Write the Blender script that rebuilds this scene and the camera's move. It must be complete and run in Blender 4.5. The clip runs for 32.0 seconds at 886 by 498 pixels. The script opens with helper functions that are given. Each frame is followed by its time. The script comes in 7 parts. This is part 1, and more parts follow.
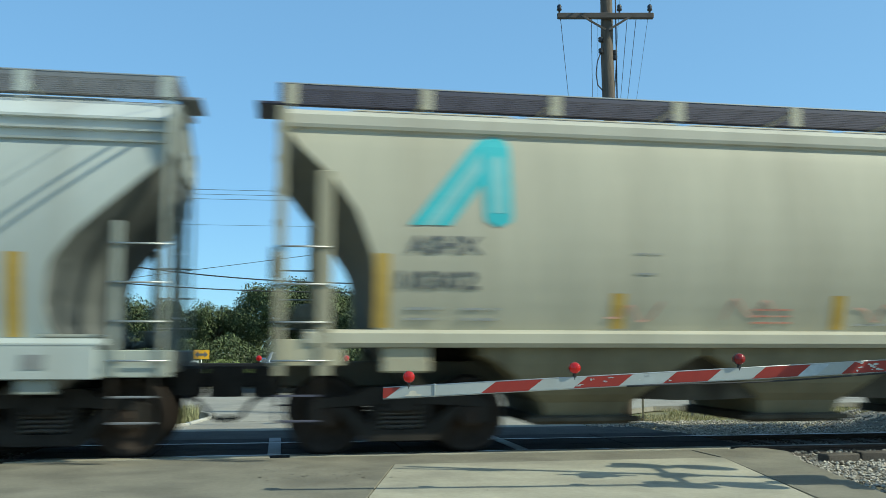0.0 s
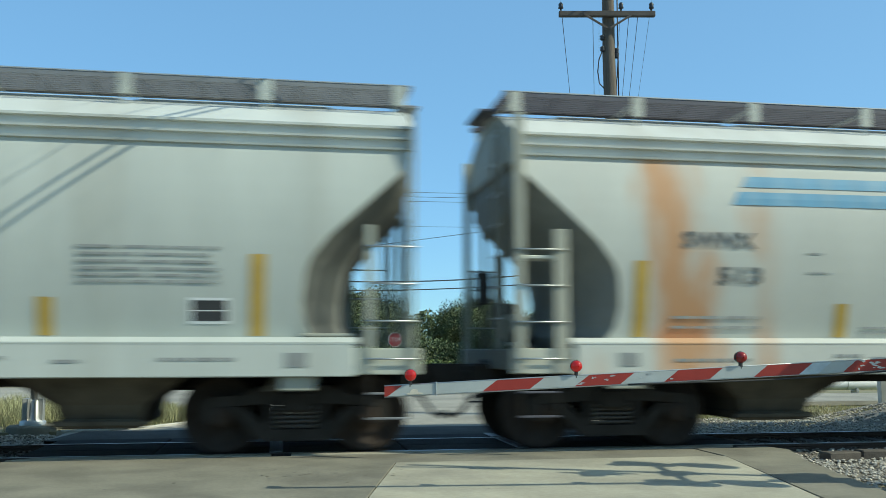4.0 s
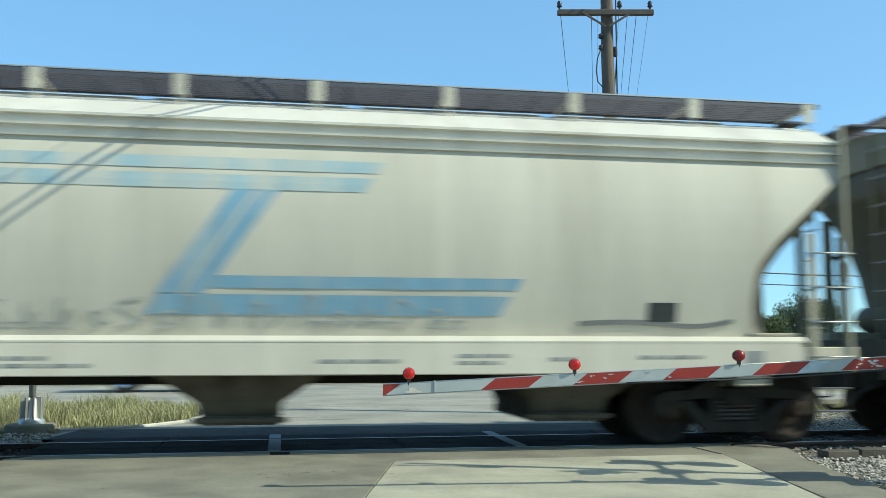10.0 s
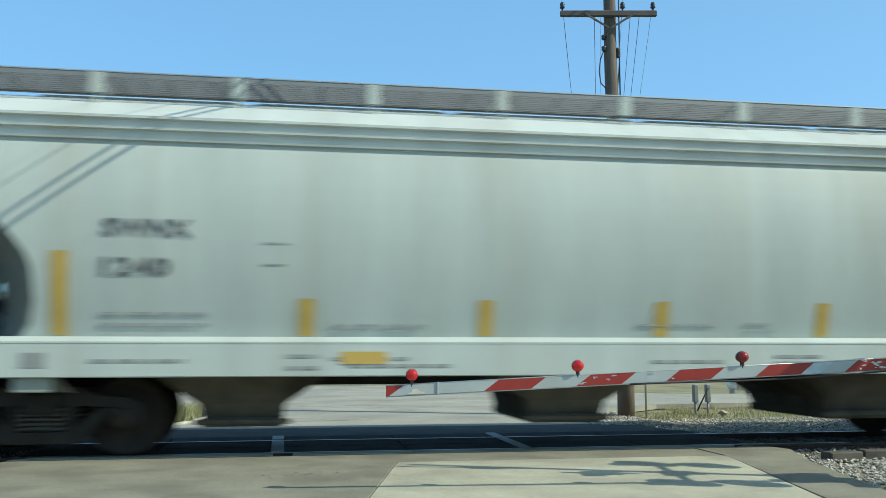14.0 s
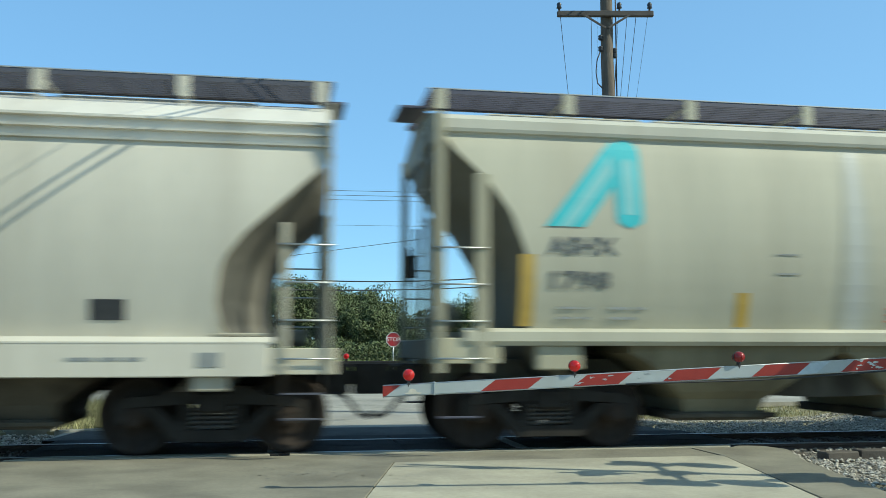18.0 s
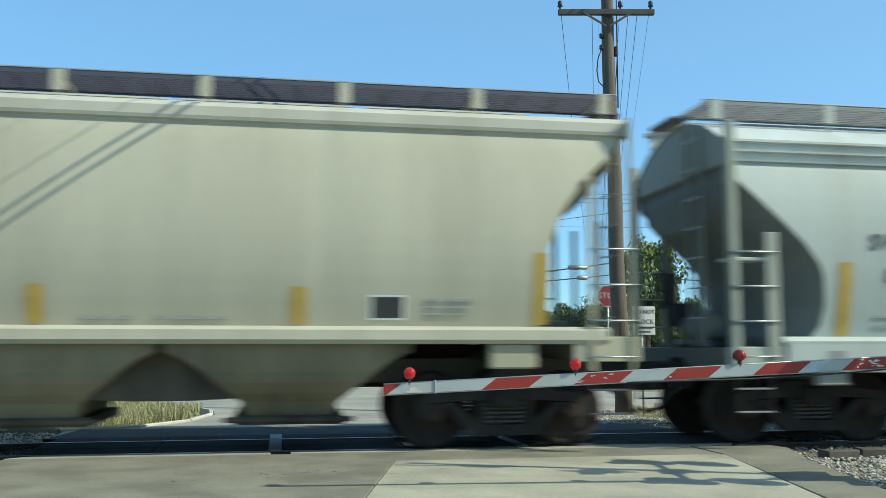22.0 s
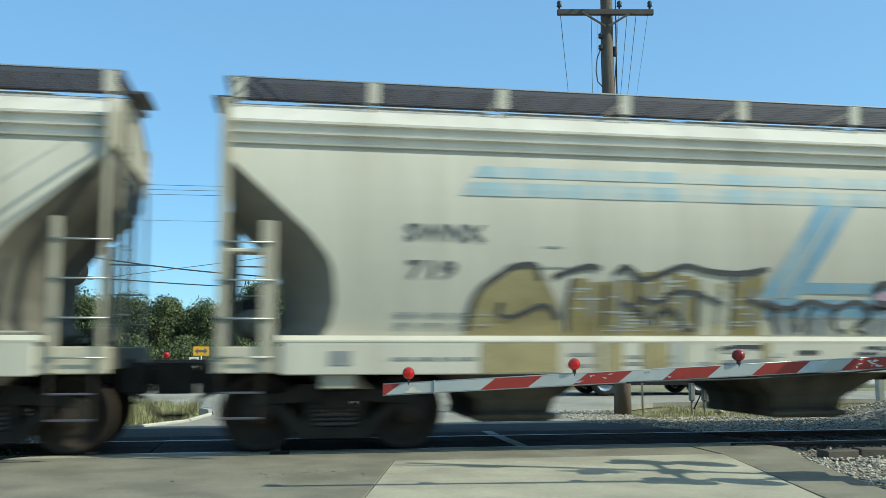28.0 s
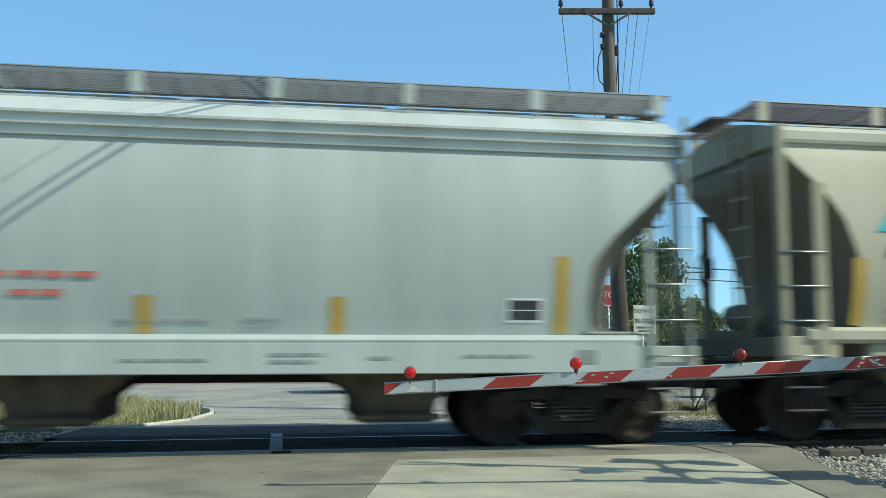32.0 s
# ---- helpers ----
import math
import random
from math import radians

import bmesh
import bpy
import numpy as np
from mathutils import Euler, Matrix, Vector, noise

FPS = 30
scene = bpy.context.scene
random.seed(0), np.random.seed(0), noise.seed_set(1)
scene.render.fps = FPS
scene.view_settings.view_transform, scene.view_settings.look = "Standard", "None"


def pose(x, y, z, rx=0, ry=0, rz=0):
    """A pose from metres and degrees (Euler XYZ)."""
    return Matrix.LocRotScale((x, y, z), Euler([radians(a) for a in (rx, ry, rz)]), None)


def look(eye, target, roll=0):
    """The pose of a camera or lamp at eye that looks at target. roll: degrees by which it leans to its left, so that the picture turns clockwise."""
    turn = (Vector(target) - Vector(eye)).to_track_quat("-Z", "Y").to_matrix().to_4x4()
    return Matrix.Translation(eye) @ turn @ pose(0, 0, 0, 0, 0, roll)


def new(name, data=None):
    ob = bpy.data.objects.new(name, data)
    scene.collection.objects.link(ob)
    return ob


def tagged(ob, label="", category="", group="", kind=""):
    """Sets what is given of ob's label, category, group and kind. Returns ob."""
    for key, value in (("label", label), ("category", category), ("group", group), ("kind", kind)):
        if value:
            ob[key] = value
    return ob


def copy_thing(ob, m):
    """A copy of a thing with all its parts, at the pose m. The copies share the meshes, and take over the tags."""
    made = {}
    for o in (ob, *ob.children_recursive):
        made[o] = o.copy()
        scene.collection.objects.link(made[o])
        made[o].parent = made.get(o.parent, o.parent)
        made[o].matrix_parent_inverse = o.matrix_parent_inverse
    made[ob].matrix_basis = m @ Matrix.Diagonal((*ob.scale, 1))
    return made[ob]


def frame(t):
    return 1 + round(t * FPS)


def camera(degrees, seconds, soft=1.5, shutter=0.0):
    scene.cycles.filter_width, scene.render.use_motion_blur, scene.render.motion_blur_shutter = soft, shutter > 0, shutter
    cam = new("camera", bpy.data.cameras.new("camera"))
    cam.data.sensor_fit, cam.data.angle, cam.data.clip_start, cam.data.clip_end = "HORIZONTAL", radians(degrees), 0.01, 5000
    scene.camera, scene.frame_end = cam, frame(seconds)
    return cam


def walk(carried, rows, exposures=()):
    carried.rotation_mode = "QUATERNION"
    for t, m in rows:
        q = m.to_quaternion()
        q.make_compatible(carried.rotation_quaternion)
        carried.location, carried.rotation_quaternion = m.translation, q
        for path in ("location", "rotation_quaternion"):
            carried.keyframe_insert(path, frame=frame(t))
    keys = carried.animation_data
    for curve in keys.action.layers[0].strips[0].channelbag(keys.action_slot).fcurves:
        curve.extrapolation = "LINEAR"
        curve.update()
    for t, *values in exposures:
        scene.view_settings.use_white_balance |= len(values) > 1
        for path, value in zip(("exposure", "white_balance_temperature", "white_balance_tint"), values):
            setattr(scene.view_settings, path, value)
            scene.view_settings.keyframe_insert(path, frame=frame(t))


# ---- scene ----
CAM_X, CAM_Y, CAM_Z = 0.0, -12.2, 1.22
PITCH, ROLL, YAW = 6.16, 0.0, -9.84
cam = camera(51.1, 32.0, 0.8, 0.72)
walk(cam, [
    (0, pose(CAM_X, CAM_Y, CAM_Z, 90 + PITCH +0.171, ROLL, YAW -0.051)),
    (0.5, pose(CAM_X, CAM_Y, CAM_Z, 90 + PITCH +0.226, ROLL, YAW -0.091)),
    (1, pose(CAM_X, CAM_Y, CAM_Z, 90 + PITCH +0.239, ROLL, YAW -0.117)),
    (1.5, pose(CAM_X, CAM_Y, CAM_Z, 90 + PITCH +0.212, ROLL, YAW -0.065)),
    (2, pose(CAM_X, CAM_Y, CAM_Z, 90 + PITCH +0.132, ROLL, YAW -0.065)),
    (2.5, pose(CAM_X, CAM_Y, CAM_Z, 90 + PITCH +0.119, ROLL, YAW -0.091)),
    (3, pose(CAM_X, CAM_Y, CAM_Z, 90 + PITCH +0.119, ROLL, YAW -0.104)),
    (3.5, pose(CAM_X, CAM_Y, CAM_Z, 90 + PITCH +0.092, ROLL, YAW -0.023)),
    (4, pose(CAM_X, CAM_Y, CAM_Z, 90 + PITCH +0.066, ROLL, YAW +0.043)),
    (4.5, pose(CAM_X, CAM_Y, CAM_Z, 90 + PITCH -0.056, ROLL, YAW +0.150)),
    (6.5, pose(CAM_X, CAM_Y, CAM_Z, 90 + PITCH -0.042, ROLL, YAW +0.163)),
    (7, pose(CAM_X, CAM_Y, CAM_Z, 90 + PITCH -0.135, ROLL, YAW +0.190)),
    (7.5, pose(CAM_X, CAM_Y, CAM_Z, 90 + PITCH -0.148, ROLL, YAW +0.150)),
    (8, pose(CAM_X, CAM_Y, CAM_Z, 90 + PITCH -0.042, ROLL, YAW +0.095)),
    (8.5, pose(CAM_X, CAM_Y, CAM_Z, 90 + PITCH -0.028, ROLL, YAW +0.082)),
    (9, pose(CAM_X, CAM_Y, CAM_Z, 90 + PITCH -0.028, ROLL, YAW +0.043)),
    (9.5, pose(CAM_X, CAM_Y, CAM_Z, 90 + PITCH -0.028, ROLL, YAW +0.003)),
    (10, pose(CAM_X, CAM_Y, CAM_Z, 90 + PITCH -0.028, ROLL, YAW -0.051)),
    (10.5, pose(CAM_X, CAM_Y, CAM_Z, 90 + PITCH +0.026, ROLL, YAW -0.117)),
    (11, pose(CAM_X, CAM_Y, CAM_Z, 90 + PITCH +0.119, ROLL, YAW -0.117)),
    (11.5, pose(CAM_X, CAM_Y, CAM_Z, 90 + PITCH +0.119, ROLL, YAW -0.011)),
    (12, pose(CAM_X, CAM_Y, CAM_Z, 90 + PITCH +0.066, ROLL, YAW +0.082)),
    (12.5, pose(CAM_X, CAM_Y, CAM_Z, 90 + PITCH -0.001, ROLL, YAW +0.136)),
    (13, pose(CAM_X, CAM_Y, CAM_Z, 90 + PITCH +0.012, ROLL, YAW +0.136)),
    (13.5, pose(CAM_X, CAM_Y, CAM_Z, 90 + PITCH +0.066, ROLL, YAW +0.136)),
    (15.5, pose(CAM_X, CAM_Y, CAM_Z, 90 + PITCH -0.042, ROLL, YAW +0.082)),
    (16, pose(CAM_X, CAM_Y, CAM_Z, 90 + PITCH +0.012, ROLL, YAW +0.043)),
    (16.5, pose(CAM_X, CAM_Y, CAM_Z, 90 + PITCH +0.053, ROLL, YAW +0.030)),
    (17, pose(CAM_X, CAM_Y, CAM_Z, 90 + PITCH +0.066, ROLL, YAW +0.030)),
    (17.5, pose(CAM_X, CAM_Y, CAM_Z, 90 + PITCH +0.066, ROLL, YAW +0.030)),
    (18, pose(CAM_X, CAM_Y, CAM_Z, 90 + PITCH +0.052, ROLL, YAW -0.065)),
    (18.5, pose(CAM_X, CAM_Y, CAM_Z, 90 + PITCH +0.066, ROLL, YAW -0.091)),
    (19, pose(CAM_X, CAM_Y, CAM_Z, 90 + PITCH +0.052, ROLL, YAW -0.078)),
    (19.5, pose(CAM_X, CAM_Y, CAM_Z, 90 + PITCH +0.052, ROLL, YAW -0.064)),
    (20, pose(CAM_X, CAM_Y, CAM_Z, 90 + PITCH -0.028, ROLL, YAW -0.010)),
    (20.5, pose(CAM_X, CAM_Y, CAM_Z, 90 + PITCH -0.095, ROLL, YAW +0.030)),
    (21, pose(CAM_X, CAM_Y, CAM_Z, 90 + PITCH -0.095, ROLL, YAW +0.030)),
    (21.5, pose(CAM_X, CAM_Y, CAM_Z, 90 + PITCH -0.069, ROLL, YAW +0.003)),
    (22, pose(CAM_X, CAM_Y, CAM_Z, 90 + PITCH -0.042, ROLL, YAW -0.010)),
    (22.5, pose(CAM_X, CAM_Y, CAM_Z, 90 + PITCH -0.002, ROLL, YAW -0.010)),
    (23, pose(CAM_X, CAM_Y, CAM_Z, 90 + PITCH -0.069, ROLL, YAW +0.017)),
    (23.5, pose(CAM_X, CAM_Y, CAM_Z, 90 + PITCH -0.148, ROLL, YAW +0.043)),
    (24, pose(CAM_X, CAM_Y, CAM_Z, 90 + PITCH -0.095, ROLL, YAW +0.043)),
    (24.5, pose(CAM_X, CAM_Y, CAM_Z, 90 + PITCH -0.082, ROLL, YAW +0.043)),
    (26.5, pose(CAM_X, CAM_Y, CAM_Z, 90 + PITCH -0.135, ROLL, YAW -0.010)),
    (27, pose(CAM_X, CAM_Y, CAM_Z, 90 + PITCH -0.095, ROLL, YAW -0.010)),
    (27.5, pose(CAM_X, CAM_Y, CAM_Z, 90 + PITCH -0.042, ROLL, YAW -0.065)),
    (28, pose(CAM_X, CAM_Y, CAM_Z, 90 + PITCH -0.042, ROLL, YAW -0.065)),
    (28.5, pose(CAM_X, CAM_Y, CAM_Z, 90 + PITCH -0.082, ROLL, YAW -0.065)),
    (29, pose(CAM_X, CAM_Y, CAM_Z, 90 + PITCH -0.121, ROLL, YAW -0.065)),
    (29.5, pose(CAM_X, CAM_Y, CAM_Z, 90 + PITCH -0.095, ROLL, YAW -0.065)),
    (30, pose(CAM_X, CAM_Y, CAM_Z, 90 + PITCH -0.069, ROLL, YAW -0.104)),
    (30.5, pose(CAM_X, CAM_Y, CAM_Z, 90 + PITCH -0.042, ROLL, YAW -0.104)),
    (31, pose(CAM_X, CAM_Y, CAM_Z, 90 + PITCH -0.042, ROLL, YAW -0.065)),
    (31.5, pose(CAM_X, CAM_Y, CAM_Z, 90 + PITCH -0.042, ROLL, YAW -0.010)),
    (32, pose(CAM_X, CAM_Y, CAM_Z, 90 + PITCH -0.095, ROLL, YAW +0.030)),
], exposures=[(0.0, -0.06, 6650.0, -7.0), (8.2, -0.08, 6650.0, -7.0), (9.6, 0.10, 6650.0, -7.0), (12.0, 0.19, 6650.0, -7.0), (13.5, 0.14, 6650.0, -7.0), (17.0, 0.06, 6650.0, -7.0), (24.0, 0.10, 6650.0, -7.0), (27.0, 0.02, 6650.0, -7.0), (32.0, 0.02, 6650.0, -7.0)])

# ---- light ----
SUN_A, SUN_B = 1.15, 0.50
world = bpy.data.worlds.new("sky")
scene.world = world
world.use_nodes = True
wn = world.node_tree
sky = wn.nodes.new("ShaderNodeTexSky")
sky.sky_type = 'NISHITA'
sky.sun_disc = False
sky.sun_elevation = math.atan(1 / math.hypot(SUN_A, SUN_B))
sky.sun_rotation = math.atan2(SUN_A, -SUN_B)
sky.altitude, sky.air_density, sky.dust_density, sky.ozone_density = 200, 0.38, 0.5, 2.0
bg = wn.nodes["Background"]
bg.inputs["Strength"].default_value = 0.445
# a clear, even sky: the rise in brightness towards the horizon is softened
tint = wn.nodes.new("ShaderNodeMixRGB")
tint.blend_type = 'MULTIPLY'
tint.inputs[0].default_value, tint.inputs[2].default_value = 1.0, (0.86, 1.0, 0.93, 1)
luma = wn.nodes.new("ShaderNodeRGBToBW")
soften = wn.nodes.new("ShaderNodeMath")
soften.operation, soften.inputs[1].default_value = 'POWER', -0.60
even = wn.nodes.new("ShaderNodeVectorMath")
even.operation = 'SCALE'
wn.links.new(sky.outputs[0], tint.inputs[1])
wn.links.new(sky.outputs[0], luma.inputs[0])
wn.links.new(luma.outputs[0], soften.inputs[0])
wn.links.new(tint.outputs[0], even.inputs[0])
wn.links.new(soften.outputs[0], even.inputs["Scale"])
wn.links.new(even.outputs[0], bg.inputs[0])
sun_data = bpy.data.lights.new("sun", 'SUN')
sun_data.energy, sun_data.angle, sun_data.color = 5.0, radians(0.53), (1.0, 0.93, 0.83)
sun = new("sun", sun_data)
sun.matrix_world = look((SUN_A * 40, -SUN_B * 40, 40), (0, 0, 0))


# ---- materials ----
def mat(name, color, rough=0.6, metal=0.0, var=0.12, scale=3.0, bump=0.0, bscale=60.0, emit=None, strength=0.0,
        objcolor=False, stain=None, stain_amt=0.0, stretch=(1, 1, 1), spec=0.5, alt=None, island=0.0, window=None, srange=(0.48, 0.72)):
    m = bpy.data.materials.new(name)
    m.use_nodes = True
    nt = m.node_tree
    b = nt.nodes["Principled BSDF"]
    tc = nt.nodes.new("ShaderNodeTexCoord")
    mp = nt.nodes.new("ShaderNodeMapping")
    mp.inputs["Scale"].default_value = stretch
    nt.links.new(tc.outputs["Object"], mp.inputs[0])
    n1 = nt.nodes.new("ShaderNodeTexNoise")
    n1.inputs["Scale"].default_value, n1.inputs["Detail"].default_value = scale, 8
    nt.links.new(mp.outputs[0], n1.inputs[0])
    n2 = nt.nodes.new("ShaderNodeTexNoise")
    n2.inputs["Scale"].default_value, n2.inputs["Detail"].default_value = scale * 14, 4
    nt.links.new(mp.outputs[0], n2.inputs[0])
    add = nt.nodes.new("ShaderNodeMath")
    add.operation = 'MULTIPLY_ADD'
    nt.links.new(n2.outputs[0], add.inputs[0])
    add.inputs[1].default_value = 0.45
    nt.links.new(n1.outputs[0], add.inputs[2])
    ramp = nt.nodes.new("ShaderNodeMapRange")
    nt.links.new(add.outputs[0], ramp.inputs[0])
    ramp.inputs[1].default_value, ramp.inputs[2].default_value = 0.45, 1.0
    ramp.inputs[3].default_value, ramp.inputs[4].default_value = 1 - var, 1 + var
    hsv = nt.nodes.new("ShaderNodeHueSaturation")
    hsv.inputs["Color"].default_value = (*color, 1)
    if objcolor:
        oi = nt.nodes.new("ShaderNodeObjectInfo")
        nt.links.new(oi.outputs["Color"], hsv.inputs["Color"])
    nt.links.new(ramp.outputs[0], hsv.inputs["Value"])
    out = hsv.outputs[0]
    if island:
        geo = nt.nodes.new("ShaderNodeNewGeometry")
        mr = nt.nodes.new("ShaderNodeMapRange")
        nt.links.new(geo.outputs["Random Per Island"], mr.inputs[0])
        mr.inputs[3].default_value, mr.inputs[4].default_value = 1 - island, 1 + island
        h2 = nt.nodes.new("ShaderNodeHueSaturation")
        nt.links.new(out, h2.inputs["Color"])
        nt.links.new(mr.outputs[0], h2.inputs["Value"])
        out = h2.outputs[0]
    if stain:
        n3 = nt.nodes.new("ShaderNodeTexNoise")
        n3.inputs["Scale"].default_value, n3.inputs["Detail"].default_value = scale * 0.6, 6
        mp2 = nt.nodes.new("ShaderNodeMapping")
        mp2.inputs["Scale"].default_value = (stretch[0] * 1.3, stretch[1] * 1.3, stretch[2] * 1.1)
        mp2.inputs["Location"].default_value = (3.1, 7.7, 1.9)
        nt.links.new(tc.outputs["Object"], mp2.inputs[0])
        nt.links.new(mp2.outputs[0], n3.inputs[0])
        r3 = nt.nodes.new("ShaderNodeMapRange")
        nt.links.new(n3.outputs[0], r3.inputs[0])
        r3.inputs[1].default_value, r3.inputs[2].default_value = srange
        r3.inputs[4].default_value = stain_amt
        mx = nt.nodes.new("ShaderNodeMixRGB")
        amount = r3.outputs[0]
        if window:
            sx = nt.nodes.new("ShaderNodeSeparateXYZ")
            nt.links.new(tc.outputs["Object"], sx.inputs[0])
            for lo, hi in ((window[0], window[1]), (window[3], window[2])):
                wr = nt.nodes.new("ShaderNodeMapRange")
                wr.interpolation_type = 'SMOOTHSTEP'
                nt.links.new(sx.outputs[0], wr.inputs[0])
                wr.inputs[1].default_value, wr.inputs[2].default_value = lo, hi
                mu = nt.nodes.new("ShaderNodeMath")
                mu.operation = 'MULTIPLY'
                nt.links.new(amount, mu.inputs[0])
                nt.links.new(wr.outputs[0], mu.inputs[1])
                amount = mu.outputs[0]
        nt.links.new(amount, mx.inputs[0])
        nt.links.new(out, mx.inputs[1])
        mx.inputs[2].default_value = (*stain, 1)
        out = mx.outputs[0]
    nt.links.new(out, b.inputs["Base Color"])
    b.inputs["Roughness"].default_value, b.inputs["Metallic"].default_value = rough, metal
    b.inputs["Specular IOR Level"].default_value = spec
    if bump:
        nb = nt.nodes.new("ShaderNodeTexNoise")
        nb.inputs["Scale"].default_value, nb.inputs["Detail"].default_value = bscale, 5
        nt.links.new(mp.outputs[0], nb.inputs[0])
        bp = nt.nodes.new("ShaderNodeBump")
        bp.inputs["Strength"].default_value, bp.inputs["Distance"].default_value = bump, 0.02
        nt.links.new(nb.outputs[0], bp.inputs["Height"])
        nt.links.new(bp.outputs[0], b.inputs["Normal"])
    if emit:
        b.inputs["Emission Color"].default_value = (*emit, 1)
        b.inputs["Emission Strength"].default_value = strength
    return m


CARPAINT = mat("hopper_paint", (0.6, 0.62, 0.58), 0.55, 0, 0.11, 0.8, 0.16, 1.3, objcolor=True, stain=(0.27, 0.23, 0.16), stain_amt=0.30, stretch=(2.2, 1, 0.22), spec=0.3)
RUSTPAINT = mat("rust_streaked_paint", (0.6, 0.62, 0.58), 0.6, 0, 0.07, 0.8, 0.05, 3.0, objcolor=True, stain=(0.50, 0.24, 0.09), stain_amt=0.85, stretch=(1.7, 1, 0.62), window=(0.6, 1.2, 3.0, 3.5), srange=(0.47, 0.60))
# patchy grime stain; the object colour under it carries painted shade
SHADED_GRIME = mat("shaded_grime_end_paint", (0.3, 0.3, 0.28), 0.75, 0, 0.2, 0.6, 0.08, 6.0, objcolor=True, stain=(0.06, 0.058, 0.05), stain_amt=0.4, stretch=(1.0, 1, 0.7), srange=(0.36, 0.62))
GRATE = mat("galvanised_grating", (0.19, 0.195, 0.225), 0.6, 0.2, 0.1, 2, objcolor=True)
TRUCKIRON = mat("grimy_cast_iron", (0.034, 0.031, 0.027), 0.9, 0.0, 0.35, 4, 0.3, 30, stain=(0.04, 0.028, 0.018), stain_amt=0.4, spec=0.12)
BAYPAINT = mat("dusty_olive_bay_paint", (0.23, 0.21, 0.14), 0.8, 0, 0.2, 1.2, 0.08, 10, stain=(0.07, 0.06, 0.04), stain_amt=0.7, stretch=(1.2, 1, 0.4), spec=0.2, srange=(0.46, 0.7))
# brown bay dirt, deepened to hold the shade under the cars
BAY_SHADE_DIRT = mat("shaded_dirt_bay_paint", (0.10, 0.088, 0.066), 0.9, 0, 0.3, 2.5, 0.1, 12, stain=(0.028, 0.022, 0.016), stain_amt=0.8, stretch=(1, 1, 0.5), spec=0.15, srange=(0.42, 0.66))
WHEELSTEEL = mat("wheel_steel", (0.042, 0.033, 0.027), 0.85, 0.0, 0.3, 5, stain=(0.05, 0.032, 0.02), stain_amt=0.5, spec=0.2)
SPRINGSTEEL = mat("dusty_spring_steel", (0.085, 0.077, 0.067), 0.7, 0, 0.2, 8)
BLACKGEAR = mat("black_rubber_gear", (0.03, 0.03, 0.03), 0.75, 0, 0.2, 4)
YELLOW = mat("yellow_reflective_strip", (0.47, 0.315, 0.075), 0.5, 0, 0.1, 6)
PALETEAL = mat("pale_teal_paint", (0.22, 0.50, 0.50), 0.5, 0, 0.08, 3)
TEAL = mat("teal_paint", (0.05, 0.46, 0.50), 0.5, 0, 0.08, 3)
BLUE = mat("blue_paint", (0.115, 0.30, 0.45), 0.5, 0, 0.12, 3, stretch=(2, 1, 0.4), stain=(0.30, 0.40, 0.44), stain_amt=0.45)
PALEBLUE = mat("faded_blue_paint", (0.31, 0.43, 0.47), 0.55, 0, 0.12, 2, stretch=(2, 1, 0.5), stain=(0.50, 0.50, 0.44), stain_amt=0.9, srange=(0.40, 0.62))
WORNBLUE = mat("worn_blue_paint", (0.20, 0.35, 0.46), 0.55, 0, 0.15, 2, stretch=(2, 1, 0.5), stain=(0.42, 0.47, 0.46), stain_amt=0.7)
INK = mat("dark_stencil_paint", (0.125, 0.13, 0.128), 0.6, 0, 0.15, 8)
PLACARD = mat("black_panel_paint", (0.035, 0.037, 0.04), 0.6, 0, 0.3, 12)
STENCIL = mat("faded_stencil_paint", (0.24, 0.25, 0.24), 0.6, 0, 0.2, 8)
SMUDGE = mat("faint_smudged_marker", (0.33, 0.33, 0.30), 0.6, 0, 0.2, 6)
RUSTINK = mat("rust_red_stencil", (0.40, 0.16, 0.11), 0.6, 0, 0.2, 8)
FADEDRED = mat("faded_red_marker", (0.50, 0.27, 0.21), 0.6, 0, 0.2, 6)
REDINK = mat("red_stencil_paint", (0.44, 0.13, 0.10), 0.6, 0, 0.15, 8)
WHITEINK = mat("white_stencil_paint", (0.75, 0.76, 0.74), 0.6, 0, 0.1, 8)
CONCRETE = mat("worn_concrete", (0.355, 0.334, 0.258), 0.9, 0, 0.22, 1.2, 0.22, 110, stain=(0.20, 0.19, 0.16), stain_amt=0.6, srange=(0.50, 0.70), spec=0.3)
PALEKERB = mat("pale_kerb_concrete", (0.44, 0.43, 0.385), 0.85, 0, 0.15, 3, 0.3, 60)
CONCRETE2 = mat("darker_concrete", (0.198, 0.186, 0.145), 0.9, 0, 0.24, 1.6, 0.22, 110, stain=(0.105, 0.099, 0.082), stain_amt=0.6, srange=(0.50, 0.70), spec=0.3)
# asphalt with the train's shadow put into its colour
SHADOWSTRIP = mat("train_shadow_asphalt", (0.072, 0.072, 0.07), 0.95, 0, 0.25, 2, 0.4, 100, stain=(0.085, 0.082, 0.074), stain_amt=0.4, spec=0.15)
ASPHALT = mat("sun_bleached_asphalt", (0.315, 0.30, 0.255), 0.95, 0, 0.2, 0.7, 0.4, 120, stain=(0.19, 0.182, 0.165), stain_amt=0.65, spec=0.2)
PANEL = mat("rubber_crossing_panel", (0.045, 0.045, 0.044), 0.95, 0, 0.3, 3, 0.3, 80, stain=(0.05, 0.048, 0.042), stain_amt=0.4, spec=0.1)
RAIL = mat("rail_side_steel", (0.07, 0.05, 0.038), 0.7, 0.5, 0.2, 4)
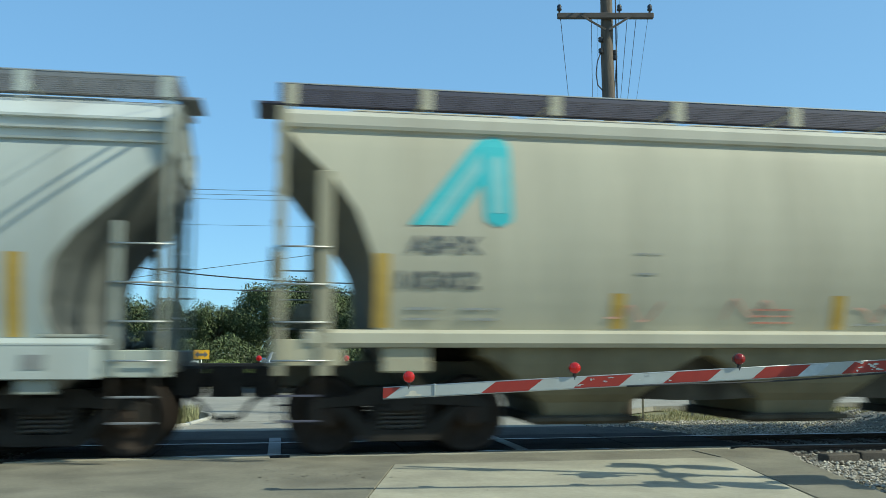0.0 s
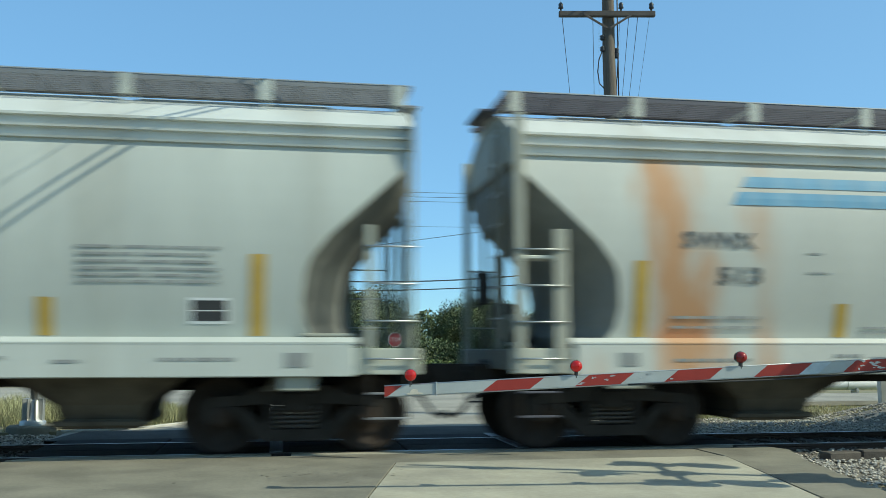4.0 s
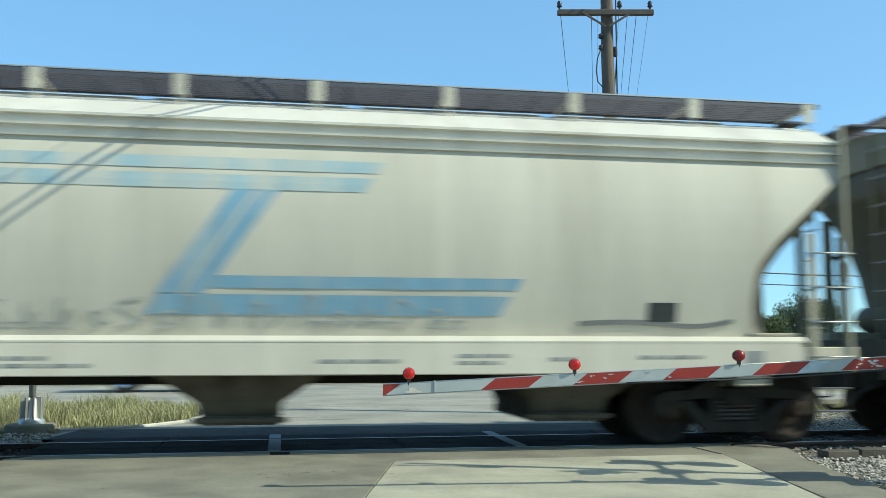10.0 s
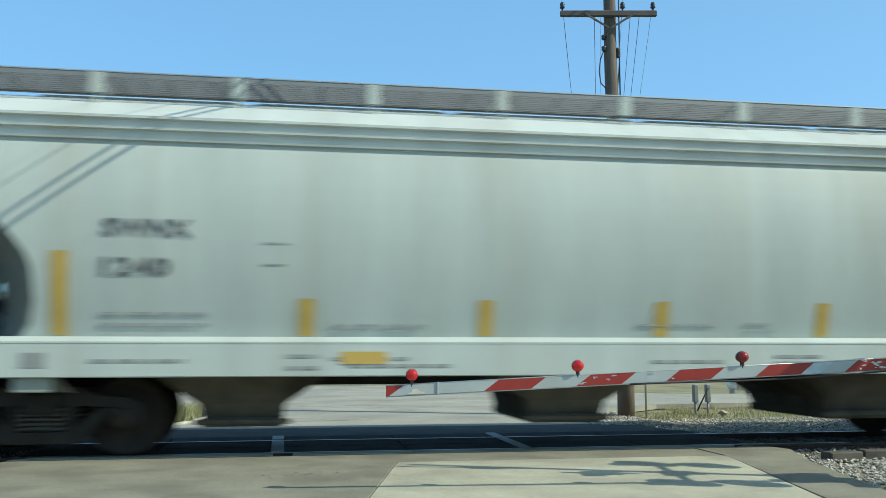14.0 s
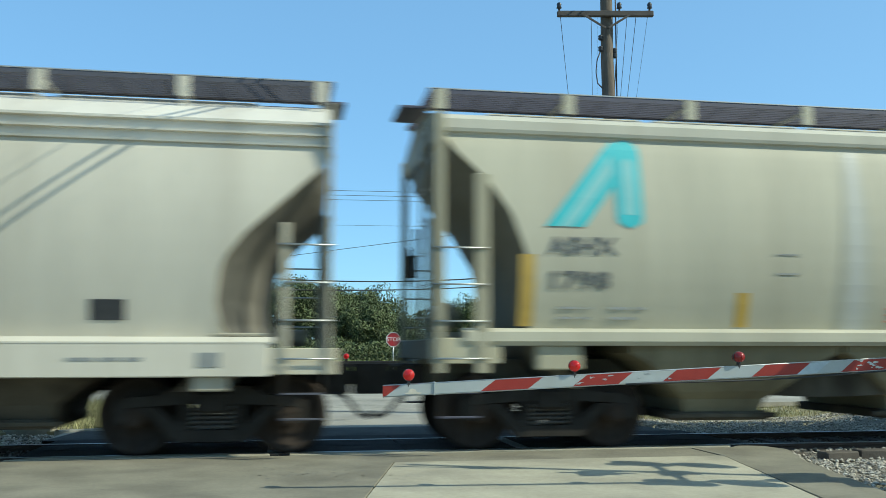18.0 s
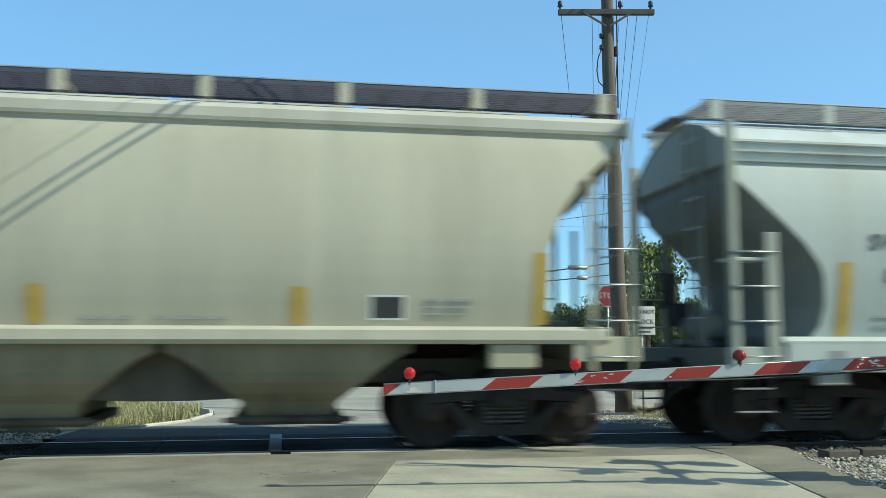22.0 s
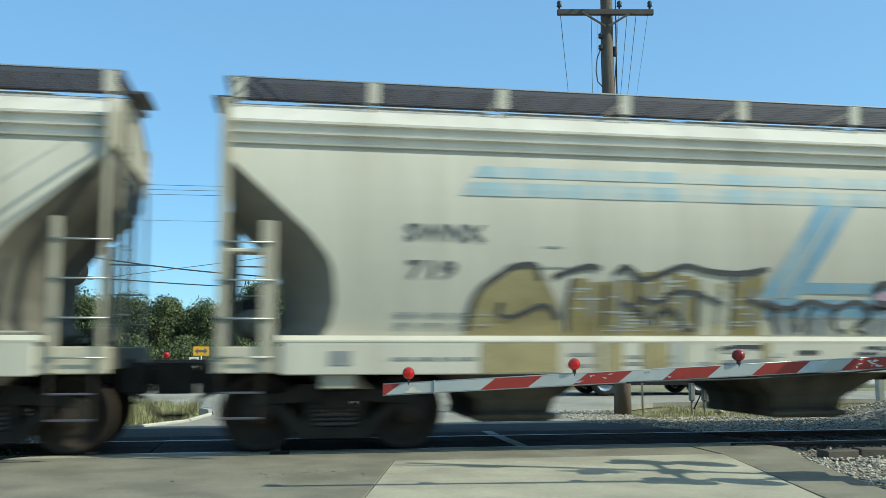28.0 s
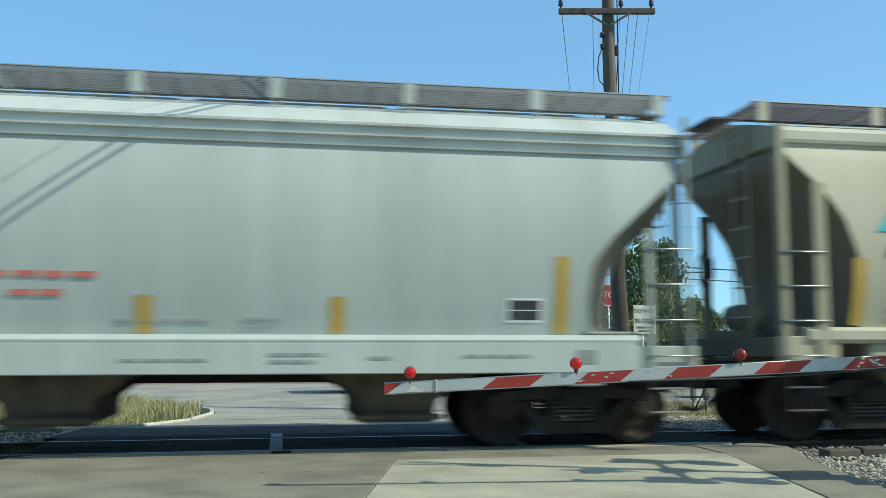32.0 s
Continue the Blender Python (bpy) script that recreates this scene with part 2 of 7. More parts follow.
PLATE = mat("dulled_joint_plate", (0.22, 0.23, 0.235), 0.6, 0.3, 0.2, 9)
RAILTOP = mat("polished_rail_head", (0.30, 0.30, 0.31), 0.35, 1.0, 0.1, 8)
TIE = mat("creosoted_tie", (0.075, 0.064, 0.052), 0.85, 0, 0.3, 5, 0.4, 40)
TAR = mat("old_tar_speck", (0.115, 0.11, 0.095), 0.85, 0, 0.3, 6)
BALLAST = mat("ballast_bed", (0.20, 0.185, 0.155), 0.95, 0, 0.35, 8, 0.6, 40)
# stone between the rails, darkened to paint in the train's shadow
SHADOWSTONE = mat("shadow_darkened_stone", (0.12, 0.108, 0.09), 0.9, 0, 0.25, 9, 0, island=0.4)
STONE = mat("crushed_stone", (0.36, 0.33, 0.275), 0.9, 0, 0.2, 9, 0, island=0.45)
PALESTREAK = mat("pale_wash_streak", (0.415, 0.40, 0.32), 0.5, 0, 0.06, 2, stretch=(3, 1, 0.3))
PALESTREAK2 = mat("paler_wash_streak", (0.43, 0.425, 0.365), 0.5, 0, 0.06, 2, stretch=(3, 1, 0.3))
PALESTREAK3 = mat("palest_wash_streak", (0.45, 0.455, 0.42), 0.5, 0, 0.06, 2, stretch=(3, 1, 0.3))
SOIL = mat("grassy_soil", (0.22, 0.195, 0.115), 0.95, 0, 0.35, 0.7, 0.5, 20, stain=(0.09, 0.12, 0.035), stain_amt=0.8)
GRASS = mat("grass_blades", (0.32, 0.32, 0.17), 0.8, 0, 0.25, 2, island=0.35, stain=(0.34, 0.30, 0.15), stain_amt=0.6)
DRYGRASS = mat("dry_grass_blades", (0.30, 0.285, 0.12), 0.85, 0, 0.25, 2, island=0.35, stain=(0.38, 0.33, 0.20), stain_amt=0.8, srange=(0.40, 0.6))
LEAF = mat("dark_leaf", (0.082, 0.108, 0.042), 0.8, 0, 0.2, 1.5, island=0.45)
LEAF2 = mat("bright_leaf", (0.13, 0.165, 0.05), 0.8, 0, 0.2, 1.5, island=0.4)
BARK = mat("bark", (0.10, 0.08, 0.06), 0.9, 0, 0.3, 5, 0.5, 30)
POLEWOOD = mat("weathered_pole_wood", (0.135, 0.11, 0.088), 0.9, 0, 0.25, 3, 0.5, 25, stretch=(6, 6, 0.4), stain=(0.09, 0.07, 0.055), stain_amt=0.6)
ARMWOOD = mat("dark_crossarm_wood", (0.10, 0.085, 0.075), 0.9, 0, 0.25, 4)
PORCELAIN = mat("dark_insulator", (0.03, 0.03, 0.035), 0.3, 0, 0.1, 5)
WIRE = mat("cable", (0.03, 0.03, 0.035), 0.6, 0, 0.1, 5)
GATEWHITE = mat("white_gate_sheeting", (0.38, 0.405, 0.395), 0.45, 0, 0.08, 6, stain=(0.33, 0.33, 0.30), stain_amt=0.4)
GLINTTIP = mat("cream_glint_patch", (0.52, 0.48, 0.39), 0.5, 0, 0.25, 12)
GATERED = mat("red_gate_sheeting", (0.27, 0.022, 0.013), 0.45, 0, 0.12, 6)
GATEWORN = mat("scuffed_gate_sheeting", (0.42, 0.47, 0.50), 0.4, 0.2, 0.2, 9)
ALU = mat("galvanised_steel", (0.48, 0.49, 0.48), 0.4, 0.7, 0.12, 5)
SIGBLACK = mat("black_signal_paint", (0.02, 0.02, 0.022), 0.5, 0, 0.15, 5)
REDGLOW = mat("lit_red_lens", (0.30, 0.010, 0.010), 0.12, 0, 0.1, 6, emit=(1.0, 0.02, 0.02), strength=0.14)
REDLENS = mat("unlit_red_lens", (0.22, 0.012, 0.012), 0.2, 0, 0.1, 6)
SIGNBACK = mat("unpainted_sign_back", (0.30, 0.31, 0.30), 0.5, 0.5, 0.1, 5)
SIGNYELLOW = mat("sign_yellow", (0.80, 0.42, 0.02), 0.5, 0, 0.05, 6)
SIGNWHITE = mat("sign_white", (0.72, 0.73, 0.72), 0.5, 0, 0.05, 6)
SIGNRED = mat("sign_red", (0.33, 0.02, 0.025), 0.5, 0, 0.05, 6)
TANKWHITE = mat("white_tank_paint", (0.74, 0.75, 0.73), 0.4, 0, 0.06, 3)
SILVER = mat("silver_car_paint", (0.50, 0.53, 0.57), 0.3, 0.5, 0.05, 3)
DARKCAR = mat("black_car_paint", (0.025, 0.026, 0.03), 0.25, 0.2, 0.05, 3)
GLASS = mat("dark_car_glass", (0.03, 0.04, 0.05), 0.08, 0, 0.05, 3)
CHROME = mat("chrome", (0.7, 0.7, 0.72), 0.2, 1.0, 0.05, 3)
GPINK = mat("pink_spray_paint", (0.52, 0.36, 0.46), 0.6, 0, 0.15, 3)
GGREEN = mat("green_spray_paint", (0.13, 0.28, 0.065), 0.6, 0, 0.3, 3, stain=(0.20, 0.36, 0.13), stain_amt=0.6)
GTAN = mat("tan_spray_paint", (0.31, 0.255, 0.125), 0.6, 0, 0.25, 3)
GCREAM = mat("cream_spray_paint", (0.50, 0.47, 0.36), 0.6, 0, 0.15, 3)
GGREY = mat("grey_spray_paint", (0.22, 0.24, 0.25), 0.6, 0, 0.2, 3)
GFAINT = mat("faint_green_overspray", (0.49, 0.51, 0.38), 0.6, 0, 0.15, 3)
GOCHRE = mat("ochre_spray_paint", (0.27, 0.22, 0.10), 0.6, 0, 0.25, 3)
GFOG = mat("pale_grey_spray_paint", (0.40, 0.40, 0.37), 0.6, 0, 0.2, 3)
GLIME = mat("light_green_spray_paint", (0.24, 0.40, 0.14), 0.6, 0, 0.3, 2.5, stain=(0.45, 0.50, 0.36), stain_amt=0.8, srange=(0.46, 0.62))
GBLACK = mat("black_spray_paint", (0.04, 0.04, 0.045), 0.6, 0, 0.2, 3)


# ---- mesh helpers ----
class Shape:
    def __init__(self):
        self.v, self.f, self.smooth, self.mi = [], [], [], []

    def add(self, verts, faces, smooth=False, mi=0):
        o = len(self.v)
        self.v += [tuple(p) for p in verts]
        for fa in faces:
            self.f.append(tuple(i + o for i in fa))
            self.smooth.append(smooth)
            self.mi.append(mi)
        return self

    def box(self, x0, x1, y0, y1, z0, z1, mi=0, m=None):
        p = [(x, y, z) for z in (z0, z1) for x, y in ((x0, y0), (x1, y0), (x1, y1), (x0, y1))]
        if m is not None:
            p = [m @ Vector(q) for q in p]
        return self.add(p, [(3, 2, 1, 0), (4, 5, 6, 7), (0, 1, 5, 4), (1, 2, 6, 5), (2, 3, 7, 6), (3, 0, 4, 7)], False, mi)

    def bev(self, x0, x1, y0, y1, z0, z1, e=0.01, mi=0, m=None):
        """A box with chamfered edges."""
        x0, x1, y0, y1, z0, z1 = min(x0, x1), max(x0, x1), min(y0, y1), max(y0, y1), min(z0, z1), max(z0, z1)
        e = min(e, (x1 - x0) * 0.4, (y1 - y0) * 0.4, (z1 - z0) * 0.4)
        p = []
        for z, k in ((z0, e), (z0 + e, 0), (z1 - e, 0), (z1, e)):
            a, b, c, d = x0 + k, x1 - k, y0 + k, y1 - k
            p += [(a + e, c, z), (b - e, c, z), (b, c + e, z), (b, d - e, z), (b - e, d, z), (a + e, d, z), (a, d - e, z), (a, c + e, z)]
        if m is not None:
            p = [m @ Vector(q) for q in p]
        f = [tuple(range(7, -1, -1)), tuple(range(24, 32))]
        for r in range(3):
            f += [(r * 8 + i, r * 8 + (i + 1) % 8, r * 8 + 8 + (i + 1) % 8, r * 8 + 8 + i) for i in range(8)]
        return self.add(p, f, False, mi)

    def tube(self, path, r, n=8, mi=0, cap=True, smooth=True):
        """A round bar along a path; r is one radius or one for each point."""
        path = [Vector(q) for q in path]
        rs = r if isinstance(r, (list, tuple)) else [r] * len(path)
        p = []
        for i, c in enumerate(path):
            d = (path[min(i + 1, len(path) - 1)] - path[max(i - 1, 0)]).normalized()
            s = d.cross(Vector((0, 0, 1)))
            s = Vector((1, 0, 0)) if s.length < 0.05 else s.normalized()
            w = s.cross(d).normalized()
            p += [c + (s * math.cos(k * math.tau / n) + w * math.sin(k * math.tau / n)) * rs[i] for k in range(n)]
        f = []
        for i in range(len(path) - 1):
            f += [(i * n + k, i * n + (k + 1) % n, i * n + n + (k + 1) % n, i * n + n + k) for k in range(n)]
        self.add(p, f, smooth, mi)
        if cap:
            o = len(self.v) - len(p)
            self.f += [tuple(o + k for k in range(n - 1, -1, -1)), tuple(o + len(p) - n + k for k in range(n))]
            self.smooth += [False, False]
            self.mi += [mi, mi]
        return self

    def lathe(self, prof, c, axis='z', n=20, mi=0):
        """Turns a profile of (radius, height) round an axis through c."""
        p = []
        for r, h in prof:
            for k in range(n):
                u, w = r * math.cos(k * math.tau / n), r * math.sin(k * math.tau / n)
                q = (u, w, h) if axis == 'z' else ((h, u, w) if axis == 'x' else (w, h, u))
                p.append((q[0] + c[0], q[1] + c[1], q[2] + c[2]))
        f = [(i * n + k, i * n + (k + 1) % n, i * n + n + (k + 1) % n, i * n + n + k) for i in range(len(prof) - 1) for k in range(n)]
        return self.add(p, f, True, mi)

    def prism(self, pts, y0, y1, mi=0, plane='xz'):
        """Extrudes an outline in xz (along y), xy (along z) or yz (along x)."""
        n = len(pts)
        put = {'xz': lambda a, b, d: (a, d, b), 'xy': lambda a, b, d: (a, b, d), 'yz': lambda a, b, d: (d, a, b)}[plane]
        p = [put(a, b, y0) for a, b in pts] + [put(a, b, y1) for a, b in pts]
        f = [(i, (i + 1) % n, n + (i + 1) % n, n + i) for i in range(n)]
        f += [tuple(range(n - 1, -1, -1)), tuple(range(n, 2 * n))]
        return self.add(p, f, False, mi)

    def grid(self, rows, smooth=True, mi=0):
        n = len(rows[0])
        p = [q for r in rows for q in r]
        f = [(i * n + k, i * n + k + 1, i * n + n + k + 1, i * n + n + k) for i in range(len(rows) - 1) for k in range(n - 1)]
        return self.add(p, f, smooth, mi)

    def mesh(self, name, mats):
        me = bpy.data.meshes.new(name)
        me.from_pydata(self.v, [], self.f)
        me.polygons.foreach_set("use_smooth", self.smooth)
        for m in (mats if isinstance(mats, (list, tuple)) else [mats]):
            me.materials.append(m)
        if max(self.mi, default=0):
            me.polygons.foreach_set("material_index", self.mi)
        me.update()
        return me


def fixed(me):
    """Makes the normals of a mesh point outwards."""
    b = bmesh.new()
    b.from_mesh(me)
    bmesh.ops.recalc_face_normals(b, faces=b.faces)
    b.to_mesh(me)
    b.free()
    return me


def part(name, shape, material, parent, label="", at=None):
    me = fixed(shape.mesh(name, material)) if isinstance(shape, Shape) else shape
    ob = new(name, me)
    ob.parent = parent
    if at is not None:
        ob.matrix_basis = at
    return tagged(ob, label) if label else ob


def thing(name, label, category, at=None, group="", kind="", shape=None, material=None):
    ob = new(name, fixed(shape.mesh(name, material)) if shape else None)
    if at is not None:
        ob.matrix_basis = at
    return tagged(ob, label, category, group, kind)


FONT_CACHE = {}


def letters(text, size, material, parent, name, at, label="", bold=0.0, wide=1.0):
    """Flat lettering, centred at a pose whose x axis runs along the words and y axis up."""
    key = (text, size, material.name)
    if key not in FONT_CACHE:
        cu = bpy.data.curves.new("letters", 'FONT')
        cu.body, cu.size, cu.align_x, cu.align_y, cu.extrude, cu.offset = text, size, 'CENTER', 'CENTER', 0.002, bold
        cu.resolution_u = 2
        tmp = bpy.data.objects.new("letters", cu)
        me = bpy.data.meshes.new_from_object(tmp)
        bpy.data.objects.remove(tmp)
        me.transform(Matrix.Diagonal((wide, 1, 1, 1)))
        me.materials.clear()
        me.materials.append(material)
        FONT_CACHE[key] = me
    return part(name, FONT_CACHE[key], material, parent, label, at)


# ---- ground, road and track ----
def structure(name, label, category, shape, material):
    return thing(name, label, category, None, "", "structure", shape, material)


def rough_sheet(x0, x1, y0, y1, z, nx, ny, amp):
    return [[(x0 + (x1 - x0) * i / nx, y0 + (y1 - y0) * j / ny, z + amp * noise.noise((i * 0.9, j * 0.9, 3.3))) for i in range(nx + 1)] for j in range(ny + 1)]


g = Shape().grid(rough_sheet(-80, 120, -60, 120, -0.16, 60, 60, 0.02))
for x0, x1, y0, y1 in ((-1600, -80, -1600, 1600), (120, 1600, -1600, 1600), (-80, 120, -1600, -60), (-80, 120, 120, 1600)):
    g.grid([[(x0, y0, -0.16), (x1, y0, -0.16)], [(x0, y1, -0.16), (x1, y1, -0.16)]])
structure("ground", "dry grassy soil stretching to the horizon", "ground", g, SOIL)

SKEW = 0.22


def skewed(x, y):
    return (x + SKEW * (y + 2.0), y)


# concrete approach: slabs with open joints
approach = structure("road_approach", "worn concrete roadway leading up to the crossing", "road",
                     Shape().prism([(-9, -60), (3, -60), skewed(5.9, -4.5), (6.1, -1.6), (5.9, -0.95), (-3.0, -0.95), skewed(-3.6, -4.5)], -0.15, -0.035, plane='xy'), CONCRETE2)


def slab(name, pts, material, top=0.0, label=""):
    n = len(pts)
    cx, cy = sum(p[0] for p in pts) / n, sum(p[1] for p in pts) / n
    s = Shape()
    inner = []
    for x, y in pts:
        d = math.hypot(cx - x, cy - y)
        inner.append((x + (cx - x) / d * 0.008, y + (cy - y) / d * 0.008))
    p = [(x, y, -0.12) for x, y in pts] + [(x, y, top - 0.008) for x, y in pts] + [(x, y, top) for x, y in inner]
    f = [tuple(range(2 * n, 3 * n))]
    for r in range(2):
        f += [(r * n + i, r * n + (i + 1) % n, r * n + n + (i + 1) % n, r * n + n + i) for i in range(n)]
    return part(name, s.add(p, f), material, approach, label)


J = 0.005
ys = [-1.95, -6.4, -10.9, -15.4, -19.9]
for a, b in zip(ys, ys[1:]):
    for x0, x1 in ((-3.5, 1.235), (1.235, 5.09)):
        q = [(*skewed(x0 + J, b + J),), (*skewed(x1 - J, b + J),), (*skewed(x1 - J, a - J),), (*skewed(x0 + J, a - J),)]
        slab("slab", q, CONCRETE2 if x0 < 0 else CONCRETE, random.uniform(-0.003, 0.003))
slab("header_slab", [(-3.2, -1.95 + J), (5.07, -1.95 + J), (5.07, -1.10), (-3.0, -1.10)], CONCRETE2, -0.002)
slab("edge_strip", [(-3.0, -1.085), (-0.10, -1.085), (-0.10, -0.86), (-2.75, -0.86)], CONCRETE, 0.004)
slab("edge_strip", [(0.13, -1.085), (5.6, -1.085), (5.75, -0.86), (0.13, -0.86)], CONCRETE, 0.004)
slab("shoulder_slab", [(5.10, -1.94), (5.10, -1.10), (5.65, -1.085), (5.85, -0.90), (6.12, -1.05), (6.20, -1.44), (5.95, -2.1), (5.55, -3.05), (5.2, -4.0), (4.75, -5.6), (4.33, -5.6)], CONCRETE2, 0.0)

spots = Shape()
rnd = random.Random(17)
for cx, cy, n, sx, sy in ((0.55, -2.75, 150, 0.40, 0.22), (-0.75, -2.7, 60, 0.45, 0.25), (-1.3, -3.2, 14, 0.4, 0.25), (0.0, -2.1, 8, 0.5, 0.1), (3.0, -3.3, 10, 1.2, 0.6), (5.4, -3.5, 8, 0.3, 0.5)):
    for k in range(n):
        x, y, r = rnd.gauss(cx, sx), rnd.gauss(cy, sy), rnd.uniform(0.004, 0.008) if rnd.random() < 0.7 else rnd.uniform(0.008, 0.02)
        m = 7
        ring = [(x + r * rnd.uniform(0.6, 1.7) * math.cos(j * math.tau / m), y + r * rnd.uniform(0.5, 1.0) * math.sin(j * math.tau / m), 0.0065) for j in range(m)]
        spots.add(ring, [tuple(range(m))])
tagged(part("tar_spot", spots, TAR, approach, "dark tar spots and pits"), kind="stuff")

# track: ballast bed, ties, rails and crossing panels
bed = Shape()
for x0, x1 in ((-300, -3.2), (6.1, 400)):
    bed.prism([(-3.4, -0.16), (-2.0, -0.12), (-1.5, -0.10), (1.5, -0.10), (2.2, -0.12), (3.6, -0.16), (3.6, -0.3), (-3.4, -0.3)], x0, x1, plane='yz')
structure("track_bed", "grey crushed stone ballast bed under the rails", "ballast", bed, BALLAST)
tie_mesh = fixed(Shape().bev(-0.11, 0.11, -1.3, 1.3, -0.28, -0.075, 0.012).mesh("tie", TIE))
track = thing("railway_track", "steel rails spiked to creosoted timber ties in ballast", "track", kind="structure")
for k in range(-12, 44):
    x = k * 0.53 + 0.1
    if -3.4 < x < 6.0:
        continue
    part("tie", tie_mesh, None, track, "", pose(x, random.uniform(-0.03, 0.03), 0, 0, 0, random.uniform(-1, 1)))
prof = [(-0.07, -0.17), (0.07, -0.17), (0.07, -0.155), (0.012, -0.14), (0.012, -0.045), (0.036, -0.035), (0.036, -0.006), (-0.036, -0.006), (-0.036, -0.035), (-0.012, -0.045), (-0.012, -0.14), (-0.07, -0.155)]
for sy in (-1, 1):
    r = part("rail", Shape().prism([(sy * 0.755 + a, b) for a, b in prof], -300, 400, plane='yz'), RAIL, track, "worn steel rail with a bright head")
    part("rail_head", Shape().prism([(sy * 0.755 - 0.034, -0.006), (sy * 0.755 + 0.034, -0.006), (sy * 0.755 + 0.028, 0.0), (sy * 0.755 - 0.028, 0.0)], -300, 400, plane='yz'), RAILTOP, r)
crossing = thing("crossing_surface", "dark rubber crossing panels between and beside the rails", "crossing", kind="structure")
xe = [-3.0, -1.5, 0.02, 1.55, 3.08, 4.6, 6.1]
for a, b in zip(xe, xe[1:]):
    for ya, yb in ((-0.66, -0.01), (0.01, 0.66)):
        part("panel", Shape().bev(a + 0.01, b - 0.01, ya, yb, -0.14, -0.008, 0.008), PANEL, crossing)
    part("panel", Shape().bev(a + 0.01, b - 0.01, 0.83, 1.45, -0.14, -0.008, 0.008), PANEL, crossing)
    part("panel", Shape().bev(a + 0.01, b - 0.01, -0.855, -0.81, -0.14, -0.012, 0.006), PANEL, crossing)
for x, w in ((0.0, 0.13), (3.08, 0.12)):
    for y0, y1 in ((-0.64, 0.64), (0.85, 1.42)):
        part("joint_plate", Shape().bev(x - w, x + w - 0.1, y0, y1, -0.01, 0.004, 0.003), PLATE, crossing, "dull steel joint plate")

# far side: bleached asphalt road with a tee junction
far = [(-3.2, 1.47), (6.0, 1.47), (5.75, 3.2), (5.9, 4.6), (6.6, 6.5), (8.5, 8.3), (14, 9.0), (90, 10), (90, 12.9), (11.5, 12.9), (9.2, 14.2), (6.0, 20.6), (-70, 21.5), (-70, 10.6), (-8, 10.4), (-3.1, 9.8), (-1.85, 8.3), (-1.30, 7.0), (-1.22, 6.1), (-1.5, 4.4), (-2.2, 3.3), (-3.2, 2.8)]
structure("road", "sun-bleached grey asphalt tee junction beyond the track", "road", Shape().prism(far, -0.14, -0.03, plane='xy'), ASPHALT)
# dark strip painted in for the train's shadow, ending near its edge
structure("asphalt_apron", "asphalt strip darkened as the train's shadow between rails and street", "road", Shape().prism([(-3.2, 1.47), (6.0, 1.47), (5.8, 3.0), (-3.0, 3.0)], -0.12, -0.022, plane='xy'), SHADOWSTRIP)
cracks = Shape()
for k in range(7):
    x, y = random.uniform(-1, 4), random.uniform(5, 15)
    for j in range(9):
        x2, y2 = x + random.uniform(0.15, 0.5), y + random.uniform(-0.3, 0.3)
        cracks.add([(x, y - 0.011, -0.026), (x2, y2 - 0.011, -0.026), (x2, y2 + 0.011, -0.026), (x, y + 0.011, -0.026)], [(0, 1, 2, 3)])
        x, y = x2, y2
structure("road_cracks", "dark sealed cracks in the asphalt", "road", cracks, PANEL)
kerb_line = [(-8, 10.55), (-3.15, 9.95), (-1.9, 8.42), (-1.34, 7.05), (-1.26, 6.1), (-1.54, 4.45), (-2.2, 3.4), (-3.3, 2.9)]
ks = Shape()
rows = []
for x, y in kerb_line:
    rows.append([(x - 0.06, y, -0.14), (x - 0.055, y, 0.005), (x + 0.0, y, 0.01), (x + 0.015, y - 0.01, -0.01), (x + 0.02, y - 0.02, -0.14)])
ks.grid(rows, False)
structure("kerb", "pale concrete kerb round a grass island", "kerb", ks, PALEKERB)
structure("far_kerb", "low pale concrete kerb of the far side street", "kerb", Shape().bev(-40, 6.2, 20.9, 21.15, -0.12, 0.09, 0.02).bev(-2.9, -1.0, 20.5, 20.9, -0.12, 0.05, 0.02), CONCRETE)


def stones(count, spot, size, seed):
    rnd = np.random.RandomState(seed)
    s_v, s_f = [], []
    base = np.array([(1, 0, 0), (-1, 0, 0), (0, 1, 0), (0, -1, 0), (0, 0, 1), (0, 0, -1), (0.6, 0.6, 0.5), (-0.6, 0.5, 0.55), (0.5, -0.65, 0.45), (-0.55, -0.6, 0.5)], float)
    faces = [(4, 6, 7), (4, 7, 9), (4, 9, 8), (4, 8, 6), (6, 0, 2), (6, 2, 7), (7, 2, 1), (7, 1, 9), (9, 1, 3), (9, 3, 8), (8, 3, 0), (8, 0, 6), (5, 2, 0), (5, 1, 2), (5, 3, 1), (5, 0, 3)]
    for k in range(count):
        x, y, z = spot(rnd)
        r = size * rnd.uniform(0.5, 1.25)
        a = rnd.uniform(0, 6.28)
        p = base * r * rnd.uniform(0.65, 1.2, (10, 3)) * np.array([1, 0.8, 0.7])
        c, s2 = math.cos(a), math.sin(a)
        q = np.stack([p[:, 0] * c - p[:, 1] * s2 + x, p[:, 0] * s2 + p[:, 1] * c + y, p[:, 2] + z], 1)
        o = len(s_v)
        s_v += [tuple(v) for v in q]
        s_f += [tuple(i + o for i in fa) for fa in faces]
    sh = Shape()
    sh.v, sh.f = s_v, s_f
    sh.smooth, sh.mi = [False] * len(s_f), [0] * len(s_f)
    return sh


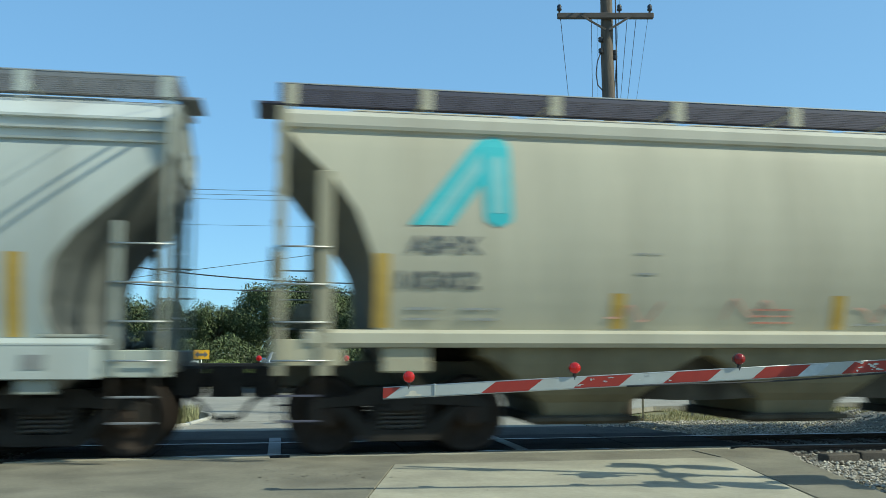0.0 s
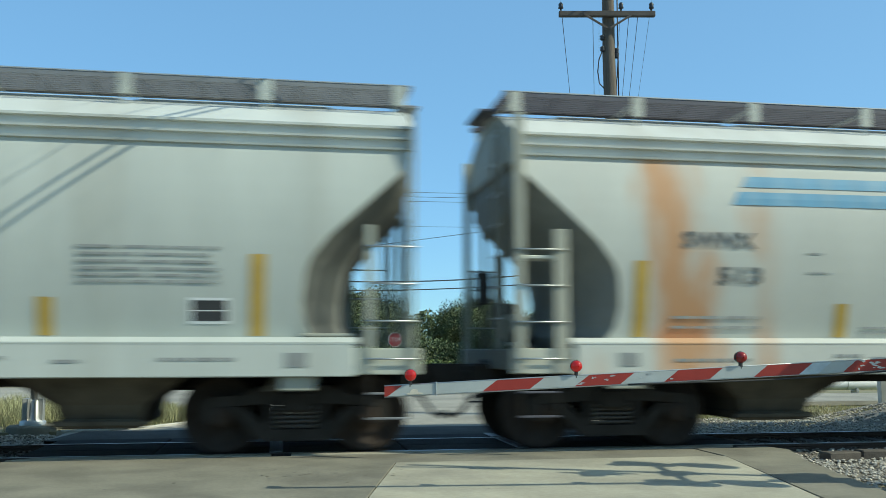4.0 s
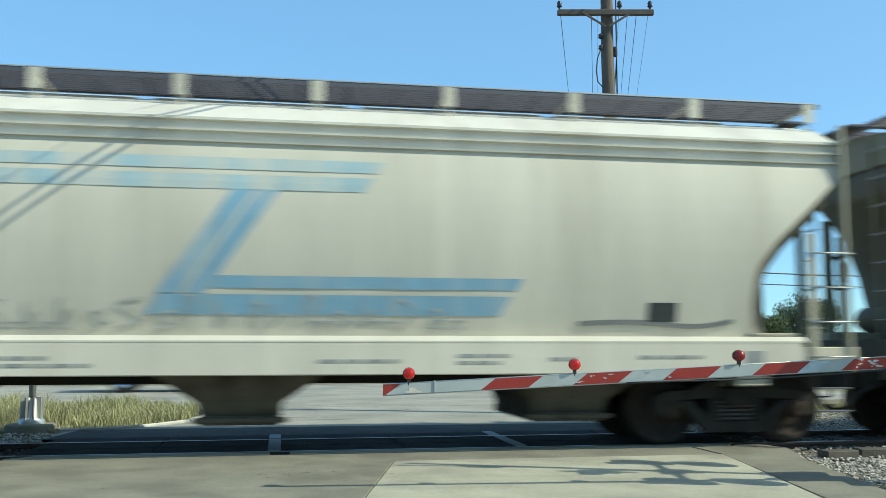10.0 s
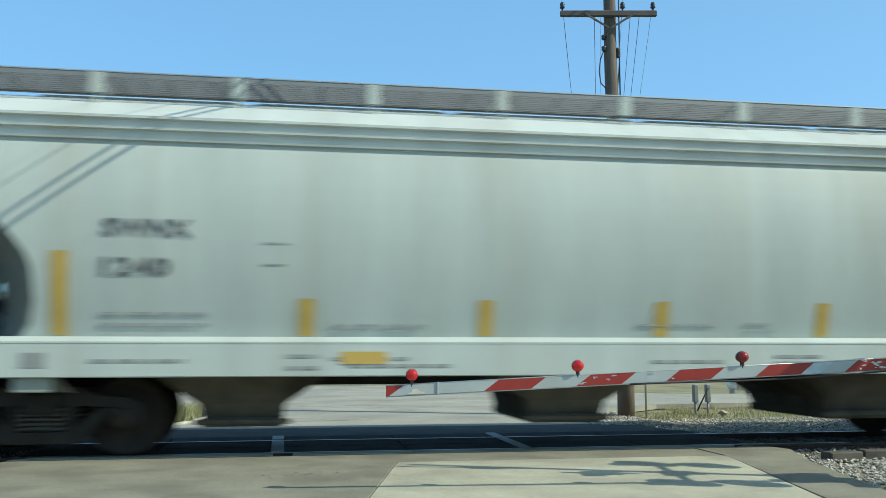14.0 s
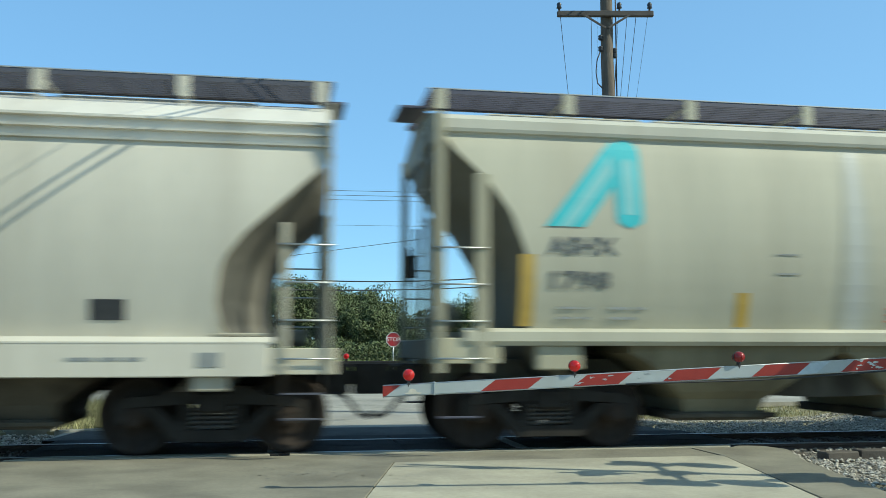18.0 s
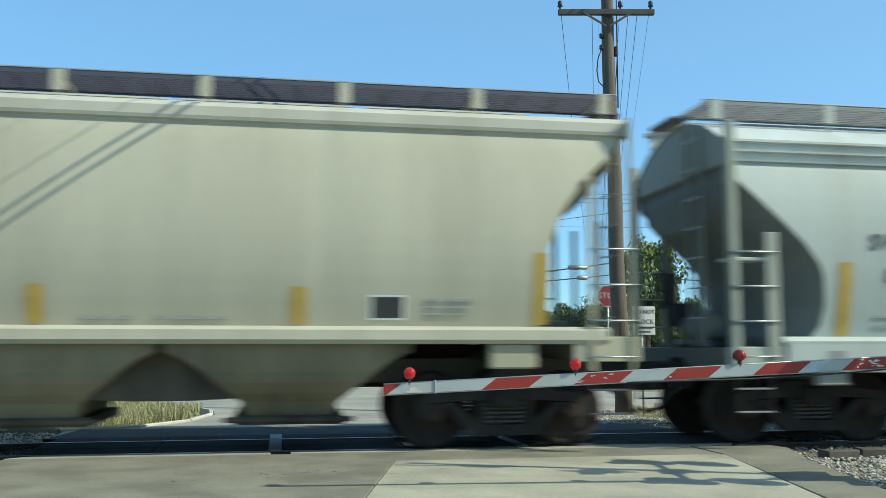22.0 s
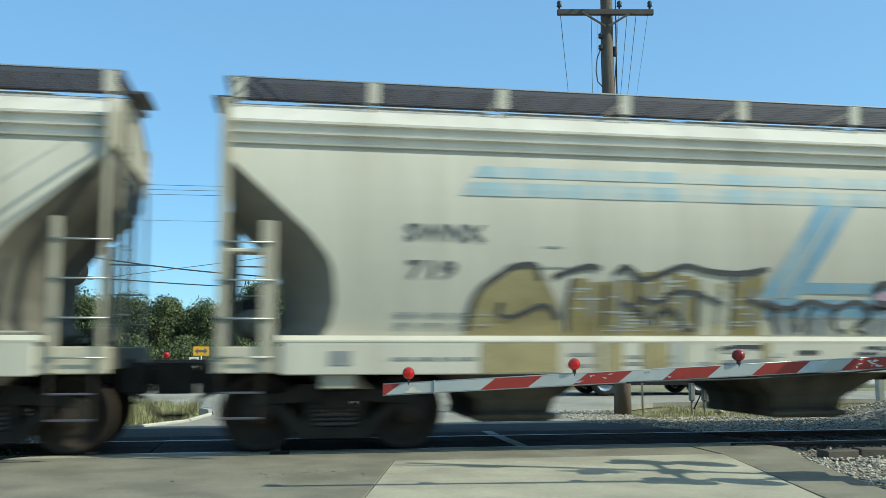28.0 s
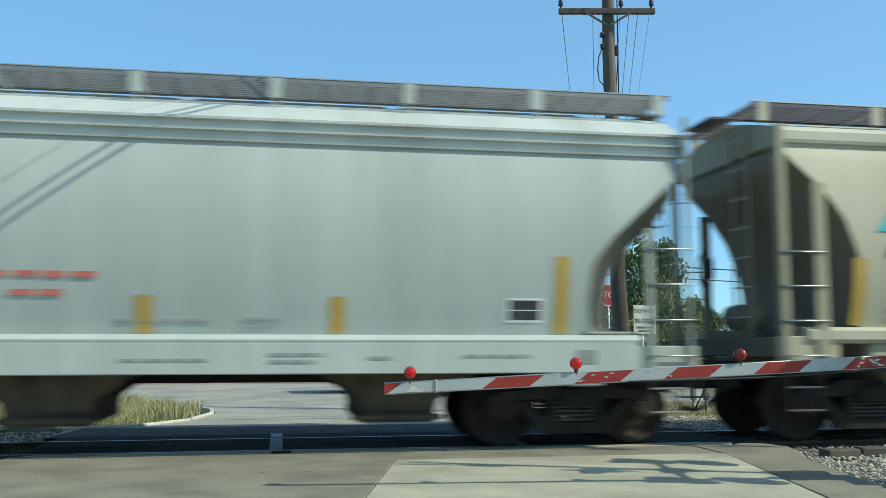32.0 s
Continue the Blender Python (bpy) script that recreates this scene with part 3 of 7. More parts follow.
def heap(x, y):
    return max(0.0, 0.60 - 0.30 * math.hypot((x - 12.6) * 0.72, (y - 3.7) * 1.0)) - 0.12


def near_bed(r):
    while True:
        x, y = r.uniform(4.6, 15), r.uniform(-6.5, -0.86)
        over_tie = y > -1.34 and abs((x - 0.1 + 0.265) % 0.53 - 0.265) < 0.12
        if x > 6.25 - max(0, -y - 1.4) * 0.33 and not (x < 6.3 and y > -1.2) and not (over_tie and r.rand() < 0.8):
            return x, y, -0.09 + 0.02 * r.rand()


def far_bed(r):
    if r.rand() < 0.06:
        y = r.uniform(2.7, 6.0)
        return r.uniform(5.15, 6.5) + 0.25 * max(0, y - 4.6), y, -0.035 + 0.012 * r.rand()
    x = r.uniform(5.6, 26)
    edge = 4.5 if x < 9 else 4.5 + (x - 9) * 0.2
    y = 0.9 + (edge - 0.9) * r.rand()
    if x < 6.2:
        y = max(y, 2.2)
    return x, y, max(-0.09, heap(x, y)) + 0.02 * r.rand()


def left_bed(r):
    x = r.uniform(-14, -3.1)
    return x, (r.uniform(0.9, 3.1) if r.rand() < 0.7 else r.uniform(-3.0, -0.86)), -0.09 + 0.02 * r.rand()


def inner_bed(r):
    x = r.uniform(6.2, 24) if r.rand() < 0.8 else r.uniform(-10, -3.1)
    return x, r.uniform(-0.85, 0.9), -0.10 + 0.02 * r.rand()


for lab, cnt, fn, sz, sd in (("loose pale crushed stone beside the near rail", 15000, near_bed, 0.029, 1), ("loose pale crushed stone beyond the far rail", 17000, far_bed, 0.029, 2),
                             ("loose crushed stone at the track shoulder", 5000, left_bed, 0.036, 3), ("dark crushed stone between the rails", 5000, inner_bed, 0.036, 4)):
    tagged(structure("gravel", lab, "gravel", stones(cnt, fn, sz, sd), SHADOWSTONE if fn is inner_bed else STONE), kind="stuff")
hs = Shape()
rings = [[(12.6 + r * 2.7 * math.cos(k * math.tau / 28), 3.7 + r * 1.95 * math.sin(k * math.tau / 28), 0.46 - 0.66 * r) for k in range(29)] for r in (0.01, 0.15, 0.3, 0.45, 0.6, 0.75, 0.9, 1.0)]
hs.grid(rings)
structure("ballast_heap", "low heap of spare crushed stone beside the track", "gravel", hs, BALLAST)


def blades(count, spot, h, seed):
    rnd = np.random.RandomState(seed)
    v, f = [], []
    for k in range(count):
        x, y, z = spot(rnd)
        patchy = 0.62 + 0.75 * noise.noise((x * 0.8, y * 0.8, seed)) + 0.4 * noise.noise((x * 2.6, y * 2.6, seed))
        a, hh, w = rnd.uniform(0, 6.28), h * max(0.2, patchy) * rnd.uniform(0.4, 1.5), 0.003 + 0.004 * rnd.rand()
        lx, ly = rnd.normal(0, 0.42) * hh, rnd.normal(0, 0.42) * hh
        c, s2 = math.cos(a) * w, math.sin(a) * w
        o = len(v)
        v += [(x - c, y - s2, z), (x + c, y + s2, z), (x + c * 0.7 + lx * 0.4, y + s2 * 0.7 + ly * 0.4, z + hh * 0.6), (x - c * 0.7 + lx * 0.4, y - s2 * 0.7 + ly * 0.4, z + hh * 0.6), (x + lx, y + ly, z + hh)]
        f += [(o, o + 1, o + 2, o + 3), (o + 3, o + 2, o + 4)]
    sh = Shape()
    sh.v, sh.f = v, f
    sh.smooth, sh.mi = [False] * len(f), [0] * len(f)
    return sh


def inside(px, py, poly):
    hit = False
    for (xa, ya), (xb, yb) in zip(poly, poly[1:] + poly[:1]):
        if (ya > py) != (yb > py) and px < (xb - xa) * (py - ya) / (yb - ya) + xa:
            hit = not hit
    return hit


ISLAND = [(-20, 3.2), (-3.6, 3.3), (-2.4, 3.6), (-1.75, 4.5), (-1.48, 6.1), (-1.6, 7.2), (-2.2, 8.4), (-3.4, 9.6), (-20, 10.2)]
structure("grass_island", "raised grassy island beside the junction", "verge", Shape().prism(ISLAND, -0.16, -0.05, plane='xy'), SOIL)


def island_spot(r):
    while True:
        x, y = r.uniform(-9, -1.4), r.uniform(3.2, 9.8)
        if inside(x, y, ISLAND) and not (x < -3.2 and y < 4.3 and r.rand() < 0.8):
            return x, y, -0.06


def verge_spot(r):
    x = r.uniform(6.6, 22)
    return x, r.uniform(4.6 if x < 9 else 4.8 + (x - 9) * 0.15, 8.2 if x > 8.4 else 6.4), -0.12


def far_spot(r):
    return r.uniform(-22, 8), r.uniform(21.3, 30), -0.15


for lab, cnt, fn, h, sd, gm in (("tall sunlit grass on the kerbed island", 38000, island_spot, 0.31, 5, GRASS), ("short dry grass beside the gravel", 15000, verge_spot, 0.10, 6, DRYGRASS), ("rough grass along the far roadside", 7000, far_spot, 0.5, 7, GRASS)):
    tagged(structure("grass", lab, "grass", blades(cnt, fn, h, sd), gm), kind="stuff")

for x, y, ln, w, tn in ((6.62, -1.86, 0.46, 0.10, 8), (7.25, -1.74, 0.60, 0.11, -4), (7.0, -2.6, 0.30, 0.08, 30)):
    thing("timber_offcut", "weathered grey timber offcut lying in the gravel", "timber", pose(x, y, -0.02, 0, 0, tn), "timber offcuts", "", Shape().bev(-ln / 2, ln / 2, -w, w, -0.08, 0.03, 0.012), TIE)


# ---- the train: covered hoppers ----
def interp(tab, z):
    for (za, xa), (zb, xb) in zip(tab, tab[1:]):
        if za <= z <= zb:
            return xa + (xb - xa) * (z - za) / (zb - za)
    return tab[0][1] if z < tab[0][0] else tab[-1][1]


SPEC = {
    'ribbed': dict(L=14.9, sill0=0.92, sill1=1.36, ends=[(1.36, 1.12), (1.5, 1.22), (1.75, 1.27), (2.1, 1.24), (2.25, 1.19), (2.53, 0.97), (3.36, 0.055), (3.6, 0.03)],
                   bulge=([(1.36, 0.58), (2.3, 0.66), (3.12, 0.66), (3.42, 0.0)],) * 2, board=0.24, side=[(1.36, 1.385), (1.5, 1.428), (1.65, 1.467), (1.8, 1.50), (2.0, 1.537), (2.2, 1.566), (2.45, 1.591), (2.7, 1.602), (2.9, 1.60), (3.1, 1.586), (3.3, 1.560), (3.45, 1.534), (3.56, 1.51)],
                   roof=[(3.56, 1.51), (3.565, 1.548), (3.59, 1.555), (3.60, 1.502), (3.685, 1.50), (3.69, 1.555), (3.715, 1.558), (3.725, 1.495), (3.815, 1.49), (3.82, 1.545), (3.85, 1.545), (3.86, 1.46), (4.13, 0.98), (4.30, 0.45), (4.34, 0.0)],
                   truck=1.30, bays=(3.5, 7.42, 11.4), bay_w=0.95, walk=(4.47, 1.02, 0.20)),
    'rounded': dict(L=13.54, sill0=1.27, sill1=1.48, ends=[(1.40, 1.12), (1.9, 1.11), (2.35, 1.05), (2.85, 0.86), (3.25, 0.57), (3.6, 0.2), (3.80, 0.05)],
                    bulge=([(1.4, 0.16), (2.2, 0.18), (2.6, 0.32), (3.1, 0.46), (3.5, 0.42), (3.8, 0.0)], [(1.4, 0.02), (2.5, 0.03), (2.8, 0.20), (3.1, 0.42), (3.5, 0.42), (3.8, 0.0)]), board=0.34, side=[(1.44, 1.40), (1.6, 1.455), (1.8, 1.51), (2.05, 1.56), (2.3, 1.59), (2.55, 1.603), (2.8, 1.60), (3.05, 1.584), (3.3, 1.556), (3.5, 1.527), (3.66, 1.497), (3.80, 1.458)],
                    roof=[(3.80, 1.458), (3.815, 1.465), (3.83, 1.502), (3.87, 1.515), (3.98, 1.515), (4.03, 1.475), (4.10, 1.25), (4.24, 0.7), (4.30, 0.0)],
                    truck=1.45, bays=(3.75, 6.62, 9.5), bay_w=1.30, walk=(4.46, 1.02, 0.22)),
}


def make_wheelset():
    s = Shape()
    for sy in (-1, 1):
        y = sy * 0.72
        s.lathe([(0.02, y + sy * 0.09), (0.10, y + sy * 0.09), (0.11, y + sy * 0.04), (0.36, y + sy * 0.02), (0.38, y + sy * 0.07), (0.455, y + sy * 0.07),
                 (0.46, y - sy * 0.045), (0.485, y - sy * 0.06), (0.485, y - sy * 0.075), (0.37, y - sy * 0.075), (0.12, y - sy * 0.06), (0.09, y - sy * 0.06)], (0, 0, 0), 'y', 28)
    s.lathe([(0.085, -0.95), (0.085, 0.95)], (0, 0, 0), 'y', 12)
    for sy in (-1, 1):
        s.lathe([(0.13, sy * 0.90), (0.13, sy * 1.06), (0.10, sy * 1.09), (0.01, sy * 1.09)], (0, 0, 0), 'y', 14)
        for k in range(3):
            a = k * math.tau / 3
            s.box(-0.02, 0.02, sy * 1.085, sy * 1.105, -0.02, 0.02, 0, pose(0.07 * math.cos(a), 0, 0.07 * math.sin(a)))
    return s


def make_sideframe():
    s = Shape()
    upper = [(-1.08, 0.38), (-1.08, 0.62), (-0.95, 0.68), (-0.62, 0.70), (-0.40, 0.80), (0.40, 0.80), (0.62, 0.70), (0.95, 0.68), (1.08, 0.62), (1.08, 0.38), (0.98, 0.36), (0.96, 0.56), (0.30, 0.60), (-0.30, 0.60), (-0.96, 0.56), (-0.98, 0.36)]
    s.prism(upper, -0.09, 0.09)
    s.prism([(-0.78, 0.56), (-0.62, 0.57), (-0.30, 0.30), (0.30, 0.30), (0.62, 0.57), (0.78, 0.56), (0.42, 0.17), (-0.42, 0.17)], -0.08, 0.08)
    for sx in (-1, 1):
        s.bev(sx * 0.30 - 0.06, sx * 0.30 + 0.06, -0.085, 0.085, 0.28, 0.62, 0.015)
    return s


def make_spring():
    return Shape().tube([(0.072 * math.cos(k * math.tau / 8), 0.072 * math.sin(k * math.tau / 8), 0.30 + 0.26 * k / 40) for k in range(41)], 0.018, 5)


SHARED = {}


def shared(key, maker, material):
    if key not in SHARED:
        SHARED[key] = fixed(maker().mesh(key, material))
    return SHARED[key]


def add_truck(car, x, spins):
    tr = new("truck")
    tr.parent = car
    tr.matrix_basis = pose(x, 0, 0)
    for sy in (-1, 1):
        part("side_frame", shared("side_frame", make_sideframe, TRUCKIRON), None, tr, "grimy cast side frame", pose(0, sy * 1.0, 0))
        for sx in (-0.17, 0.0, 0.17):
            part("coil_spring", shared("coil_spring", make_spring, SPRINGSTEEL), None, tr, "", pose(sx, sy * 1.0, 0))
    part("bolster", Shape().bev(-0.20, 0.20, -1.16, 1.16, 0.50, 0.74, 0.03), TRUCKIRON, tr)
    part("brake_beam", Shape().bev(-0.36, -0.28, -0.62, 0.62, 0.34, 0.44, 0.02).bev(0.28, 0.36, -0.62, 0.62, 0.34, 0.44, 0.02), TRUCKIRON, tr)
    for sx in (-1, 1):
        w = part("wheelset", shared("wheelset", make_wheelset, WHEELSTEEL), None, tr, "", pose(sx * 0.865, 0, 0.46))
        spins.append(w)
    return tr


def add_ladder(car, x0, side, spec, mirror):
    """A side ladder at a corner: a tall outer post, a short inner post, rungs between and stirrup steps below."""
    lad = new("ladder")
    lad.parent = car
    d = -1 if mirror else 1
    y = side * 1.60
    wo, wi = (0.022, 0.048 if spec['L'] > 14 else 0.038) if mirror else (0.055, 0.085)
    top = spec['roof'][-3][0] - 0.06
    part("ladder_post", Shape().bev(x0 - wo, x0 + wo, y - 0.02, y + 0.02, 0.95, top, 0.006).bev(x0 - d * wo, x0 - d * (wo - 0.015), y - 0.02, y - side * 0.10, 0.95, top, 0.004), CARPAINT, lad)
    xi = x0 + d * 0.50
    zi = 2.66 if spec['L'] > 14 else 3.30
    part("ladder_post", Shape().bev(xi - wi, xi + wi, y - 0.02, y + 0.02, 0.95, zi, 0.006), CARPAINT, lad)
    for z in (1.12, 1.55, 1.98, 2.41):
        part("rung", Shape().tube([(x0 - d * 0.05, y + side * 0.035, z), (xi + d * 0.05, y + side * 0.035, z)], 0.012, 6), ALU, lad)
    for z in (0.45, 0.73):
        part("stirrup_step", Shape().bev(min(x0, xi) - 0.02, max(x0, xi) - 0.05, y - 0.03, y + 0.03, z - 0.012, z + 0.012, 0.004), GRATE, lad)
    for x in (min(x0, xi) - 0.01, max(x0, xi) - 0.06):
        part("stirrup_leg", Shape().bev(x - 0.012, x + 0.012, y - 0.02, y + 0.02, 0.44, 0.97, 0.004), TRUCKIRON, lad)
    return lad


def build_hopper(kind):
    sp = SPEC[kind]
    L, ends = sp['L'], sp['ends']
    spins = []
    car = new("hopper_car")
    zs = [p[0] for p in sp['side']]
    # side sheets
    fine = []
    for a, b in zip(zs, zs[1:]):
        fine += [a + (b - a) * k / 3 for k in range(3)]
    fine.append(zs[-1])
    for sy in (-1, 1):
        rows = []
        for z in fine:
            e = interp(ends, z)
            w = interp(sp['side'], z)
            row = []
            for k in range(41):
                u = k / 40
                x = e + (L - 2 * e) * u
                panel = 0.003 * math.sin(x * 3.9 + sy) * math.sin((z - zs[0]) / (zs[-1] - zs[0]) * math.pi)
                row.append((x, sy * (w + panel), z))
            rows.append(row)
        part("side_sheet", Shape().grid(rows), CARPAINT, car)
        # rolled edge along the cut of the sheet at each end
        for side_end in (0, 1):
            path = [((interp(ends, z) if side_end == 0 else L - interp(ends, z)), sy * (interp(sp['side'], z) - 0.01), z) for z in fine]
            part("edge_flange", Shape().tube(path, 0.012, 6), CARPAINT, car)
    # end slope sheets
    for side_end in (0, 1):
        rows = []
        for z in [0.75, 1.0, 1.2] + fine:
            e = interp(ends, max(z, zs[0])) + max(0, zs[0] - z) * 0.9
            w = interp(sp['side'], max(z, zs[0])) - 0.02
            out = interp(sp['bulge'][side_end], z)
            row = []
            for k in range(17):
                v = -1 + 2 * k / 16
                x = max(0.0, e - out * (1 - abs(v) ** 2.6)) + 0.02
                row.append((x if side_end == 0 else L - x, v * w, z))
            rows.append(row)
        part("end_slope_sheet", Shape().grid(rows), SHADED_GRIME, car)
        # end plate under the roof
        xe = 0.03 if side_end == 0 else L - 0.03
        ztop = sp['roof'][-1][0]
        pts = [(-p[1], p[0]) for p in sp['roof']] + [(p[1], p[0]) for p in reversed(sp['roof'][:-1])]
        part("end_plate", Shape().prism(pts, xe - 0.02, xe + 0.02, plane='yz'), CARPAINT, car)
        # platform and end sill
        xa, xb = (-0.10, 0.72) if side_end == 0 else (L - 0.72, L + 0.10)
        zd = sp['sill1'] - 0.12
        part("end_platform", Shape().bev(xa + 0.02, xb - 0.02, -1.53, 1.53, max(0.92, zd - 0.26), zd - 0.01, 0.012), SHADED_GRIME, car)
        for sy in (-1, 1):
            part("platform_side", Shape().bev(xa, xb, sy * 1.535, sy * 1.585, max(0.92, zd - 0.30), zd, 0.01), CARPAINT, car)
        # uprights between platform and roof at the end
        for y in (-0.55, 0.55):
            xs = 0.02 if side_end == 0 else L - 0.02
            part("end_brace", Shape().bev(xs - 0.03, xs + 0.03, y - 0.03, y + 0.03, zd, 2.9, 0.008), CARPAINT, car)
        # crossover board at the roof end
        xw0, xw1 = (-sp['board'], 0.06) if side_end == 0 else (L - 0.06, L + sp['board'])
        bd = Shape().bev(xw0, xw1, -0.40, 0.40, 4.375, 4.42, 0.01)
        part("crossover_board", bd, GRATE, car)
        # coupler, yoke and hose
        xc, d = (0.0, -1) if side_end == 0 else (L, 1)
        cp = new("coupler")
        cp.parent = car
        part("shank", Shape().bev(xc - d * 0.6, xc + d * 0.42, -0.10, 0.10, 0.78, 0.95, 0.02), TRUCKIRON, cp)
        part("knuckle", Shape().prism([(xc + d * 0.40, -0.16), (xc + d * 0.66, -0.20), (xc + d * 0.66, -0.04), (xc + d * 0.56, 0.02), (xc + d * 0.66, 0.10), (xc + d * 0.60, 0.19), (xc + d * 0.40, 0.16)], 0.66, 1.04, plane='xy'), TRUCKIRON, cp)
        part("striker", Shape().bev(xc - d * 0.05, xc + d * 0.34, -0.30, 0.30, 0.66, 1.04, 0.03), TRUCKIRON, cp)
        hose = [(xc + d * 0.10, -0.28, 0.70), (xc + d * 0.30, -0.28, 0.62), (xc + d * 0.46, -0.22, 0.42), (xc + d * 0.58, -0.14, 0.36), (xc + d * 0.63, -0.06, 0.42)]
        part("air_hose", Shape().tube(hose, 0.028, 7), BLACKGEAR, cp)
    # roof
    rows = [[(-0.02 + (L + 0.04) * k / 14, -w, z) for k in range(15)] for z, w in sp['roof']]
    rows += [[(-0.02 + (L + 0.04) * k / 14, w, z) for k in range(15)] for z, w in reversed(sp['roof'][:-1])]
    part("roof", Shape().grid(rows, False), CARPAINT, car)
    # loading hatches down the middle
    for k in range(5):
        xa = 0.8 + (L - 1.6) * k / 5
        part("hatch_cover", Shape().bev(xa + 0.05, xa + (L - 1.6) / 5 - 0.05, -0.18, 0.18, 4.26, 4.42, 0.04), CARPAINT, car)
    # roof walkways on both sides, with brackets below
    zw, y0, y1 = sp['walk']
    for sy in (-1, 1):
        wk = new("roof_walkway")
        wk.parent = car
        g = Shape()
        n = 9
        for k in range(n):
            y = sy * (y1 + (y0 - y1) * (k + 0.5) / n)
            g.box(-0.05, L + 0.05, y - 0.009, y + 0.009, zw - 0.027, zw)
        g.box(-0.05, L + 0.05, sy * y0 - 0.01, sy * y0 + 0.01, zw - 0.045, zw + 0.012)
        g.box(-0.05, L + 0.05, sy * y1 - 0.02, sy * y1 + 0.02, zw - 0.05, zw + 0.005)
        part("walkway_edge", Shape().bev(-0.05, L + 0.05, sy * y0 - 0.018, sy * y0 + 0.014, zw + 0.014, zw + 0.03, 0.004), ALU, wk)
        for k in range(25):
            x = 0.1 + (L - 0.2) * k / 24
            g.box(x - 0.01, x + 0.01, min(sy * y0, sy * y1), max(sy * y0, sy * y1), zw - 0.012, zw - 0.002)
        part("grating", g, GRATE, wk)
        nb = 10 if kind == 'ribbed' else 9
        for k in range(nb):
            x = 0.10 + (L - 0.20) * k / (nb - 1)
            b = Shape().bev(x - 0.07, x + 0.07, sy * y0 - 0.026, sy * y0 - 0.012, zw - 0.24, zw + 0.008, 0.004)
            b.bev(x - 0.02, x + 0.02, sy * y1, sy * y0, zw - 0.065, zw - 0.048, 0.004)
            b.tube([(x, sy * (y0 - 0.02), zw - 0.22), (x, sy * (y0 - 0.02), 4.02)], 0.018, 6)
            part("bracket", b, CARPAINT, wk)
    # side sills
    for sy in (-1, 1):
        s = Shape()
        if kind == 'ribbed':
            s.bev(0.66, L - 0.66, sy * 1.60 - 0.03, sy * 1.60 + 0.03, sp['sill0'], sp['sill1'] - 0.05, 0.012)
            s.prism([(sy * 1.34, sp['sill1']), (sy * 1.58, sp['sill1'] + 0.005), (sy * 1.634, sp['sill1'] - 0.05), (sy * 1.634, sp['sill1'] - 0.07), (sy * 1.34, sp['sill1'] - 0.07)], 0.62, L - 0.62, plane='yz')
        else:
            s.prism([(sy * 1.34, sp['sill1']), (sy * 1.57, sp['sill1'] - 0.01), (sy * 1.62, sp['sill1'] - 0.05), (sy * 1.62, sp['sill0'] + 0.05), (sy * 1.58, sp['sill0']), (sy * 1.34, sp['sill0'])], 0.30, L - 0.30, plane='yz')
        part("side_sill", s, CARPAINT, car)
        # body bolster gussets and jacking pads above the trucks
        for x in (sp['truck'], L - sp['truck']):
            if kind == 'ribbed':
                part("jacking_pad", Shape().bev(x - 0.20, x + 0.20, sy * 1.50 - 0.06, sy * 1.50 + 0.08, 0.76, 0.93, 0.015), CARPAINT, car)
            else:
                part("bolster_gusset", Shape().bev(x - 0.28, x + 0.28, sy * 1.46 - 0.08, sy * 1.46 + 0.08, 0.98, 1.28, 0.02), CARPAINT, car)
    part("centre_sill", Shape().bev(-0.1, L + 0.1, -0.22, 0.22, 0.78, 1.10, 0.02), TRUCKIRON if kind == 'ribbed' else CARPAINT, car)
    # deep web between each truck and the bay next to it
    for xa, xb in ((sp['truck'] + 0.25, sp['bays'][0] - 0.5), (sp['bays'][-1] + 0.5, L - sp['truck'] - 0.25)):
        part("end_web", Shape().bev(xa, xb, -0.03, 0.03, 0.72, 1.44, 0.01), TRUCKIRON, car)
    # hopper bays
    for bx in sp['bays']:
        w = sp['bay_w']
        if kind == 'ribbed':
            sec = [(1.33, w + 0.15, 1.33), (0.92, w, 1.33), (0.60, w * 0.52, 1.05), (0.42, w * 0.48, 0.95)]
        else:
            sec = [(1.40, 1.42, 1.50), (1.18, 1.38, 1.46), (1.08, 1.16, 1.43), (0.95, 0.98, 1.38), (0.83, 0.85, 1.31), (0.70, 0.68, 1.20), (0.60, 0.56, 1.08), (0.42, 0.50, 0.98)]
        v = [(bx + sx * a, sy * y, z) for z, a, y in sec for sx, sy in ((-1, -1), (1, -1), (1, 1), (-1, 1))]
        b = Shape().add(v, [(r * 4 + i, r * 4 + (i + 1) % 4, r * 4 + 4 + (i + 1) % 4, r * 4 + 4 + i) for r in range(len(sec) - 1) for i in range(4)])
        bay = part("hopper_bay", b, BAY_SHADE_DIRT if kind == 'ribbed' else BAYPAINT, car)
        part("outlet_gate", Shape().bev(bx - w * 0.50, bx + w * 0.50, -1.02, 1.02, 0.33, 0.44, 0.015).bev(bx - w * 0.58, bx + w * 0.58, -1.06, -1.0, 0.36, 0.42, 0.01), BAY_SHADE_DIRT, bay)
    if kind == 'rounded':
        for a, b2 in zip(sp['bays'], sp['bays'][1:]):
            m = (a + b2) / 2
            for sy in (-1, 1):
                part("bay_web", Shape().prism([(a + 0.25, 1.30), (b2 - 0.25, 1.30), (b2 - 0.25, 0.66), (m + 0.30, 0.62), (m - 0.30, 0.62), (a + 0.25, 0.66)], sy * 1.12 - 0.012, sy * 1.12 + 0.012), BAY_SHADE_DIRT, car)
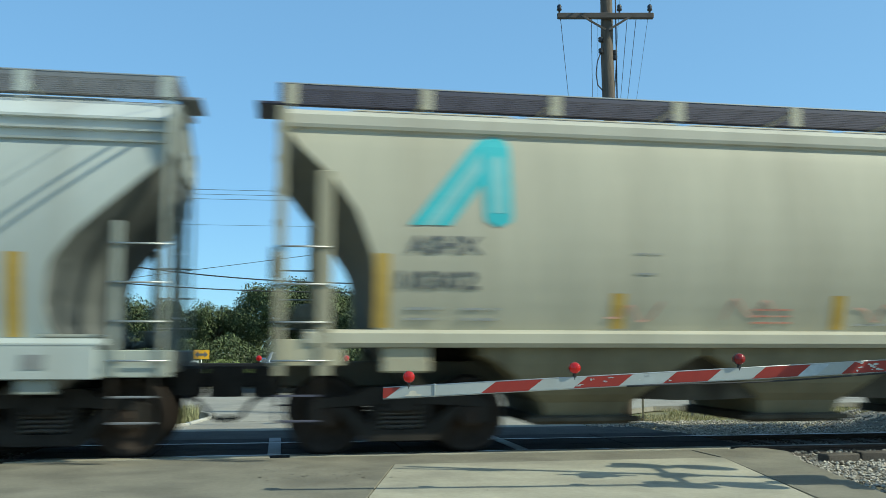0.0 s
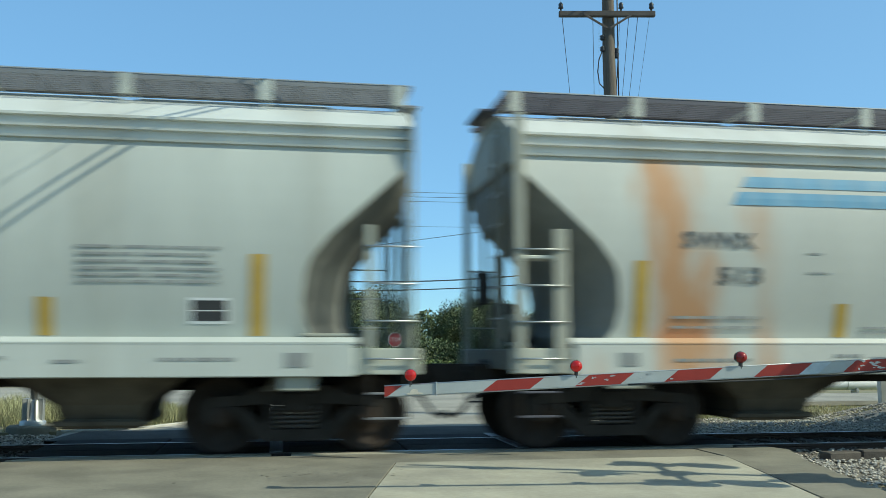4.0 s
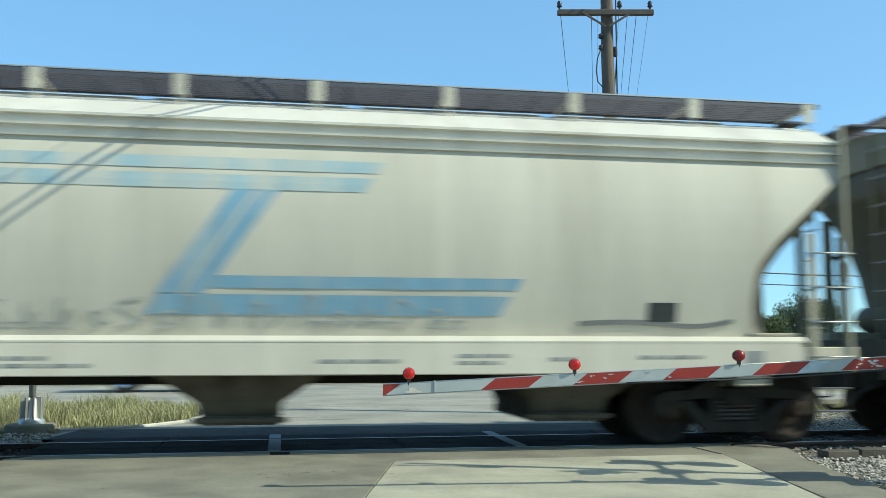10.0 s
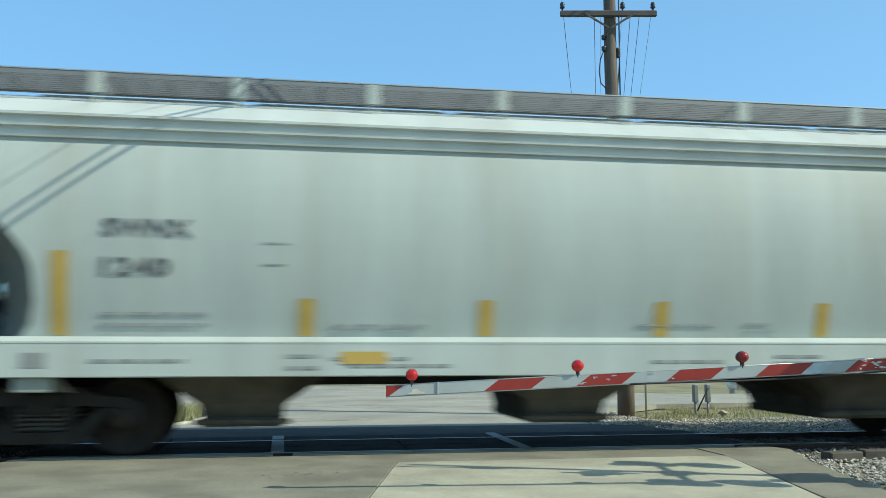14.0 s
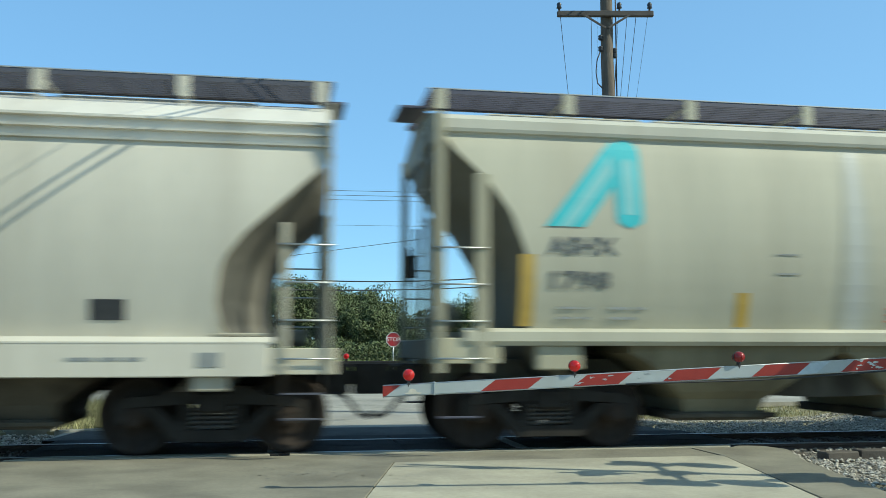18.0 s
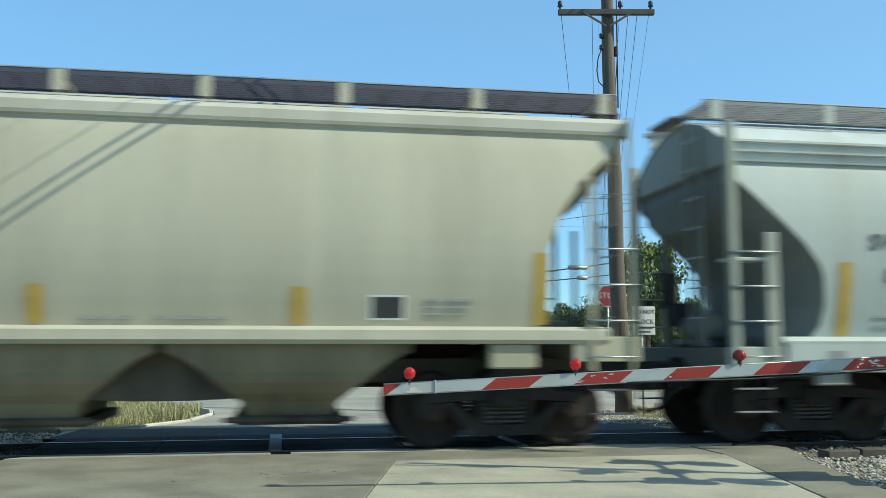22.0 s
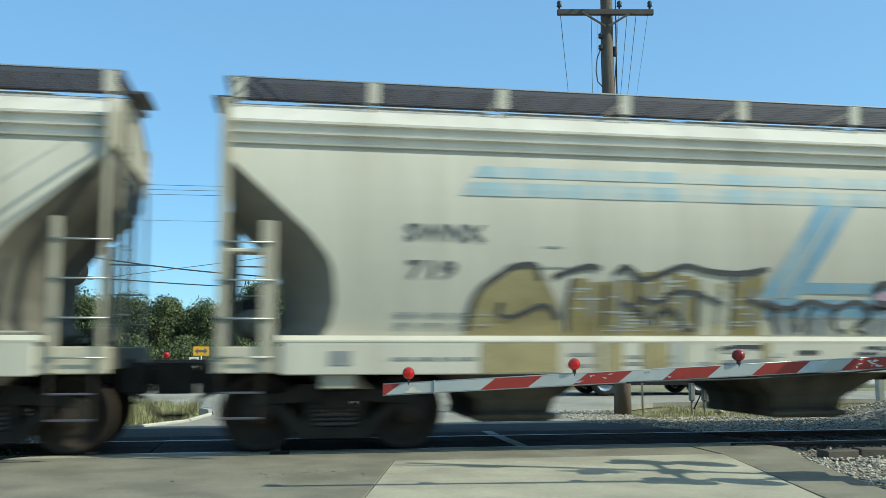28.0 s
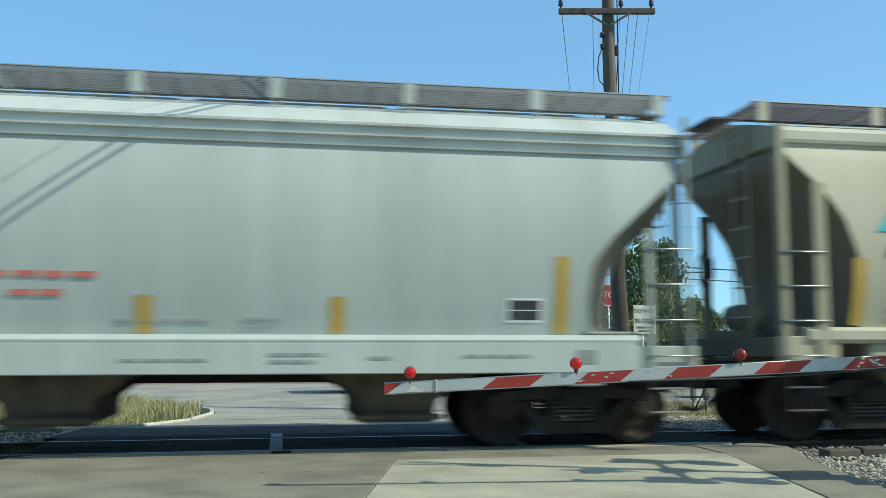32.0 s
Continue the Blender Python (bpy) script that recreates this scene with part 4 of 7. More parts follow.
    for x in (sp['truck'], L - sp['truck']):
        add_truck(car, x, spins)
    for sy in (-1, 1):
        add_ladder(car, 0.0, sy, sp, False)
        add_ladder(car, L, sy, sp, True)
    # slim ladder up the middle of each end, and a brake step on the leading one
    for xe, d in ((-0.04, -1), (L + 0.04, 1)):
        lad = new("end_ladder")
        lad.parent = car
        for y in (-0.82, -0.40):
            part("ladder_rail", Shape().bev(xe - 0.016, xe + 0.016, y - 0.02, y + 0.02, sp['sill1'] - 0.12, 4.2, 0.004), CARPAINT, lad)
        for k in range(7):
            part("rung", Shape().tube([(xe + d * 0.03, -0.84, 1.62 + 0.40 * k), (xe + d * 0.03, -0.38, 1.62 + 0.40 * k)], 0.011, 6), ALU, lad)
    if kind == 'ribbed':
        part("end_bracket", Shape().bev(L - 1.28, L - 0.66, -1.56, -1.20, 1.365, 1.41, 0.015), CARPAINT, car)
        part("brake_step", Shape().bev(-0.04, 0.44, -1.57, -1.25, 2.30, 2.345, 0.01).bev(0.0, 0.03, -1.50, -1.47, 1.9, 2.30, 0.004), CARPAINT, car, "pale brake step platform")
    # brake gear on the trailing platform
    part("brake_cylinder", Shape().lathe([(0.01, 0), (0.11, 0), (0.11, 0.32), (0.01, 0.32)], (L - 0.5, 0.45, sp['sill1'] + 0.02), 'x', 16), CARPAINT, car)
    part("air_reservoir", Shape().lathe([(0.01, -0.5), (0.14, -0.46), (0.19, -0.35), (0.19, 0.35), (0.14, 0.46), (0.01, 0.5)], (0.30, 0.0, sp['sill1'] + 0.16), 'y', 16), CARPAINT, car)
    if kind == 'ribbed':
        hb = Shape()
        hb.lathe([(0.25, -0.015), (0.28, 0.0), (0.25, 0.015), (0.22, 0.0), (0.25, -0.015)], (-0.12, 0.35, 2.05), 'x', 20)
        for k in range(4):
            a = k * math.tau / 4
            hb.tube([(-0.12, 0.35, 2.05), (-0.12, 0.35 + 0.25 * math.cos(a), 2.05 + 0.25 * math.sin(a))], 0.012, 5)
        hb.bev(-0.10, 0.06, 0.20, 0.50, 1.84, 2.28, 0.02)
        part("brake_wheel", hb, BLACKGEAR, car)
        part("brake_valve", Shape().bev(0.10, 0.42, 0.25, 0.62, 1.52, 1.86, 0.04).lathe([(0.01, 0), (0.10, 0.01), (0.10, 0.18), (0.06, 0.22), (0.01, 0.22)], (0.26, 0.1, 1.55), 'z', 14), BLACKGEAR, car, "dark brake valve casting")
        part("brake_chain_rod", Shape().tube([(-0.05, 0.35, 1.9), (0.0, 0.35, 1.45), (0.12, 0.3, 1.0)], 0.018, 6), BLACKGEAR, car)
    else:
        part("brake_wheel", Shape().lathe([(0.25, -0.015), (0.28, 0.0), (0.25, 0.015), (0.22, 0.0), (0.25, -0.015)], (-0.12, 0.35, 2.35), 'x', 20).tube([(-0.12, 0.35, 2.1), (-0.12, 0.35, 2.6)], 0.012, 5).bev(-0.10, -0.02, 0.25, 0.45, 2.2, 2.5, 0.02), BLACKGEAR, car)
    return car


# Decals lie a few mm proud of the sheet, on the camera's side of the car
def side_y(kind, z):
    return -(interp(SPEC[kind]['side'], z) + 0.0055)


def patch(car, kind, name, outline, material, lift=0.0, label=""):
    """A thin painted shape, convex in outline, on the near side sheet; it follows the sheet's curve."""
    z0, z1 = min(z for x, z in outline), max(z for x, z in outline)
    k = max(2, int((z1 - z0) / 0.07))
    rows = []
    for i in range(k + 1):
        z = z0 + (z1 - z0) * (i + (0.01 if i == 0 else -0.01 if i == k else 0)) / k
        xs = []
        for (xa, za), (xb, zb) in zip(outline, outline[1:] + outline[:1]):
            if (za - z) * (zb - z) <= 0 and za != zb:
                xs.append(xa + (xb - xa) * (z - za) / (zb - za))
        y = side_y(kind, z) - lift
        rows.append([(min(xs), y, z), (max(xs), y, z)])
    s = Shape().grid(rows, False)
    s.grid([[(x, y + 0.003, z) for x, y, z in r] for r in rows], False)
    return part(name, s, material, car, label)


def rect(car, kind, name, x0, x1, z0, z1, material, lift=0.0, label=""):
    k = max(1, int((z1 - z0) / 0.12))
    zs = [z0 + (z1 - z0) * i / k for i in range(k + 1)]
    s = Shape()
    s.grid([[(x0, side_y(kind, z) - lift, z), (x1, side_y(kind, z) - lift, z)] for z in zs], False)
    s.grid([[(x0, side_y(kind, z) - lift + 0.003, z), (x1, side_y(kind, z) - lift + 0.003, z)] for z in zs], False)
    return part(name, s, material, car, label)


def word(car, kind, text, x, z, size, material, label=""):
    """Stencilled characters that follow the curve of the side sheet."""
    ob = letters(text, size, material, car, "lettering", pose(0, 0, 0), label, 0.007, 1.15 if text.isalpha() else 1.42)
    me = ob.data = ob.data.copy()
    for v in me.vertices:
        h = z + v.co.y
        v.co = (x + v.co.x, side_y(kind, h) - 0.004 + v.co.z, h)
    return ob


def ink_lines(car, kind, x0, x1, zlist, material=None, h=0.035):
    s = Shape()
    for z in zlist:
        x = x0
        while x < x1 - 0.05:
            w = random.uniform(0.12, 0.4)
            xe = min(x + w, x1)
            s.box(x, xe, side_y(kind, z) - 0.002, side_y(kind, z) + 0.001, z - h / 2, z + h / 2)
            x = xe + random.uniform(0.04, 0.08)
    tagged(part("stencil_mark", s, material or STENCIL, car), kind="stuff")


def emblem(car, dx):
    """The sloping mark: two leaning bars with a pale filling, and a rounded upright."""
    k = 'rounded'

    def stripe(pts, m, lift, label=""):
        patch(car, k, "emblem_band", [(x + dx, z + 0.07) for x, z in pts], m, lift, label)

    stripe([(1.42, 2.62), (1.88, 2.62), (2.62, 3.60), (2.36, 3.70), (2.26, 3.66)], PALETEAL, 0.001, "pale teal filling")
    stripe([(1.42, 2.62), (1.58, 2.62), (2.40, 3.70), (2.30, 3.71), (2.20, 3.62)], TEAL, 0.004, "teal leaning stripe")
    stripe([(1.74, 2.62), (1.90, 2.62), (2.36, 3.22), (2.36, 3.40)], TEAL, 0.004)
    arc = [(2.46 + 0.18 * math.cos(a * math.pi / 10), 3.56 + 0.18 * math.sin(a * math.pi / 10)) for a in range(0, 11)]
    low = [(2.48 - 0.17 * math.cos(a * math.pi / 10), 2.74 - 0.13 * math.sin(a * math.pi / 10)) for a in range(0, 11)]
    stripe(low + arc, TEAL, 0.006, "teal rounded upright")
    stripe([(2.40, 2.78), (2.56, 2.78), (2.56, 3.44), (2.48, 3.50), (2.40, 3.44)], PALETEAL, 0.009)


def band(car, m):
    low = WORNBLUE if m is PALEBLUE else m
    """The broad blue figure of two double stripes joined by a leaning double bar."""
    k = 'ribbed'
    patch(car, k, "stripe", [(2.87, 3.245), (8.97, 3.245), (9.06, 3.385), (2.95, 3.385)], m, 0.002, "blue painted stripe")
    patch(car, k, "stripe", [(2.72, 3.015), (8.80, 3.015), (8.92, 3.185), (2.82, 3.185)], m, 0.002)
    patch(car, k, "stripe", [(6.50, 1.84), (6.74, 1.84), (7.55, 3.015), (7.31, 3.015)], low, 0.004)
    patch(car, k, "stripe", [(6.79, 1.84), (7.02, 1.84), (7.83, 3.015), (7.60, 3.015)], low, 0.004)
    patch(car, k, "stripe", [(7.04, 1.90), (10.62, 1.90), (10.70, 2.04), (7.10, 2.04)], low, 0.002)
    patch(car, k, "stripe", [(6.38, 1.60), (10.42, 1.60), (10.56, 1.83), (6.52, 1.83)], low, 0.002)


def strokes(car, kind, lines, r, material, lift=0.006):
    """Sprayed lines with rounded joints on the side sheet or, below it, on the sill."""
    for pts in lines:
        out = []
        for x, z in pts:
            out.append(Vector((x, (side_y(kind, z) if z > SPEC[kind]['sill1'] else -1.636) - lift, z)))
        left, right = [], []
        for i, p in enumerate(out):
            d = out[min(i + 1, len(out) - 1)] - out[max(i - 1, 0)]
            n = Vector((-d.z, 0, d.x)).normalized() * r * (0.7 if i in (0, len(out) - 1) else 1.0)
            left.append(p - n)
            right.append(p + n)
        part("sprayed_outline", Shape().grid([left, right], False), material, car)


def curve(pts, n=7):
    """A smooth line through a few points."""
    out = []
    for i in range(len(pts) - 1):
        p = [Vector((*pts[max(0, min(len(pts) - 1, j))], 0)) for j in (i - 1, i, i + 1, i + 2)]
        for k in range(n):
            t = k / n
            q = 0.5 * (2 * p[1] + (p[2] - p[0]) * t + (2 * p[0] - 5 * p[1] + 4 * p[2] - p[3]) * t * t + (3 * p[1] - p[0] - 3 * p[2] + p[3]) * t ** 3)
            out.append((q.x, q.y))
    return out + [pts[-1]]


def graffiti(car):
    k = 'ribbed'
    rnd = random.Random(5)

    def block(x0, x1, z0, z1, m, lift=0.002, lean=0.0, label=""):
        patch(car, k, "sprayed_letter", [(x0, z0), (x1, z0), (x1 + lean, z1), (x0 + lean, z1)], m, lift, label)

    def sill(x0, x1, m, label="", z0=0.94, z1=1.285):
        part("sill_overspray", Shape().box(x0, x1, -1.640, -1.633, z0, z1), m, car, label)

    # tan piece: one full letter, then narrower fogged ones
    patch(car, k, "sprayed_letter", [(2.78, 1.38), (4.02, 1.38), (3.92, 1.75), (3.66, 2.20), (3.30, 2.16), (2.92, 1.92)], GTAN, 0.002, "tan sprayed letter block")
    sill(2.95, 3.88, GTAN, "tan overspray on the sill")
    x = 4.02
    while x < 6.45:
        w = rnd.uniform(0.10, 0.26)
        top = 2.08 + 0.07 * math.sin(x * 4.0)
        block(x, x + w, 1.38, top, rnd.choice((GTAN, GOCHRE, GOCHRE, GCREAM)), rnd.choice((0.002, 0.003)), rnd.uniform(-0.05, 0.08))
        if rnd.random() < 0.75:
            sill(x + 0.03, x + w, rnd.choice((GTAN, GCREAM, GFOG)))
        x += w + rnd.uniform(-0.03, 0.03)
    for i in range(34):
        x, z = rnd.uniform(3.95, 6.4), rnd.uniform(1.42, 2.05)
        block(x, x + rnd.uniform(0.12, 0.35), z, z + 0.022, GFOG, 0.0045)
    heavy = [curve([(2.80, 1.42), (2.86, 1.70), (2.98, 1.93), (3.22, 2.10), (3.35, 2.18), (3.62, 2.20), (3.68, 2.02)]),
             curve([(3.22, 1.76), (3.20, 1.64), (3.34, 1.60), (3.52, 1.66), (3.72, 1.74), (3.86, 1.68), (3.92, 1.56)]),
             curve([(3.84, 2.06), (4.05, 2.14), (4.30, 2.20), (4.44, 2.17)]),
             curve([(4.62, 2.10), (4.74, 2.20), (4.86, 2.14), (4.98, 2.06), (5.2, 2.12), (5.52, 2.22), (5.85, 2.16), (6.25, 2.14), (6.62, 2.20)]),
             curve([(4.95, 1.84), (5.2, 1.80), (5.42, 1.92), (5.68, 1.90), (5.90, 1.82), (6.05, 1.78)]),
             curve([(4.72, 1.78), (4.95, 1.70), (5.06, 1.52)]),
             curve([(5.12, 1.50), (5.20, 1.66), (5.36, 1.70), (5.50, 1.58), (5.54, 1.46), (5.70, 1.46)]),
             curve([(6.32, 1.84), (6.5, 1.80), (6.7, 1.70)])]
    strokes(car, k, heavy, 0.036, GBLACK)
    lines = []
    for i in range(12):
        xa = 4.05 + i * 0.21 + rnd.uniform(-0.05, 0.05)
        z0, z1 = rnd.uniform(1.38, 1.6), rnd.uniform(1.8, 2.14)
        lines.append(curve([(xa, z0), (xa + rnd.uniform(-0.05, 0.05), (z0 + z1) / 2), (xa + rnd.uniform(-0.04, 0.06), z1)]))
    strokes(car, k, lines[::2], 0.026, GBLACK, 0.005)
    strokes(car, k, lines[1::2], 0.026, GGREY, 0.005)
    # grey piece between the two, over the blue stripe and down the sill
    for i in range(9):
        xa = 6.55 + i * 0.20
        block(xa, xa + rnd.uniform(0.10, 0.22), 1.38, rnd.uniform(1.52, 1.72), rnd.choice((GFOG, GGREY, GCREAM)), 0.006)
    for i in range(16):
        xa = rnd.uniform(5.8, 8.2)
        z = rnd.uniform(0.98, 1.24)
        sill(xa, xa + rnd.uniform(0.10, 0.40), rnd.choice((GGREY, GFOG, GBLACK)), "", z, z + rnd.uniform(0.02, 0.05))
    lines = [curve([(6.6, 1.80), (6.9, 1.72), (7.2, 1.80), (7.55, 1.74), (7.85, 1.80), (8.15, 1.72), (8.42, 1.76), (8.46, 1.62)])]
    for xa in (6.75, 7.05, 7.25, 7.6, 7.95):
        lines.append(curve([(xa, 1.74), (xa + rnd.uniform(-0.08, 0.12), 1.62), (xa + rnd.uniform(-0.12, 0.08), 1.48), (xa + rnd.uniform(0.0, 0.2), 1.42)]))
    strokes(car, k, lines, 0.034, GBLACK, 0.008)
    # pink over green piece: ground colours first
    for x0, x1, zt in ((8.12, 9.40, 2.02), (9.36, 10.28, 2.06), (10.28, 11.30, 2.05), (11.24, 11.78, 2.08), (11.76, 12.62, 1.99)):
        patch(car, k, "sprayed_letter", [(x0 + 0.24, 1.60), (x1, 1.62), (x1 + 0.02, zt), (x0 + 0.05, zt - 0.02), (x0 - 0.04, zt - 0.14)], GPINK, 0.0065, "pink sprayed letter top")
    for x0, x1, zt in ((8.52, 9.30, 1.60), (9.26, 10.30, 1.63), (10.26, 11.2, 1.66), (11.1, 11.95, 1.76), (11.9, 12.75, 1.80)):
        patch(car, k, "sprayed_letter", [(x0, 1.37), (x1, 1.37), (x1 + 0.03, zt), (x0 + 0.02, zt - 0.03)], GGREEN, 0.0085, "green sprayed letter foot")
    for x0, x1 in ((8.50, 9.32), (9.30, 10.5), (10.48, 11.1), (11.08, 12.3), (12.28, 13.0)):
        sill(x0, x1, GLIME, "light green overspray on the sill")
    for xa, za, w in ((8.70, 1.02, 0.22), (10.68, 1.0, 0.26), (11.2, 1.04, 0.26), (12.16, 1.0, 0.2)):
        part("sill_overspray", Shape().prism([(xa + w * (0.5 + 0.5 * math.cos(j * 0.524)), za + 0.10 + 0.10 * math.sin(j * 0.524)) for j in range(12)], -1.644, -1.641), GFOG, car, "pale fogged blot")
    block(9.05, 9.42, 1.43, 1.56, GFOG, 0.0105)
    block(10.98, 11.12, 1.42, 1.72, GPINK, 0.0105, -0.12)
    block(11.5, 11.78, 1.42, 1.54, GFOG, 0.0105)
    heavy = [curve([(8.10, 1.92), (8.18, 2.02), (8.6, 2.03), (9.35, 2.03)]),
             curve([(8.10, 1.80), (8.40, 1.77), (8.46, 1.70), (8.50, 1.60)]),
             curve([(8.86, 1.77), (9.30, 1.77)]),
             curve([(9.48, 2.00), (9.34, 1.84), (9.12, 1.66), (8.94, 1.48), (9.10, 1.44), (9.44, 1.45)]),
             curve([(9.56, 2.07), (9.95, 2.09), (10.32, 2.06)]),
             curve([(9.64, 1.90), (9.86, 1.87), (10.0, 1.85), (9.98, 1.66), (9.90, 1.46)]),
             curve([(10.20, 2.06), (10.28, 1.80), (10.42, 1.58), (10.58, 1.40), (10.56, 1.2), (10.48, 0.97)]),
             curve([(10.32, 2.05), (10.8, 2.04), (11.26, 2.08), (11.42, 2.12)]),
             curve([(10.82, 1.75), (11.12, 1.75), (11.02, 1.58), (11.14, 1.42), (11.12, 1.2), (11.04, 0.97)]),
             curve([(11.30, 1.98), (11.46, 2.08), (11.66, 2.04), (11.84, 1.88), (11.92, 1.68), (11.80, 1.54), (11.52, 1.48), (11.36, 1.52)]),
             curve([(11.44, 1.80), (11.52, 1.88), (11.64, 1.82), (11.60, 1.70), (11.46, 1.70), (11.44, 1.80)]),
             curve([(11.82, 2.12), (12.02, 2.03), (12.3, 2.00), (12.66, 2.00), (12.72, 1.86), (12.64, 1.70), (12.44, 1.62)]),
             curve([(12.44, 1.52), (12.70, 1.60), (12.98, 1.66), (13.12, 1.58), (12.98, 1.46)]),
             curve([(9.64, 1.27), (9.72, 1.1), (9.78, 0.97)]), curve([(12.44, 1.50), (12.56, 1.3), (12.60, 1.1), (12.52, 0.97)]),
             curve([(8.55, 1.26), (8.62, 1.1), (8.78, 0.98)]), curve([(9.05, 1.0), (9.2, 1.2), (9.42, 1.26)]), curve([(10.05, 0.98), (10.18, 1.12), (10.40, 1.24)]),
             curve([(11.35, 1.24), (11.62, 1.14), (11.90, 1.16), (12.15, 1.26)]), curve([(11.52, 0.99), (11.70, 1.06), (11.92, 1.0)]), curve([(12.72, 1.25), (12.86, 1.12), (12.80, 0.98)])]
    strokes(car, k, heavy, 0.048, GBLACK, 0.0125)
    patch(car, k, "sprayed_letter", [(12.7, 1.95), (13.3, 1.95), (13.3, 2.3), (12.75, 2.3)], GFAINT, 0.001, "faint green fogged patch")


SAGE = (0.47, 0.497, 0.455, 1)
GREEN_GREY, CREAM, BEIGE = (0.43, 0.468, 0.44, 1), (0.565, 0.53, 0.44, 1), (0.455, 0.432, 0.335, 1)
# kind, leading post at the start, colour, mark, its x, number, its x, striped figure, extra
TRAIN = [
    ('ribbed', -32.36, GREEN_GREY, "", 0, "", 0, None, "bars"),
    ('ribbed', -16.19, GREEN_GREY, "SWNX", 2.4, "", 0, None, "bars"),
    ('rounded', -0.02, BEIGE, "ASHX", 1.89, "10302", 1.79, None, "tags"),
    ('ribbed', 14.86, SAGE, "SWNX", 2.13, "457", 1.9, None, "bars smudges sticker"),
    ('ribbed', 31.04, (0.50, 0.51, 0.46, 1), "SWNX", 2.52, "513", 2.82, BLUE, "rust bars"),
    ('rounded', 47.21, BEIGE, "ASHX", 1.71, "1155", 1.66, None, "streak"),
    ('ribbed', 62.09, CREAM, "SWNX", 2.23, "565", 2.08, PALEBLUE, "scribble"),
    ('rounded', 78.27, BEIGE, "ASHX", 1.82, "1206", 1.75, None, "brown"),
    ('ribbed', 93.14, GREEN_GREY, "SWNX", 2.44, "1240", 2.3, None, "bars sticker"),
    ('ribbed', 109.32, CREAM, "SWNX", 2.5, "263", 2.39, BLUE, "sticker"),
    ('rounded', 125.50, BEIGE, "ASHX", 1.73, "1798", 1.68, None, "streak"),
    ('rounded', 140.37, BEIGE, "ASHX", 1.66, "1400", 1.57, None, "scribble"),
    ('ribbed', 155.25, GREEN_GREY, "SWNX", 2.32, "814", 2.37, None, "bars red"),
    ('ribbed', 171.42, CREAM, "SWNX", 2.4, "", 0, BLUE, "sticker"),
    ('ribbed', 187.60, CREAM, "SWNX", 2.53, "719", 2.38, PALEBLUE, "graffiti"),
    ('ribbed', 203.78, GREEN_GREY, "SWNX", 2.33, "1160", 2.27, None, "bars red"),
    ('rounded', 219.95, BEIGE, "ASHX", 1.85, "", 0, None, ""),
    ('ribbed', 234.83, GREEN_GREY, "SWNX", 2.4, "", 0, None, "bars"),
]


def gone(t):
    """How far the slowing train has run after t seconds."""
    return 7.10236 * t - 0.00562711 * t ** 2 - 0.000614284 * t ** 3 + 0.0000118472 * t ** 4


